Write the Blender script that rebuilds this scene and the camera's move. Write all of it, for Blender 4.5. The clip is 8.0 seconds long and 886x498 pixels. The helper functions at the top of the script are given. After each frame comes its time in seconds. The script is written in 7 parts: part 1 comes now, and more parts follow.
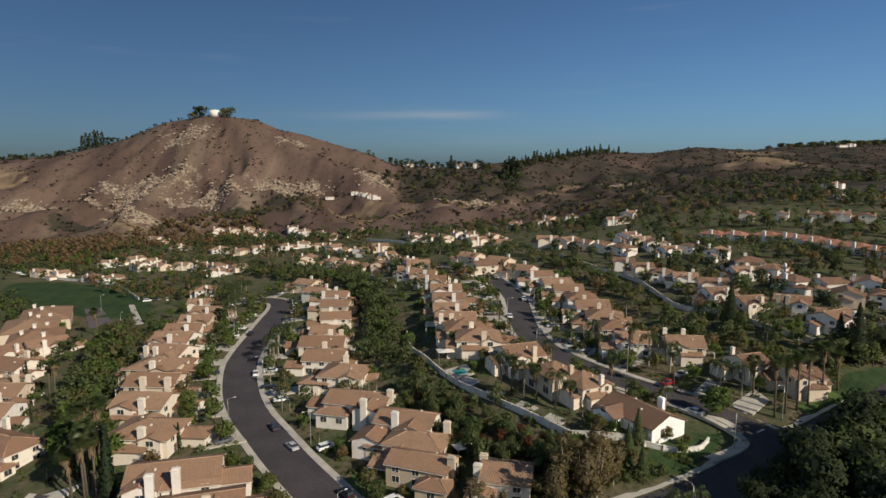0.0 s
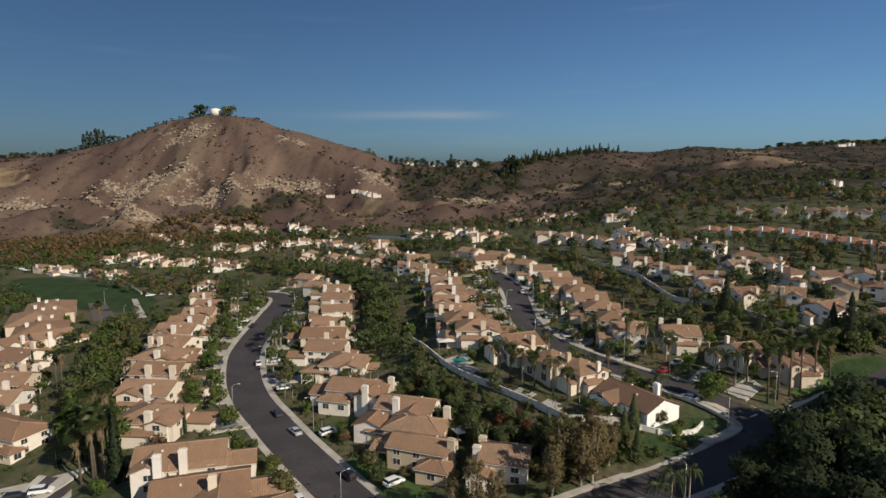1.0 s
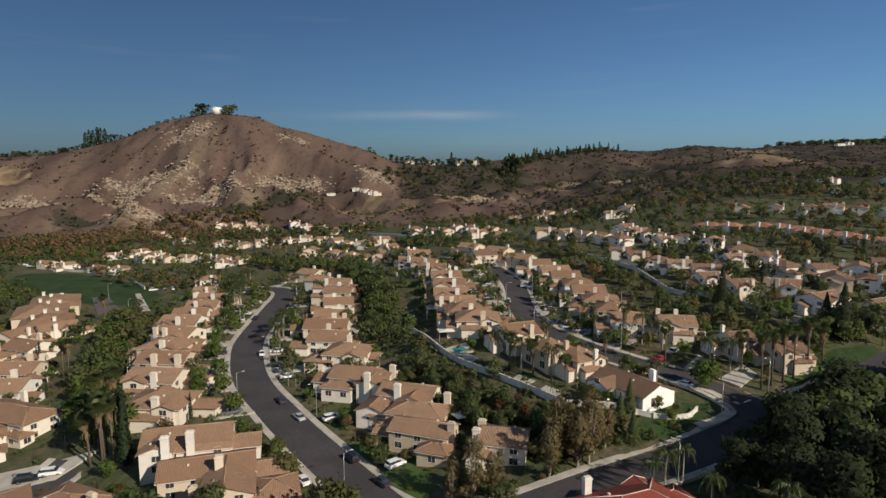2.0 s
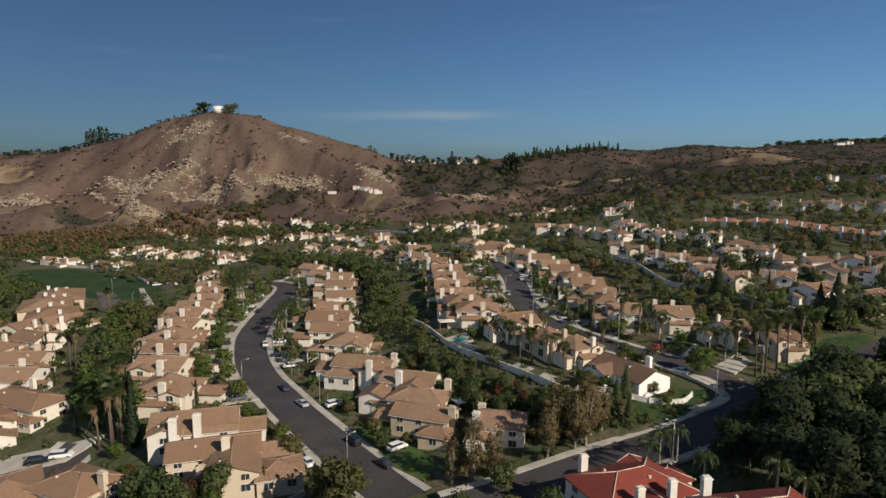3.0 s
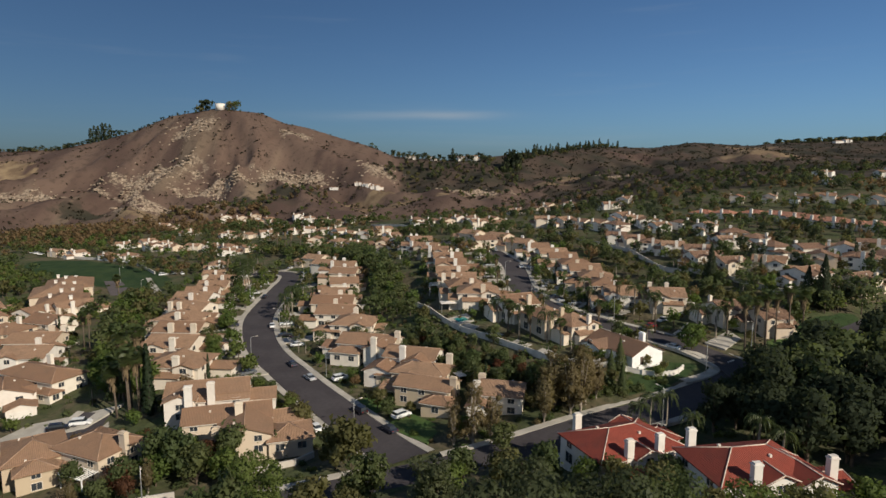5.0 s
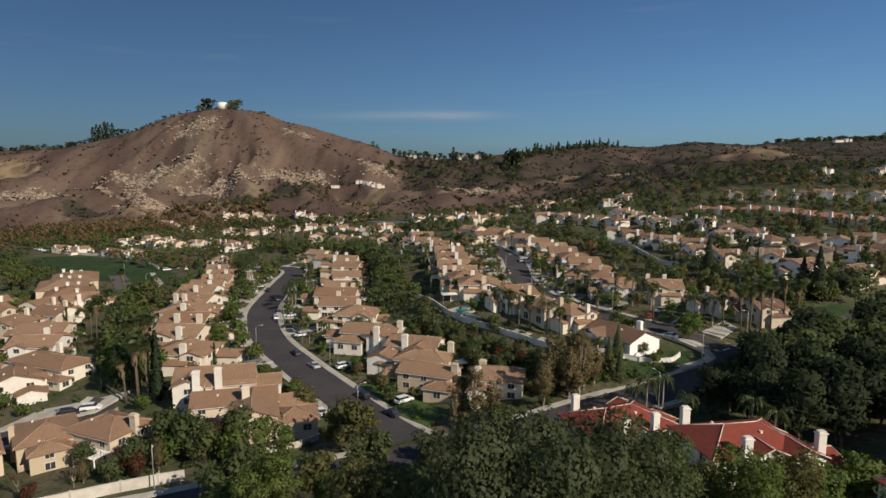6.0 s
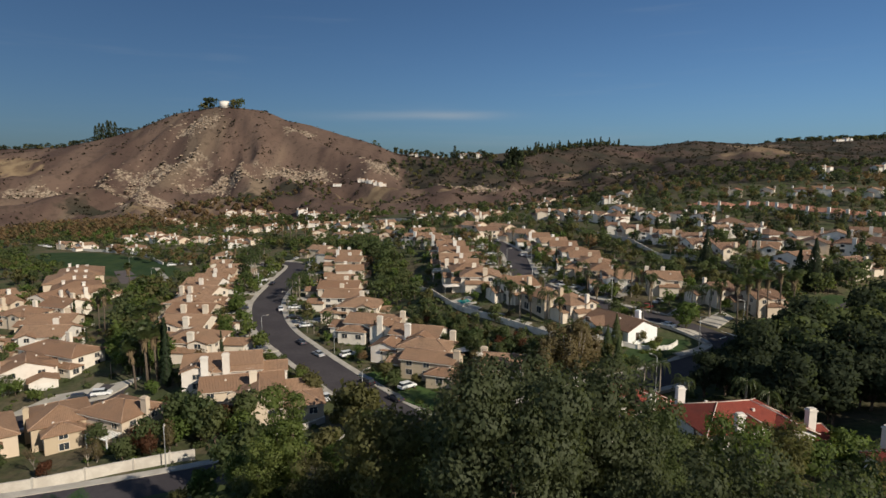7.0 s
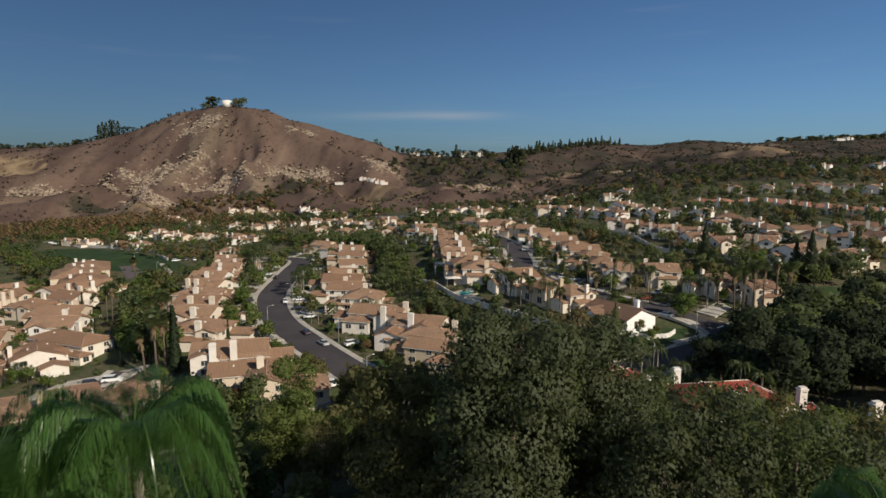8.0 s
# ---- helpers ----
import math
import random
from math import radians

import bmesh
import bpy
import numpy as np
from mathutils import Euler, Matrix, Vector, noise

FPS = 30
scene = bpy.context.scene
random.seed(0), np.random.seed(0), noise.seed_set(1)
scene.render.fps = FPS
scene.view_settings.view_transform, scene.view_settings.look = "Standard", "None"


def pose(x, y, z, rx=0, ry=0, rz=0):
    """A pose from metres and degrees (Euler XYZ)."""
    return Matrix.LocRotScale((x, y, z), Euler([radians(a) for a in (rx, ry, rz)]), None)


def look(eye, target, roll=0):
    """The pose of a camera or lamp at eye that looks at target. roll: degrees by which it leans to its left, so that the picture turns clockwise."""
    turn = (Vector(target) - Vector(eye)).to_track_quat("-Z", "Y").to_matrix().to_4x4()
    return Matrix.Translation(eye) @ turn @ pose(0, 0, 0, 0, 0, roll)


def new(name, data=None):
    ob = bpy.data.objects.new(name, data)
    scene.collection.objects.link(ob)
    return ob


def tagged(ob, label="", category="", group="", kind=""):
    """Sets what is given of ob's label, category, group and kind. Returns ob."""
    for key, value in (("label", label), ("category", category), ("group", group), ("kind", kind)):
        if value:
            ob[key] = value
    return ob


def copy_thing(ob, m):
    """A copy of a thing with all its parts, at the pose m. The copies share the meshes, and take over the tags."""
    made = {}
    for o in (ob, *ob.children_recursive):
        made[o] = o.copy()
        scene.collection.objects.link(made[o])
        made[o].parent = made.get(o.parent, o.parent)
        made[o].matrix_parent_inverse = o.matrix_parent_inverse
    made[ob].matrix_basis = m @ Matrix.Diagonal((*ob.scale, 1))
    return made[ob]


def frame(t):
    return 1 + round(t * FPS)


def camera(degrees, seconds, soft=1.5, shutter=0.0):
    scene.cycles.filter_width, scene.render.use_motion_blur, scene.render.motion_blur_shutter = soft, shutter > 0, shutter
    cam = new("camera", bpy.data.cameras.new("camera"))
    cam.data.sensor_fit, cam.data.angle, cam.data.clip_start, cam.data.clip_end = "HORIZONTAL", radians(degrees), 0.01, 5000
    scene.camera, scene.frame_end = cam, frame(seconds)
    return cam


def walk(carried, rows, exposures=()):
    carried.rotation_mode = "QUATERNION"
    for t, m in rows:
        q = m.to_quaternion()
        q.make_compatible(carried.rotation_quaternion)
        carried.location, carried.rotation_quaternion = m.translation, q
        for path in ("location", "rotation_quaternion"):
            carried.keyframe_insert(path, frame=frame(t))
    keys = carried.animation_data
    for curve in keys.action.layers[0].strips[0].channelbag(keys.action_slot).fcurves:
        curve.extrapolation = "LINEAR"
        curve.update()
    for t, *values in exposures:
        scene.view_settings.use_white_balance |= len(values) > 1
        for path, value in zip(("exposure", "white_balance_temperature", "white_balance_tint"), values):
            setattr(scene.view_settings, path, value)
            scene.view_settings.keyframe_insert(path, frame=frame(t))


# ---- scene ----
import collections
import itertools

cam = camera(72.0, 8.0, 1.5, 0.5)
PATH = [
    (0.0, 0.0, -0.0, 66.0, 82.4, 0.0, 0.0),
    (0.5, -0.022, -1.78, 64.866, 82.406, -0.023, -0.003),
    (1.0, -0.047, -3.561, 63.733, 82.41, -0.041, -0.0),
    (1.5, -0.077, -5.345, 62.602, 82.414, -0.054, 0.01),
    (3.0, -0.195, -10.712, 59.223, 82.438, -0.084, 0.059),
    (3.5, -0.254, -12.512, 58.105, 82.433, -0.095, 0.069),
    (4.0, -0.334, -14.324, 56.999, 82.432, -0.104, 0.077),
    (4.5, -0.438, -16.148, 55.905, 82.433, -0.115, 0.089),
    (6.0, -0.817, -21.653, 52.655, 82.441, -0.164, 0.169),
    (6.5, -0.959, -23.492, 51.576, 82.445, -0.173, 0.216),
    (7.0, -1.113, -25.336, 50.5, 82.45, -0.178, 0.274),
    (7.5, -1.272, -27.18, 49.426, 82.457, -0.181, 0.331),
    (8.0, -1.432, -29.026, 48.352, 82.469, -0.185, 0.383),
]
walk(cam, [(t, pose(x, y, z, rx, ry, rz)) for t, x, y, z, rx, ry, rz in PATH])

# ---- light: clear sky, sun behind the camera's right shoulder ----
SUN_AZ, SUN_EL = radians(131), radians(31)
world = bpy.data.worlds.new("sky")
scene.world = world
world.use_nodes = True
wn, wl = world.node_tree.nodes, world.node_tree.links
sky = wn.new("ShaderNodeTexSky")
sky.sky_type, sky.sun_disc, sky.sun_elevation, sky.sun_rotation = "NISHITA", False, SUN_EL, 2 * math.pi - SUN_AZ
sky.altitude, sky.air_density, sky.dust_density, sky.ozone_density = 1200, 0.85, 3.0, 4.0
# thin high cloud in long streaks, low over the hills
wc = wn.new("ShaderNodeTexCoord")
wm = wn.new("ShaderNodeMapping")
wm.inputs["Scale"].default_value = (2.2, 2.2, 26.0)
wl.new(wc.outputs["Generated"], wm.inputs["Vector"])
wt = wn.new("ShaderNodeTexNoise")
wt.inputs["Scale"].default_value, wt.inputs["Detail"].default_value = 2.0, 5.0
wl.new(wm.outputs[0], wt.inputs["Vector"])
wr = wn.new("ShaderNodeMapRange")
wr.interpolation_type = "SMOOTHSTEP"
wr.inputs["From Min"].default_value, wr.inputs["From Max"].default_value, wr.inputs["To Max"].default_value = 0.54, 0.84, 0.09
wl.new(wt.outputs["Fac"], wr.inputs["Value"])


def sky_math(op, a, b):
    q = wn.new("ShaderNodeMath")
    q.operation = op
    for k, v in enumerate((a, b)):
        if isinstance(v, (int, float)):
            q.inputs[k].default_value = v
        else:
            wl.new(v, q.inputs[k])
    return q.outputs[0]


# one longer wisp of cloud low in the north
ws = wn.new("ShaderNodeSeparateXYZ")
wl.new(wc.outputs["Generated"], ws.inputs[0])
north = sky_math("MAXIMUM", ws.outputs[1], 0.05)
across = sky_math("DIVIDE", sky_math("ADD", sky_math("DIVIDE", ws.outputs[0], north), -0.015), 0.075)
upward = sky_math("DIVIDE", sky_math("SUBTRACT", sky_math("DIVIDE", ws.outputs[2], north), 0.084), 0.0065)
reach = sky_math("ADD", sky_math("MULTIPLY", across, across), sky_math("MULTIPLY", upward, upward))
wisp = sky_math("MULTIPLY", sky_math("POWER", 2.718, sky_math("MULTIPLY", reach, -1.0)), sky_math("MULTIPLY", wt.outputs["Fac"], 0.55))
trail = sky_math("DIVIDE", sky_math("ADD", sky_math("DIVIDE", ws.outputs[0], north), 0.10), 0.16)
reach = sky_math("ADD", sky_math("MULTIPLY", trail, trail), sky_math("MULTIPLY", upward, upward))
wisp = sky_math("ADD", wisp, sky_math("MULTIPLY", sky_math("POWER", 2.718, sky_math("MULTIPLY", reach, -1.0)), sky_math("MULTIPLY", wt.outputs["Fac"], 0.22)))
cloud = sky_math("ADD", wr.outputs[0], wisp)
tint = wn.new("ShaderNodeMix")
tint.data_type, tint.blend_type = "RGBA", "MULTIPLY"
tint.inputs[0].default_value = 1.0
wl.new(sky.outputs[0], tint.inputs[6])
tint.inputs[7].default_value = (0.685, 0.86, 0.955, 1)
haze = wn.new("ShaderNodeMix")
haze.data_type = "RGBA"
wl.new(cloud, haze.inputs[0])
wl.new(tint.outputs[2], haze.inputs[6])
haze.inputs[7].default_value = (5.0, 5.6, 6.2, 1)
wl.new(haze.outputs[2], wn["Background"].inputs["Color"])
wn["Background"].inputs["Strength"].default_value = 0.066
sun = new("sun", bpy.data.lights.new("sun", "SUN"))
sun.data.energy, sun.data.angle, sun.data.color = 5.0, radians(0.55), (1.0, 0.91, 0.77)
SUN_DIR = Vector((math.sin(SUN_AZ) * math.cos(SUN_EL), math.cos(SUN_AZ) * math.cos(SUN_EL), math.sin(SUN_EL)))
sun.matrix_world = look(Vector((0, 0, 300)) + SUN_DIR * 100, (0, 0, 300))
scene.view_settings.exposure = 0.07

# ---- lie of the land ----
SPOTS = [(-18, 108, -3.5), (-33, 139, -2.4), (-50, 174, -1.4), (-65, 192, -0.8), (-66, 235, -0.8), (-72, 300, -0.5),
         (-55, 80, -4), (-110, 70, -5), (-97, 125, -6), (-135, 180, -7), (-150, 240, -7), (-214, 375, -7), (-272, 407, -9), (-200, 150, -8),
         (0, 99, -2.5), (42, 114, 3.5), (66, 131, 4.7), (100, 140, 8), (140, 160, 12), (45, 66, 5.0), (30, 84, 1.8), (70, 55, 6),
         (-56, 114, -2.3), (-68, 127, -1.5), (-76, 150, -1.6), (-86, 171, -2.0), (-96, 200, -1.8), (-102, 220, -1.2), (-96, 245, -1.0), (-80, 116, -5.3), (-70, 108, -4.8), (-45, 148, -2.1), (-26, 121, -3.0), (-59, 173, -1.3), (-40, 106, -4.2),
         (12, 152, 5.5), (3, 169, 6), (-7, 182, 7), (28, 127, 5), (8, 134, 0), (-10, 160, 0.5), (-22, 190, 1), (-30, 235, 2), (-12, 240, 9)]
SPOTS_EAST = [(40, 190, 8.5), (28, 238, 10), (26, 276, 11.5), (10, 330, 12), (60, 180, 9), (62, 220, 11), (60, 270, 13),
         (105, 182, 16), (87, 218, 15), (81, 255, 16), (78, 300, 16), (63, 335, 16.5), (120, 250, 20), (150, 300, 24), (207, 405, 33), (237, 364, 33), (170, 200, 19), (260, 300, 30)]
SPOTS_FAR = [(-20, 270, 10), (-60, 380, 1), (-90, 515, 0), (-186, 543, -5), (-346, 540, -8), (0, 520, 12), (72, 529, 13), (180, 540, 32), (330, 520, 48), (-30, 420, 6),
         (0, 40, 12), (0, 5, 20), (-60, 30, 8), (60, 10, 16), (0, -40, 27), (-90, -30, 22), (90, -40, 28), (-190, 20, 0), (190, 60, 20), (-350, 250, -10), (380, 250, 40)]
SX = np.array(SPOTS + SPOTS_EAST + SPOTS_FAR, float)


def tps_kernel(d2):
    return 0.5 * d2 * np.log(d2 + 1e-9)


def tps_fit():
    n = len(SX)
    d2 = ((SX[:, None, :2] - SX[None, :, :2]) ** 2).sum(2) / 1e4
    a = np.zeros((n + 3, n + 3))
    a[:n, :n] = tps_kernel(d2) + 0.004 * np.eye(n)
    a[:n, n:] = np.c_[np.ones(n), SX[:, :2] / 100]
    a[n:, :n] = a[:n, n:].T
    return np.linalg.solve(a, np.r_[SX[:, 2], 0, 0, 0])


TPS = tps_fit()


def near_height(x, y):
    x, y = np.clip(np.asarray(x, float), -420, 460), np.clip(np.asarray(y, float), -120, 620)
    d2 = ((x[..., None] - SX[:, 0]) ** 2 + (y[..., None] - SX[:, 1]) ** 2) / 1e4
    return (tps_kernel(d2) * TPS[:-3]).sum(-1) + TPS[-3] + TPS[-2] * x / 100 + TPS[-1] * y / 100


def smooth(a, b, v):
    s = np.clip((np.asarray(v, float) - a) / (b - a), 0, 1)
    return s * s * (3 - 2 * s)


# crest of the hills: bearing (x / y), distance y, height
CREST = [(-1.30, 900, 70), (-0.92, 930, 76), (-0.72, 940, 79), (-0.64, 940, 82), (-0.58, 940, 93), (-0.52, 940, 107), (-0.45, 940, 133), (-0.37, 940, 146),
         (-0.30, 935, 137), (-0.262, 930, 122), (-0.225, 925, 115), (-0.17, 915, 99), (-0.12, 905, 86), (-0.085, 895, 72), (0.0, 900, 66), (0.08, 900, 72),
         (0.15, 950, 80), (0.25, 1050, 93), (0.34, 1120, 92), (0.41, 1180, 105), (0.50, 1250, 101), (0.55, 1300, 110), (0.72, 1320, 118), (0.9, 1320, 120), (1.4, 1300, 120)]
CR = np.array(CREST, float)


def wave2(x, y, s, seed):
    a = np.zeros_like(np.asarray(x, float))
    for k in range(5):
        th = seed * 1.7 + k * 2.399
        a = a + np.sin((np.cos(th) * x + np.sin(th) * y) / s * (1 + 0.35 * k) * 6.283 + seed * 3.1 + k * 1.3) / (1 + 0.5 * k)
    return a / 2.5


def far_height(x, y):
    x, y = np.asarray(x, float), np.asarray(y, float)
    b = np.clip(x / np.maximum(y, 50), -1.3, 1.4)
    yc, zc = np.interp(b, CR[:, 0], CR[:, 1]), np.interp(b, CR[:, 0], CR[:, 2])
    y0 = np.interp(b, [-1.3, -0.6, -0.3, -0.15, 0.0, 0.15, 0.4, 1.4], [560, 590, 600, 560, 560, 600, 500, 400])
    z0 = near_height(b * y0, y0)
    s = (y - y0) / (yc - y0)
    up = np.interp(s, [-1, 0, 0.12, 0.35, 0.5, 0.62, 0.8, 1.0], [0, 0, 0.08, 0.2, 0.29, 0.45, 0.78, 1.0])
    th = np.arctan2(x + 345, 990 - y)
    rib = 1 - 2 * np.abs(np.sin(th * 7.5 + 1.3 * wave2(x, y, 260, 4)))
    rib2 = 1 - 2 * np.abs(np.sin(th * 19 + 1.7 * wave2(x, y, 150, 6)))
    face = np.sin(np.clip(s, 0, 1) ** 0.8 * math.pi)
    hillw = 1 - smooth(-0.12, 0.05, b)
    gully = face * (hillw * (11.5 * rib + 4.6 * rib2) + (1 - hillw) * (11 * (0.5 - np.abs(wave2(x, y * 0.4, 190, 1))) + 5 * wave2(x, y * 0.6, 60, 2)) + 2.5 * wave2(x, y * 0.5, 45, 2))
    knoll = 10 * np.exp(-(((x + 284) / 45) ** 2 + ((y - 628) / 22) ** 2)) + 20 * np.exp(-(((x - 430) / 70) ** 2 + ((y - 830) / 60) ** 2)) + 7 * np.exp(-(((x + 40) / 90) ** 2 + ((y - 612) / 24) ** 2))
    bench = np.exp(-(((x + 120) / 62) ** 2 + ((y - 742) / 14) ** 2))
    gully = gully * (1 - bench) + knoll
    z = z0 + (zc - z0) * up + gully
    back = zc - (zc - 20) * smooth(0, 500, y - yc)
    return np.where(y > yc, back, z)


def ground_height(x, y):
    w = smooth(480, 620, y)
    n = near_height(x, y)
    f = far_height(x, y)
    return n * (1 - w) + f * w


def gz(x, y):
    return float(ground_height(np.array([float(x)]), np.array([float(y)]))[0])


# ---- material helpers ----
def material(name, rough=0.8, metal=0.0, spec=0.3):
    m = bpy.data.materials.new(name)
    m.use_nodes = True
    b = m.node_tree.nodes["Principled BSDF"]
    b.inputs["Roughness"].default_value, b.inputs["Metallic"].default_value = rough, metal
    b.inputs["Specular IOR Level"].default_value = spec
    return m, m.node_tree.nodes, m.node_tree.links, b


def rgb(c):
    return (c[0], c[1], c[2], 1)


def noise_fac(n, l, scale, detail=4.0, coords=None, lo=0.35, hi=0.65, distortion=0.0):
    t = n.new("ShaderNodeTexNoise")
    t.inputs["Scale"].default_value, t.inputs["Detail"].default_value, t.inputs["Distortion"].default_value = scale, detail, distortion
    if coords is not None:
        l.new(coords, t.inputs["Vector"])
    r = n.new("ShaderNodeMapRange")
    r.interpolation_type = "SMOOTHSTEP"
    r.inputs["From Min"].default_value, r.inputs["From Max"].default_value = lo, hi
    l.new(t.outputs["Fac"], r.inputs["Value"])
    return r.outputs["Result"]


def mix(n, l, fac, a, b, blend="MIX"):
    x = n.new("ShaderNodeMix")
    x.data_type, x.blend_type = "RGBA", blend
    for key, v in (("Factor", fac), ("A", a), ("B", b)):
        sock = [s for s in x.inputs if s.name == key and s.type == ("VALUE" if key == "Factor" else "RGBA")][0]
        if isinstance(v, (int, float)):
            sock.default_value = v
        elif isinstance(v, tuple):
            sock.default_value = rgb(v)
        else:
            l.new(v, sock)
    return [o for o in x.outputs if o.type == "RGBA"][0]


def math_node(n, l, op, a, b=0.0):
    x = n.new("ShaderNodeMath")
    x.operation = op
    for k, v in enumerate((a, b)):
        if isinstance(v, (int, float)):
            x.inputs[k].default_value = v
        else:
            l.new(v, x.inputs[k])
    return x.outputs[0]


def bump(n, l, b, height, strength, distance):
    x = n.new("ShaderNodeBump")
    x.inputs["Strength"].default_value, x.inputs["Distance"].default_value = strength, distance
    l.new(height, x.inputs["Height"])
    l.new(x.outputs[0], b.inputs["Normal"])


def position(n):
    return n.new("ShaderNodeNewGeometry").outputs["Position"]


def object_coords(n):
    return n.new("ShaderNodeTexCoord").outputs["Object"]


def object_random(n):
    return n.new("ShaderNodeObjectInfo").outputs["Random"]


def plain(name, a, b, scale=1.0, rough=0.85, relief=0.0, metal=0.0, spec=0.3, world_space=True):
    """Two tones of one surface in blotches and fine grain, with slight relief."""
    m, n, l, p = material(name, rough, metal, spec)
    c = position(n) if world_space else object_coords(n)
    big = noise_fac(n, l, scale, 4, c)
    fine = noise_fac(n, l, scale * 9, 3, c, 0.3, 0.7)
    col = mix(n, l, big, a, b)
    col = mix(n, l, math_node(n, l, "MULTIPLY", fine, 0.35), col, tuple(v * 0.7 for v in a))
    l.new(col, p.inputs["Base Color"])
    if relief:
        bump(n, l, p, fine, 0.6, relief)
    return m


def stucco(name, tones):
    m, n, l, p = material(name, 0.9)
    rnd = object_random(n)
    ramp = n.new("ShaderNodeValToRGB")
    ramp.color_ramp.interpolation = "CONSTANT"
    for k, c in enumerate(tones):
        e = ramp.color_ramp.elements[k] if k < 2 else ramp.color_ramp.elements.new(0.5)
        e.position, e.color = k / len(tones), rgb(c)
    l.new(rnd, ramp.inputs[0])
    c = object_coords(n)
    stain = noise_fac(n, l, 0.6, 5, c, 0.45, 0.8)
    fine = noise_fac(n, l, 14, 3, c, 0.3, 0.7)
    col = mix(n, l, math_node(n, l, "MULTIPLY", stain, 0.25), ramp.outputs[0], (0.30, 0.24, 0.18))
    l.new(col, p.inputs["Base Color"])
    bump(n, l, p, fine, 0.4, 0.01)
    return m


def roof_tile(name, tones, weather):
    """Rows of barrel tiles: u runs along the eaves, v down the slope, in metres."""
    m, n, l, p = material(name, 0.85, spec=0.25)
    uv = n.new("ShaderNodeUVMap")
    sep = n.new("ShaderNodeSeparateXYZ")
    l.new(uv.outputs[0], sep.inputs[0])
    u, v = math_node(n, l, "DIVIDE", sep.outputs[0], 0.32), math_node(n, l, "DIVIDE", sep.outputs[1], 0.40)
    cell = n.new("ShaderNodeCombineXYZ")
    l.new(math_node(n, l, "FLOOR", u), cell.inputs[0])
    l.new(math_node(n, l, "FLOOR", v), cell.inputs[1])
    white = n.new("ShaderNodeTexWhiteNoise")
    l.new(cell.outputs[0], white.inputs["Vector"])
    rnd = object_random(n)
    base = mix(n, l, rnd, tones[0], tones[1])
    col = mix(n, l, math_node(n, l, "MULTIPLY", white.outputs["Value"], 0.45), base, tones[2])
    c = position(n)
    col = mix(n, l, math_node(n, l, "MULTIPLY", noise_fac(n, l, 0.35, 5, c, 0.42, 0.75), 0.45), col, weather)
    fu = math_node(n, l, "ABSOLUTE", math_node(n, l, "SUBTRACT", math_node(n, l, "FRACT", u), 0.5))
    groove = n.new("ShaderNodeMapRange")
    groove.inputs["From Min"].default_value, groove.inputs["From Max"].default_value = 0.34, 0.5
    l.new(fu, groove.inputs["Value"])
    col = mix(n, l, math_node(n, l, "MULTIPLY", groove.outputs[0], 0.6), col, tuple(x * 0.5 for x in tones[2]))
    l.new(col, p.inputs["Base Color"])
    hump = math_node(n, l, "SUBTRACT", 1.0, math_node(n, l, "MULTIPLY", math_node(n, l, "MULTIPLY", fu, fu), 4.0))
    lap = math_node(n, l, "MULTIPLY", math_node(n, l, "FRACT", v), 0.5)
    bump(n, l, p, math_node(n, l, "ADD", hump, lap), 1.0, 0.07)
    return m


def leaf(name, tones, rough=0.6, sheen=0.25):
    """Leaves vary from tree to tree and from leaf to leaf, and let some light through."""
    m, n, l, p = material(name, rough, spec=sheen)
    isl = n.new("ShaderNodeNewGeometry").outputs["Random Per Island"]
    tone = n.new("ShaderNodeAttribute")
    tone.attribute_name = "tone"
    rnd = math_node(n, l, "FRACT", math_node(n, l, "ADD", object_random(n), tone.outputs["Fac"]))
    a = mix(n, l, rnd, tones[0], tones[1])
    a = mix(n, l, math_node(n, l, "MULTIPLY", math_node(n, l, "FRACT", math_node(n, l, "MULTIPLY", rnd, 7.3)), 0.5), a, tones[2])
    col = mix(n, l, math_node(n, l, "MULTIPLY", isl, 0.30), a, tones[2])
    l.new(col, p.inputs["Base Color"])
    tr = n.new("ShaderNodeBsdfTranslucent")
    l.new(mix(n, l, 1.0, col, (1.0, 1.0, 0.72), "MULTIPLY"), tr.inputs["Color"])
    sh = n.new("ShaderNodeMixShader")
    sh.inputs[0].default_value = 0.58
    l.new(p.outputs[0], sh.inputs[1])
    l.new(tr.outputs[0], sh.inputs[2])
    l.new(sh.outputs[0], n["Material Output"].inputs["Surface"])
    return m


# ---- materials ----
STUCCO = stucco("stucco", [(0.62, 0.53, 0.42), (0.65, 0.57, 0.47), (0.56, 0.46, 0.35), (0.67, 0.61, 0.52), (0.58, 0.47, 0.39)])
WHITE_STUCCO = stucco("white_stucco", [(0.68, 0.64, 0.58), (0.66, 0.60, 0.53)])
BRIGHT_STUCCO = stucco("bright_white_stucco", [(0.80, 0.79, 0.76), (0.78, 0.77, 0.74)])
YELLOW_STUCCO = stucco("ochre_stucco", [(0.46, 0.37, 0.26), (0.48, 0.39, 0.29)])
RIDGE_TILE = plain("ridge_tile", (0.40, 0.265, 0.18), (0.27, 0.17, 0.115), 2.0, 0.85)
MORTAR = plain("mortared_ridge", (0.66, 0.56, 0.46), (0.52, 0.40, 0.32), 1.2, 0.9)
TRIM = plain("painted_trim", (0.70, 0.63, 0.54), (0.62, 0.54, 0.45), 1.5, 0.7)
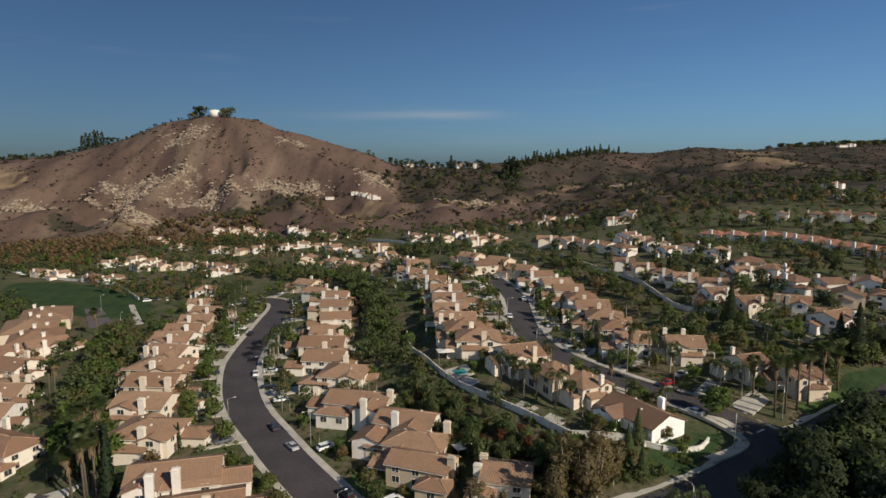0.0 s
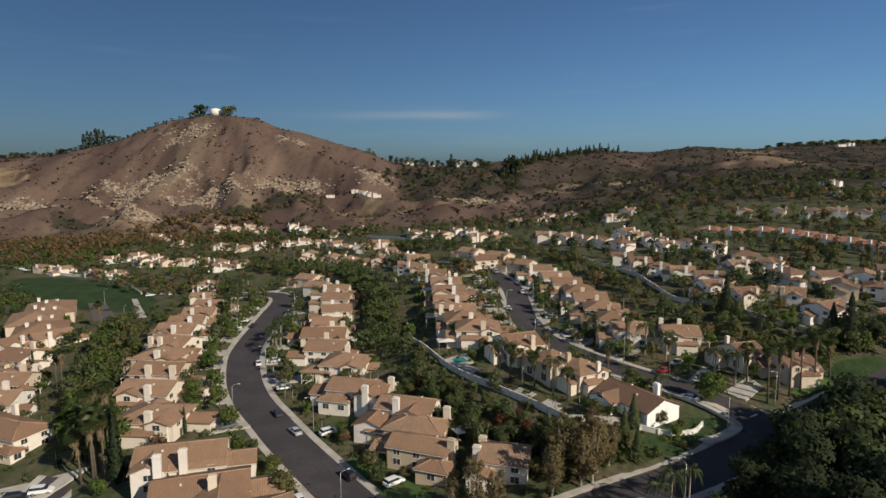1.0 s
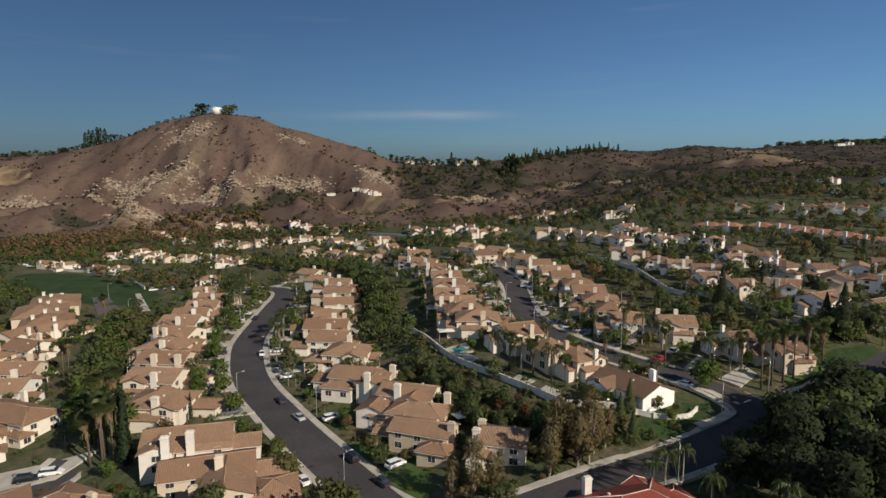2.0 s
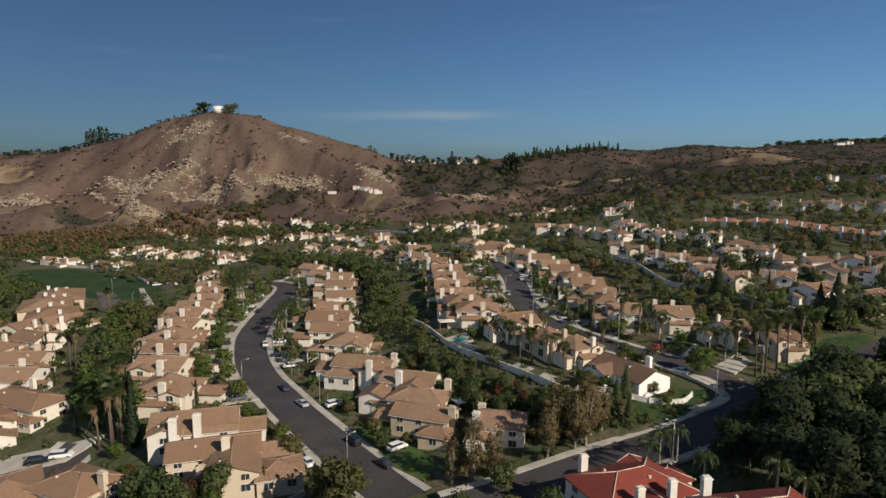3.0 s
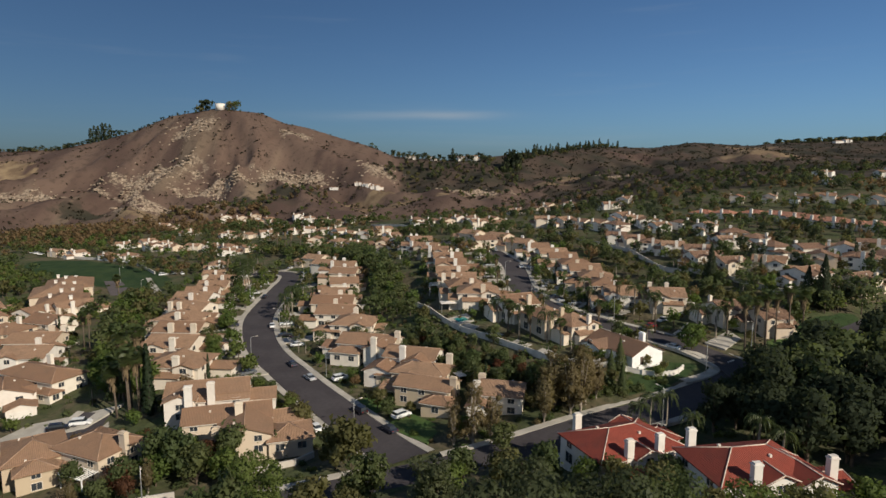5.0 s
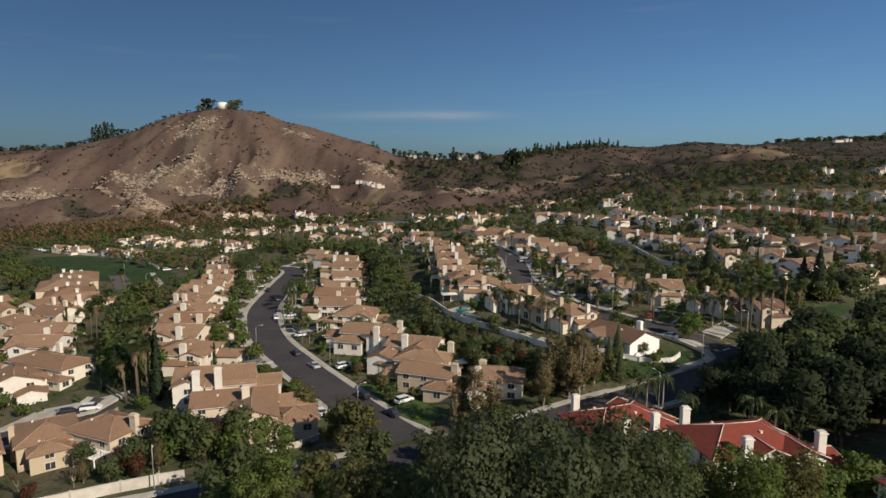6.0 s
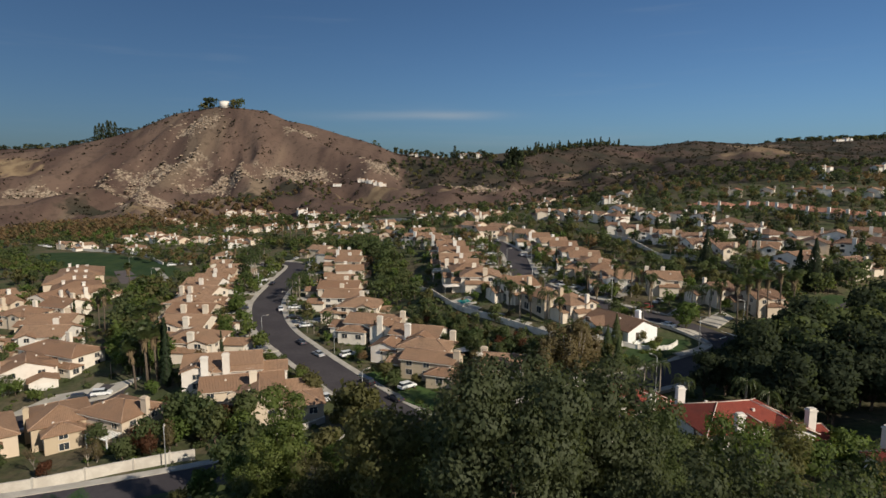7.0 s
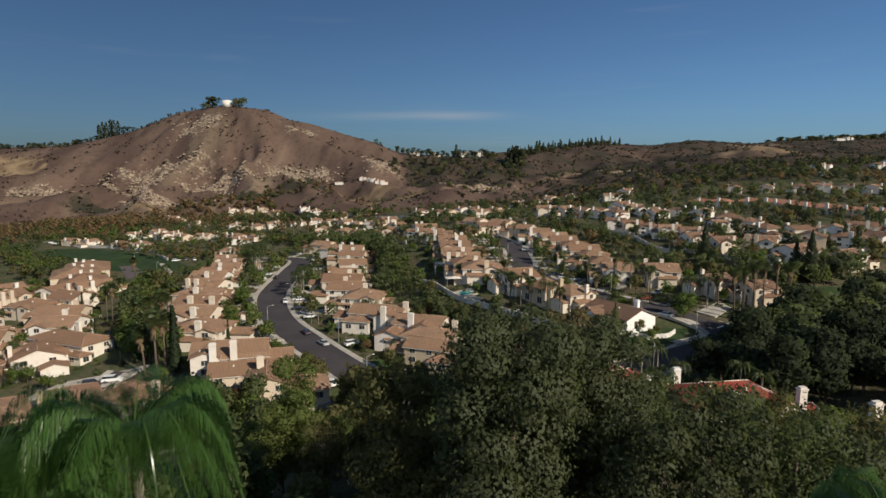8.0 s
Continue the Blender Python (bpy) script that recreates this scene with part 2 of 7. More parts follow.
TILE = roof_tile("clay_tile", [(0.258, 0.148, 0.090), (0.36, 0.228, 0.144), (0.222, 0.128, 0.078)], (0.20, 0.135, 0.09))
BROWN_TILE = roof_tile("brown_clay_tile", [(0.205, 0.118, 0.076), (0.265, 0.160, 0.104), (0.165, 0.096, 0.062)], (0.15, 0.10, 0.07))
RED_TILE = roof_tile("red_clay_tile", [(0.29, 0.068, 0.044), (0.27, 0.060, 0.040), (0.19, 0.040, 0.028)], (0.15, 0.05, 0.036))
ORANGE_TILE = roof_tile("orange_clay_tile", [(0.37, 0.17, 0.105), (0.39, 0.21, 0.135), (0.33, 0.13, 0.09)], (0.30, 0.14, 0.09))
ASPHALT = plain("asphalt", (0.050, 0.043, 0.046), (0.066, 0.058, 0.060), 0.12, 0.9, 0.004)
OLD_ASPHALT = plain("faded_asphalt", (0.10, 0.085, 0.085), (0.12, 0.10, 0.095), 0.15, 0.9, 0.004)
CONCRETE = plain("concrete", (0.46, 0.42, 0.36), (0.36, 0.33, 0.28), 0.35, 0.9, 0.004)
BLOCK = plain("block_wall", (0.60, 0.55, 0.48), (0.48, 0.43, 0.37), 0.5, 0.9, 0.006)
LAWN = plain("lawn", (0.050, 0.095, 0.022), (0.075, 0.110, 0.030), 0.25, 0.9, 0.03)
GLASS, _gn, _gl, _gb = material("window_glass", 0.06, 0.0, 0.8)
_gb.inputs["Base Color"].default_value = rgb((0.035, 0.042, 0.05))
RUBBER = plain("rubber", (0.02, 0.02, 0.02), (0.03, 0.03, 0.03), 3, 0.9)
ALLOY = plain("alloy", (0.5, 0.5, 0.5), (0.4, 0.4, 0.42), 4, 0.35, 0, 0.9)
STEEL = plain("galvanised_steel", (0.42, 0.42, 0.40), (0.34, 0.34, 0.33), 2, 0.5, 0, 0.6)
BARK = plain("bark", (0.13, 0.095, 0.07), (0.08, 0.06, 0.045), 2.5, 0.95, 0.03)
PALE_BARK = plain("pale_bark", (0.36, 0.31, 0.25), (0.22, 0.18, 0.14), 2.0, 0.9, 0.02)
PALM_BARK = plain("palm_bark", (0.14, 0.108, 0.08), (0.09, 0.07, 0.052), 3.0, 0.95, 0.03)
LEAF_DARK = leaf("dark_leaves", [(0.110, 0.146, 0.056), (0.160, 0.178, 0.070), (0.074, 0.100, 0.040)])
LEAF_OAK = leaf("oak_leaves", [(0.104, 0.122, 0.060), (0.120, 0.136, 0.066), (0.080, 0.096, 0.046)])
LEAF_GREEN = leaf("green_leaves", [(0.138, 0.196, 0.048), (0.190, 0.218, 0.064), (0.090, 0.138, 0.036)])
LEAF_OLIVE = leaf("olive_leaves", [(0.165, 0.162, 0.062), (0.210, 0.186, 0.076), (0.112, 0.112, 0.046)])
LEAF_AUTUMN = leaf("autumn_leaves", [(0.225, 0.172, 0.085), (0.205, 0.170, 0.086), (0.150, 0.118, 0.060)])
LEAF_TAN = leaf("tan_leaves", [(0.265, 0.180, 0.094), (0.280, 0.180, 0.090), (0.170, 0.122, 0.066)])
LEAF_RUST = leaf("rust_leaves", [(0.180, 0.070, 0.036), (0.160, 0.080, 0.042), (0.110, 0.050, 0.03)])
LEAF_CYPRESS = leaf("cypress_leaves", [(0.042, 0.066, 0.028), (0.050, 0.072, 0.032), (0.030, 0.048, 0.020)])
LEAF_DEEP = leaf("deep_green_leaves", [(0.060, 0.076, 0.044), (0.074, 0.090, 0.050), (0.046, 0.060, 0.034)], 0.7, 0.1)
PALM_LEAF = leaf("palm_leaves", [(0.085, 0.120, 0.040), (0.110, 0.132, 0.050), (0.070, 0.092, 0.030)], 0.45, 0.4)
FRESH_PALM = leaf("fresh_palm_leaves", [(0.100, 0.200, 0.050), (0.115, 0.215, 0.056), (0.062, 0.140, 0.034)], 0.25, 0.7)
DEAD_FROND = plain("dead_fronds", (0.165, 0.118, 0.066), (0.11, 0.08, 0.045), 3, 0.95)
SCRUB = leaf("scrub", [(0.038, 0.034, 0.022), (0.045, 0.042, 0.025), (0.065, 0.050, 0.034)])
ROCK = plain("sandstone", (0.36, 0.28, 0.205), (0.17, 0.125, 0.09), 0.2, 0.95, 0.1)
WATER, _wn, _wl, _wb = material("pool_water", 0.05, 0.0, 0.6)
_wb.inputs["Base Color"].default_value = rgb((0.03, 0.22, 0.20))


def paint(name, c):
    m, n, l, p = material(name, 0.3, 0.0, 0.6)
    p.inputs["Base Color"].default_value = rgb(c)
    p.inputs["Coat Weight"].default_value = 0.6
    return m


def ground_material():
    m, n, l, p = material("ground", 0.95, spec=0.15)
    c = position(n)
    yard = mix(n, l, noise_fac(n, l, 0.09, 6, c, 0.42, 0.60), (0.066, 0.078, 0.034), (0.112, 0.092, 0.056))
    yard = mix(n, l, math_node(n, l, "MULTIPLY", noise_fac(n, l, 0.7, 5, c, 0.45, 0.7), 0.7), yard, (0.046, 0.052, 0.026))
    mp = n.new("ShaderNodeMapping")
    mp.inputs["Scale"].default_value = (1.0, 0.22, 0.25)
    l.new(c, mp.inputs["Vector"])
    hill = mix(n, l, noise_fac(n, l, 0.020, 7, mp.outputs[0], 0.38, 0.62, 0.6), (0.074, 0.048, 0.039), (0.124, 0.083, 0.063))
    hill = mix(n, l, math_node(n, l, "MULTIPLY", noise_fac(n, l, 0.011, 6, mp.outputs[0], 0.52, 0.70, 1.0), 0.8), hill, (0.200, 0.150, 0.102))
    hill = mix(n, l, math_node(n, l, "MULTIPLY", noise_fac(n, l, 0.16, 6, c, 0.52, 0.68), 0.5), hill, (0.052, 0.038, 0.028))
    att = n.new("ShaderNodeAttribute")
    att.attribute_name = "cover"
    sep = n.new("ShaderNodeSeparateColor")
    l.new(att.outputs["Color"], sep.inputs[0])
    edge = noise_fac(n, l, 0.05, 5, c, 0.3, 0.7)
    def soft(v):
        r = n.new("ShaderNodeMapRange")
        r.interpolation_type = "SMOOTHSTEP"
        r.inputs["From Min"].default_value, r.inputs["From Max"].default_value = 0.35, 0.65
        l.new(math_node(n, l, "ADD", v, math_node(n, l, "MULTIPLY", math_node(n, l, "SUBTRACT", edge, 0.5), 0.45)), r.inputs["Value"])
        return r.outputs[0]
    col = mix(n, l, soft(sep.outputs[0]), yard, hill)
    grass = mix(n, l, noise_fac(n, l, 0.12, 5, c), (0.022, 0.044, 0.016), (0.037, 0.060, 0.021))
    col = mix(n, l, soft(sep.outputs[1]), col, grass)
    dark = mix(n, l, noise_fac(n, l, 0.02, 7, c, 0.35, 0.65), (0.034, 0.032, 0.022), (0.070, 0.050, 0.038))
    col = mix(n, l, soft(sep.outputs[2]), col, dark)
    straw = n.new("ShaderNodeAttribute")
    straw.attribute_name = "straw"
    pale = mix(n, l, noise_fac(n, l, 0.06, 6, c, 0.35, 0.65), (0.135, 0.092, 0.058), (0.235, 0.170, 0.102))
    col = mix(n, l, soft(straw.outputs["Fac"]), col, pale)
    # pale outcrop stone; the shadow of its crevices is painted in as dark blotches
    stone_crevice_shade = mix(n, l, noise_fac(n, l, 0.35, 6, c, 0.35, 0.6), (0.055, 0.040, 0.030), (0.33, 0.26, 0.19))
    col = mix(n, l, math_node(n, l, "MULTIPLY", soft(att.outputs["Alpha"]), noise_fac(n, l, 0.10, 6, c, 0.40, 0.52)), col, stone_crevice_shade)
    l.new(col, p.inputs["Base Color"])
    h = noise_fac(n, l, 0.5, 8, c, 0.2, 0.8)
    bump(n, l, p, h, 0.6, 0.4)
    return m


# ---- mesh helpers ----
def part(name, bm, mat, parent=None, label=""):
    me = bpy.data.meshes.new(name)
    bm.to_mesh(me)
    bm.free()
    me.materials.append(mat)
    ob = new(name, me)
    if parent is not None:
        ob.parent = parent
    if label:
        tagged(ob, label)
    return ob


def raw(name, verts, faces, mat, parent=None, smooth_shade=False):
    me = bpy.data.meshes.new(name)
    me.from_pydata([tuple(map(float, v)) for v in verts], [], [tuple(map(int, f)) for f in faces])
    if smooth_shade:
        me.polygons.foreach_set("use_smooth", [True] * len(me.polygons))
    me.materials.append(mat)
    ob = new(name, me)
    if parent is not None:
        ob.parent = parent
    return ob


def soft_normals(me, normals):
    """Shading normals of a leafy mass, one for each vertex."""
    a = me.attributes.new("custom_normal", "FLOAT_VECTOR", "POINT")
    a.data.foreach_set("vector", np.ascontiguousarray(normals, dtype=np.float32).ravel())


def polys(name, verts, k, mat, parent=None, normals=None):
    """A mesh of loose k-sided faces out of an array (n, k, 3)."""
    n = len(verts)
    me = bpy.data.meshes.new(name)
    me.vertices.add(n * k)
    me.vertices.foreach_set("co", np.ascontiguousarray(verts, dtype=np.float32).ravel())
    me.loops.add(n * k)
    me.loops.foreach_set("vertex_index", np.arange(n * k, dtype=np.int32))
    me.polygons.add(n)
    me.polygons.foreach_set("loop_start", np.arange(0, n * k, k, dtype=np.int32))
    me.update(calc_edges=True)
    if normals is not None:
        soft_normals(me, np.repeat(normals, k, axis=0))
    me.materials.append(mat)
    ob = new(name, me)
    if parent is not None:
        ob.parent = parent
    return ob


def box(bm, x0, x1, y0, y1, z0, z1):
    v = [bm.verts.new(c) for c in ((x0, y0, z0), (x1, y0, z0), (x1, y1, z0), (x0, y1, z0), (x0, y0, z1), (x1, y0, z1), (x1, y1, z1), (x0, y1, z1))]
    for f in ((3, 2, 1, 0), (4, 5, 6, 7), (0, 1, 5, 4), (1, 2, 6, 5), (2, 3, 7, 6), (3, 0, 4, 7)):
        bm.faces.new([v[k] for k in f])


def boxes(*args):
    bm = bmesh.new()
    for a in args:
        box(bm, *a)
    return bm


def tube(bm, pts, radii, sides=8):
    rings = []
    for k, (p, r) in enumerate(zip(pts, radii)):
        p = Vector(p)
        d = Vector(pts[min(k + 1, len(pts) - 1)]) - Vector(pts[max(k - 1, 0)])
        q = d.to_track_quat("Z", "Y")
        rings.append([bm.verts.new(p + q @ Vector((r * math.cos(a), r * math.sin(a), 0))) for a in (2 * math.pi * s / sides for s in range(sides))])
    for a, b in zip(rings[:-1], rings[1:]):
        for s in range(sides):
            f = bm.faces.new((a[s], a[(s + 1) % sides], b[(s + 1) % sides], b[s]))
            f.smooth = True
    bm.faces.new(rings[-1])
    bm.faces.new(rings[0][::-1])


def thing(name, label, category, group="", kind=""):
    return tagged(new(name), label, category, group, kind)


class Kind:
    """A thing built once; the first place takes it itself, later places take copies."""

    def __init__(self, ob):
        self.ob, self.used = ob, False

    def put(self, m, label=""):
        if not self.used:
            self.used = True
            self.ob.matrix_basis = m
            ob = self.ob
        else:
            ob = copy_thing(self.ob, m @ Matrix.Diagonal((*(1 / s for s in self.ob.scale), 1)))
        if label:
            tagged(ob, label)
        return ob


def at(x, y, z, deg=0.0, s=1.0, sz=None):
    return pose(x, y, z, 0, 0, deg) @ Matrix.Diagonal((s, s, s if sz is None else sz, 1))


def curve_points(ctrl, step):
    """Points about step apart on a smooth curve through the control points."""
    c = [np.array(p, float) for p in ctrl]
    c = [2 * c[0] - c[1]] + c + [2 * c[-1] - c[-2]]
    out = []
    for k in range(1, len(c) - 2):
        n = max(1, int(np.linalg.norm(c[k + 1] - c[k]) / step))
        for t in np.arange(n) / n:
            out.append(0.5 * (2 * c[k] + (c[k + 1] - c[k - 1]) * t + (2 * c[k - 1] - 5 * c[k] + 4 * c[k + 1] - c[k + 2]) * t * t + (3 * c[k] - c[k - 1] - 3 * c[k + 1] + c[k + 2]) * t ** 3))
    return np.array(out + [c[-2]])


def sides_of(p):
    d = np.gradient(p, axis=0)
    d /= np.linalg.norm(d, axis=1)[:, None]
    return np.c_[-d[:, 1], d[:, 0]]


# ---- streets ----
STREETS = {
    "curving": ([(-8, 97), (-18, 111), (-28, 124), (-37, 136), (-45, 148), (-53, 160), (-59.5, 173), (-65, 188), (-69.5, 204), (-72, 222), (-73.5, 242), (-75, 262), (-77, 282), (-82, 301), (-93, 314), (-112, 319)], 10.4),
    "front": ([(-190, 24), (-130, 40), (-84.4, 51.6), (-52.4, 64.0), (-34.6, 73.0), (-10, 85.7), (20, 98.5), (45, 108.5), (60, 117), (74, 126.5), (87, 132.5), (100, 139.5), (113, 147.5), (140, 164), (190, 192)], 10.5),
    "upper": ([(74, 126), (73, 134), (68, 143), (60, 151), (51, 159), (43, 169), (36, 181), (31.5, 193), (29.8, 206), (29.5, 222), (30.5, 240), (30.5, 258), (27, 280), (21, 305), (10, 330), (-8, 352)], 9.6),
    "lower": ([(-190, 92), (-150, 95), (-118, 99), (-98, 107), (-86, 116), (-84, 124)], 9.0),
}
LINES = {k: curve_points(c, 2.5) for k, (c, w) in STREETS.items()}
ROAD_PTS = np.concatenate(list(LINES.values()))


def road_distance(x, y):
    x, y = np.asarray(x, float), np.asarray(y, float)
    d = np.full(x.shape, 1e9)
    for p in ROAD_PTS:
        d = np.minimum(d, (x - p[0]) ** 2 + (y - p[1]) ** 2)
    return np.sqrt(d)


def strip(bm, line, side, o0, o1, lift0, lift1, depth=0.0):
    """A band along a street from offset o0 to o1, with a skirt of that depth on both edges."""
    z = ground_height(line[:, 0], line[:, 1])
    rows = []
    for k in range(len(line)):
        a, b = line[k] + side[k] * o0, line[k] + side[k] * o1
        r = [(a[0], a[1], z[k] + lift0), (b[0], b[1], z[k] + lift1)]
        if depth:
            r = [(a[0], a[1], z[k] + lift0 - depth)] + r + [(b[0], b[1], z[k] + lift1 - depth)]
        rows.append([bm.verts.new(v) for v in r])
    for a, b in zip(rows[:-1], rows[1:]):
        for q in range(len(a) - 1):
            bm.faces.new((a[q], a[q + 1], b[q + 1], b[q]))


def crossing(name, p, own):
    """Whether a point lies on another street."""
    for other, line in LINES.items():
        if other != own and (((line - p) ** 2).sum(1).min() ** 0.5) < STREETS[other][1] / 2 + 0.6:
            return True
    return False


for street, (ctrl, width) in STREETS.items():
    line = LINES[street]
    side = sides_of(line)
    bm = bmesh.new()
    lift = 0.04 if street != "front" else 0.05
    strip(bm, line, side, -width / 2, width / 2, lift, lift, 0.4)
    tagged(part("road_" + street, bm, ASPHALT), "dark asphalt residential street", "road", kind="structure")
    for s in (-1, 1):
        keep = [not crossing(street, p + q * s * (width / 2 + 1.0), street) for p, q in zip(line, side)]
        run, runs = [], []
        for k, ok in enumerate(keep + [False]):
            if ok:
                run.append(k)
            elif len(run) > 2:
                runs.append(run)
                run = []
            else:
                run = []
        for r in runs:
            bm = bmesh.new()
            strip(bm, line[r], side[r], s * width / 2, s * (width / 2 + 0.45), 0.17, 0.19, 0.6)
            strip(bm, line[r], side[r], s * (width / 2 + 0.45), s * (width / 2 + 1.75), 0.20, 0.24, 0.7)
            bmesh.ops.recalc_face_normals(bm, faces=bm.faces[:])
            tagged(part("pavement_" + street, bm, CONCRETE), "pale concrete kerb and pavement", "pavement", kind="structure")

# rounded pavement at the corner of the upper street
arc = curve_points([(57.5, 121.9), (63.6, 125.2), (68.6, 129.4), (70.3, 134.6), (68.2, 139.8), (64.6, 143.4)], 1.2)
bm = bmesh.new()
strip(bm, arc, sides_of(arc), 0.0, 0.4, 0.17, 0.19, 0.6)
strip(bm, arc, sides_of(arc), 0.4, 2.6, 0.21, 0.25, 0.7)
bmesh.ops.recalc_face_normals(bm, faces=bm.faces[:])
tagged(part("pavement_corner", bm, CONCRETE), "rounded pale concrete corner pavement", "pavement", kind="structure")

# ---- ground sheet ----
gx = np.concatenate([[-4600, -3200, -2200, -1600, -1200], np.arange(-1000, -330, 12), np.arange(-330, 331, 4), np.arange(342, 1001, 12), [1200, 1600, 2200, 3200, 4600]])
gy = np.concatenate([[-4600, -2500, -1200, -600, -300, -180], np.arange(-120, 560, 4), np.arange(560, 1420, 8), [1450, 1500, 1600, 1800, 2200, 3000, 4700]])
GX, GY = np.meshgrid(gx, gy)
GZ = ground_height(GX, GY)
near = (np.abs(GX) < 340) & (GY > -130) & (GY < 420)
rd = np.full(GX.shape, 1e3)
rd[near] = road_distance(GX[near], GY[near])
GZ = GZ - 0.35 * (1 - smooth(7.5, 10.5, rd))
GZ = GZ + np.where(GY < 560, 0.25 * wave2(GX, GY, 23, 5) * smooth(9, 14, rd), 0)
nx, ny = len(gx), len(gy)
idx = np.arange(nx * ny).reshape(ny, nx)
quads = np.stack([idx[:-1, :-1], idx[:-1, 1:], idx[1:, 1:], idx[1:, :-1]], -1).reshape(-1, 4)
ground = raw("ground", np.c_[GX.ravel(), GY.ravel(), GZ.ravel()], quads, ground_material(), smooth_shade=True)
tagged(ground, "dry suburban ground rising into brown scrub hills", "ground", kind="structure")
bear = GX / np.maximum(GY, 50)
dry = smooth(535, 585, GY + 12 * wave2(GX, GY, 90, 3)) * (1 - smooth(0.16, 0.26, bear) * 0.3)
lawn = smooth(0, 1, 1.6 - 1.6 * (((GX + 212) * -0.80 + (GY - 342) * 0.6) ** 2 / 100 ** 2 + ((GX + 212) * 0.6 + (GY - 342) * 0.80) ** 2 / 27 ** 2))
lawn = np.maximum(lawn, smooth(0, 1, 1.6 - 1.6 * (((GX - 52) * 0.8 + (GY - 125) * 0.6) ** 2 / 17 ** 2 + ((GX - 52) * -0.6 + (GY - 125) * 0.8) ** 2 / 5 ** 2)))
lawn = np.maximum(lawn, smooth(0, 1, 1.6 - 1.6 * (((GX - 106) * 0.85 + (GY - 150) * 0.53) ** 2 / 24 ** 2 + ((GX - 106) * -0.53 + (GY - 150) * 0.85) ** 2 / 6 ** 2)))
brush = smooth(0.10, 0.22, bear) * smooth(430, 520, GY) * (0.75 + 0.35 * wave2(GX, GY, 260, 7))
brush = np.maximum(brush, smooth(-0.10, -0.04, bear) * smooth(660, 720, GY))
ROCKS = [(-387, 797, 60, 26), (-281, 751, 55, 26), (-197, 785, 50, 18), (-496, 765, 80, 16), (-87, 800, 24, 26), (-339, 678, 45, 16), (-365, 885, 30, 26), (-219, 888, 24, 12), (200, 742, 30, 14), (30, 690, 40, 14), (-600, 700, 60, 14)]
rock = np.zeros_like(GX)
for rx, ry, ra, rb in ROCKS:
    rock = np.maximum(rock, 1.15 * np.exp(-((GX - rx) / ra) ** 2 - ((GY - ry) / rb) ** 2))
for kx, ky, ka, kb in ((430, 815, 70, 45), (160, 770, 40, 24), (118, 715, 36, 20), (560, 1120, 60, 50), (300, 960, 50, 40)):
    brush = brush * (1 - 1.1 * np.exp(-((GX - kx) / ka) ** 2 - ((GY - ky) / kb) ** 2))
straw = np.zeros_like(GX)
for kx, ky, ka, kb in ((430, 815, 60, 36), (-300, 640, 62, 30), (-50, 640, 60, 22), (20, 650, 40, 18), (160, 770, 40, 24), (118, 715, 30, 16), (-90, 690, 60, 14), (560, 1120, 50, 40), (-640, 860, 60, 30)):
    straw = np.maximum(straw, 0.95 * np.exp(-((GX - kx) / ka) ** 2 - ((GY - ky) / kb) ** 2))
for kx, ky, ka, kb in ((-215, 665, 60, 34), (-170, 700, 40, 22), (-420, 690, 40, 20)):
    brush = np.maximum(brush, 0.9 * np.exp(-((GX - kx) / ka) ** 2 - ((GY - ky) / kb) ** 2))
sa = ground.data.attributes.new("straw", "FLOAT", "POINT")
sa.data.foreach_set("value", straw.astype(np.float32).ravel())
col = ground.data.color_attributes.new("cover", "FLOAT_COLOR", "POINT")
col.data.foreach_set("color", np.stack([dry, lawn, np.clip(brush, 0, 1), rock], -1).astype(np.float32).ravel())

# ---- houses ----
def slope_uv(bm):
    uv = bm.loops.layers.uv.verify()
    bmesh.ops.recalc_face_normals(bm, faces=bm.faces[:])
    for f in bm.faces:
        u = Vector((0, 0, 1)).cross(f.normal)
        u = u.normalized() if u.length > 0.02 else Vector((1, 0, 0))
        v = f.normal.cross(u)
        for lp in f.loops:
            lp[uv].uv = (lp.vert.co.dot(u), lp.vert.co.dot(v))


def solid_roof(bm, pts, planes, thick, swap):
    """Sloping planes over named points, with an underside and closed edges."""
    top = [bm.verts.new((p[1], p[0], p[2]) if swap else p) for p in pts]
    low = [bm.verts.new((v.co.x, v.co.y, v.co.z - thick)) for v in top]
    edges = {}
    for f in planes:
        bm.faces.new([top[k] for k in f])
        bm.faces.new([low[k] for k in f][::-1])
        for a, b in zip(f, f[1:] + f[:1]):
            edges[frozenset((a, b))] = edges.get(frozenset((a, b)), 0) + 1
    ridges, rakes = [], []
    for e, n in edges.items():
        a, b = tuple(e)
        line = (top[a].co.copy(), top[b].co.copy())
        if n == 1:
            bm.faces.new((top[a], top[b], low[b], low[a]))
            if abs(line[0].z - line[1].z) > 0.3:
                rakes.append(line)
        else:
            ridges.append(line)
    return ridges, rakes


def gable_roof(bm, x0, x1, y0, y1, ze, slope, swap=False, ov=0.5, go=0.4):
    if swap:
        x0, x1, y0, y1 = y0, y1, x0, x1
    ym, zr, zo = (y0 + y1) / 2, ze + slope * (y1 - y0) / 2, ze - ov * slope
    p = [(x0 - go, y0 - ov, zo), (x1 + go, y0 - ov, zo), (x1 + go, ym, zr), (x0 - go, ym, zr), (x0 - go, y1 + ov, zo), (x1 + go, y1 + ov, zo)]
    return solid_roof(bm, [(a, b, c + 0.2) for a, b, c in p], [[0, 1, 2, 3], [3, 2, 5, 4]], 0.2, swap)


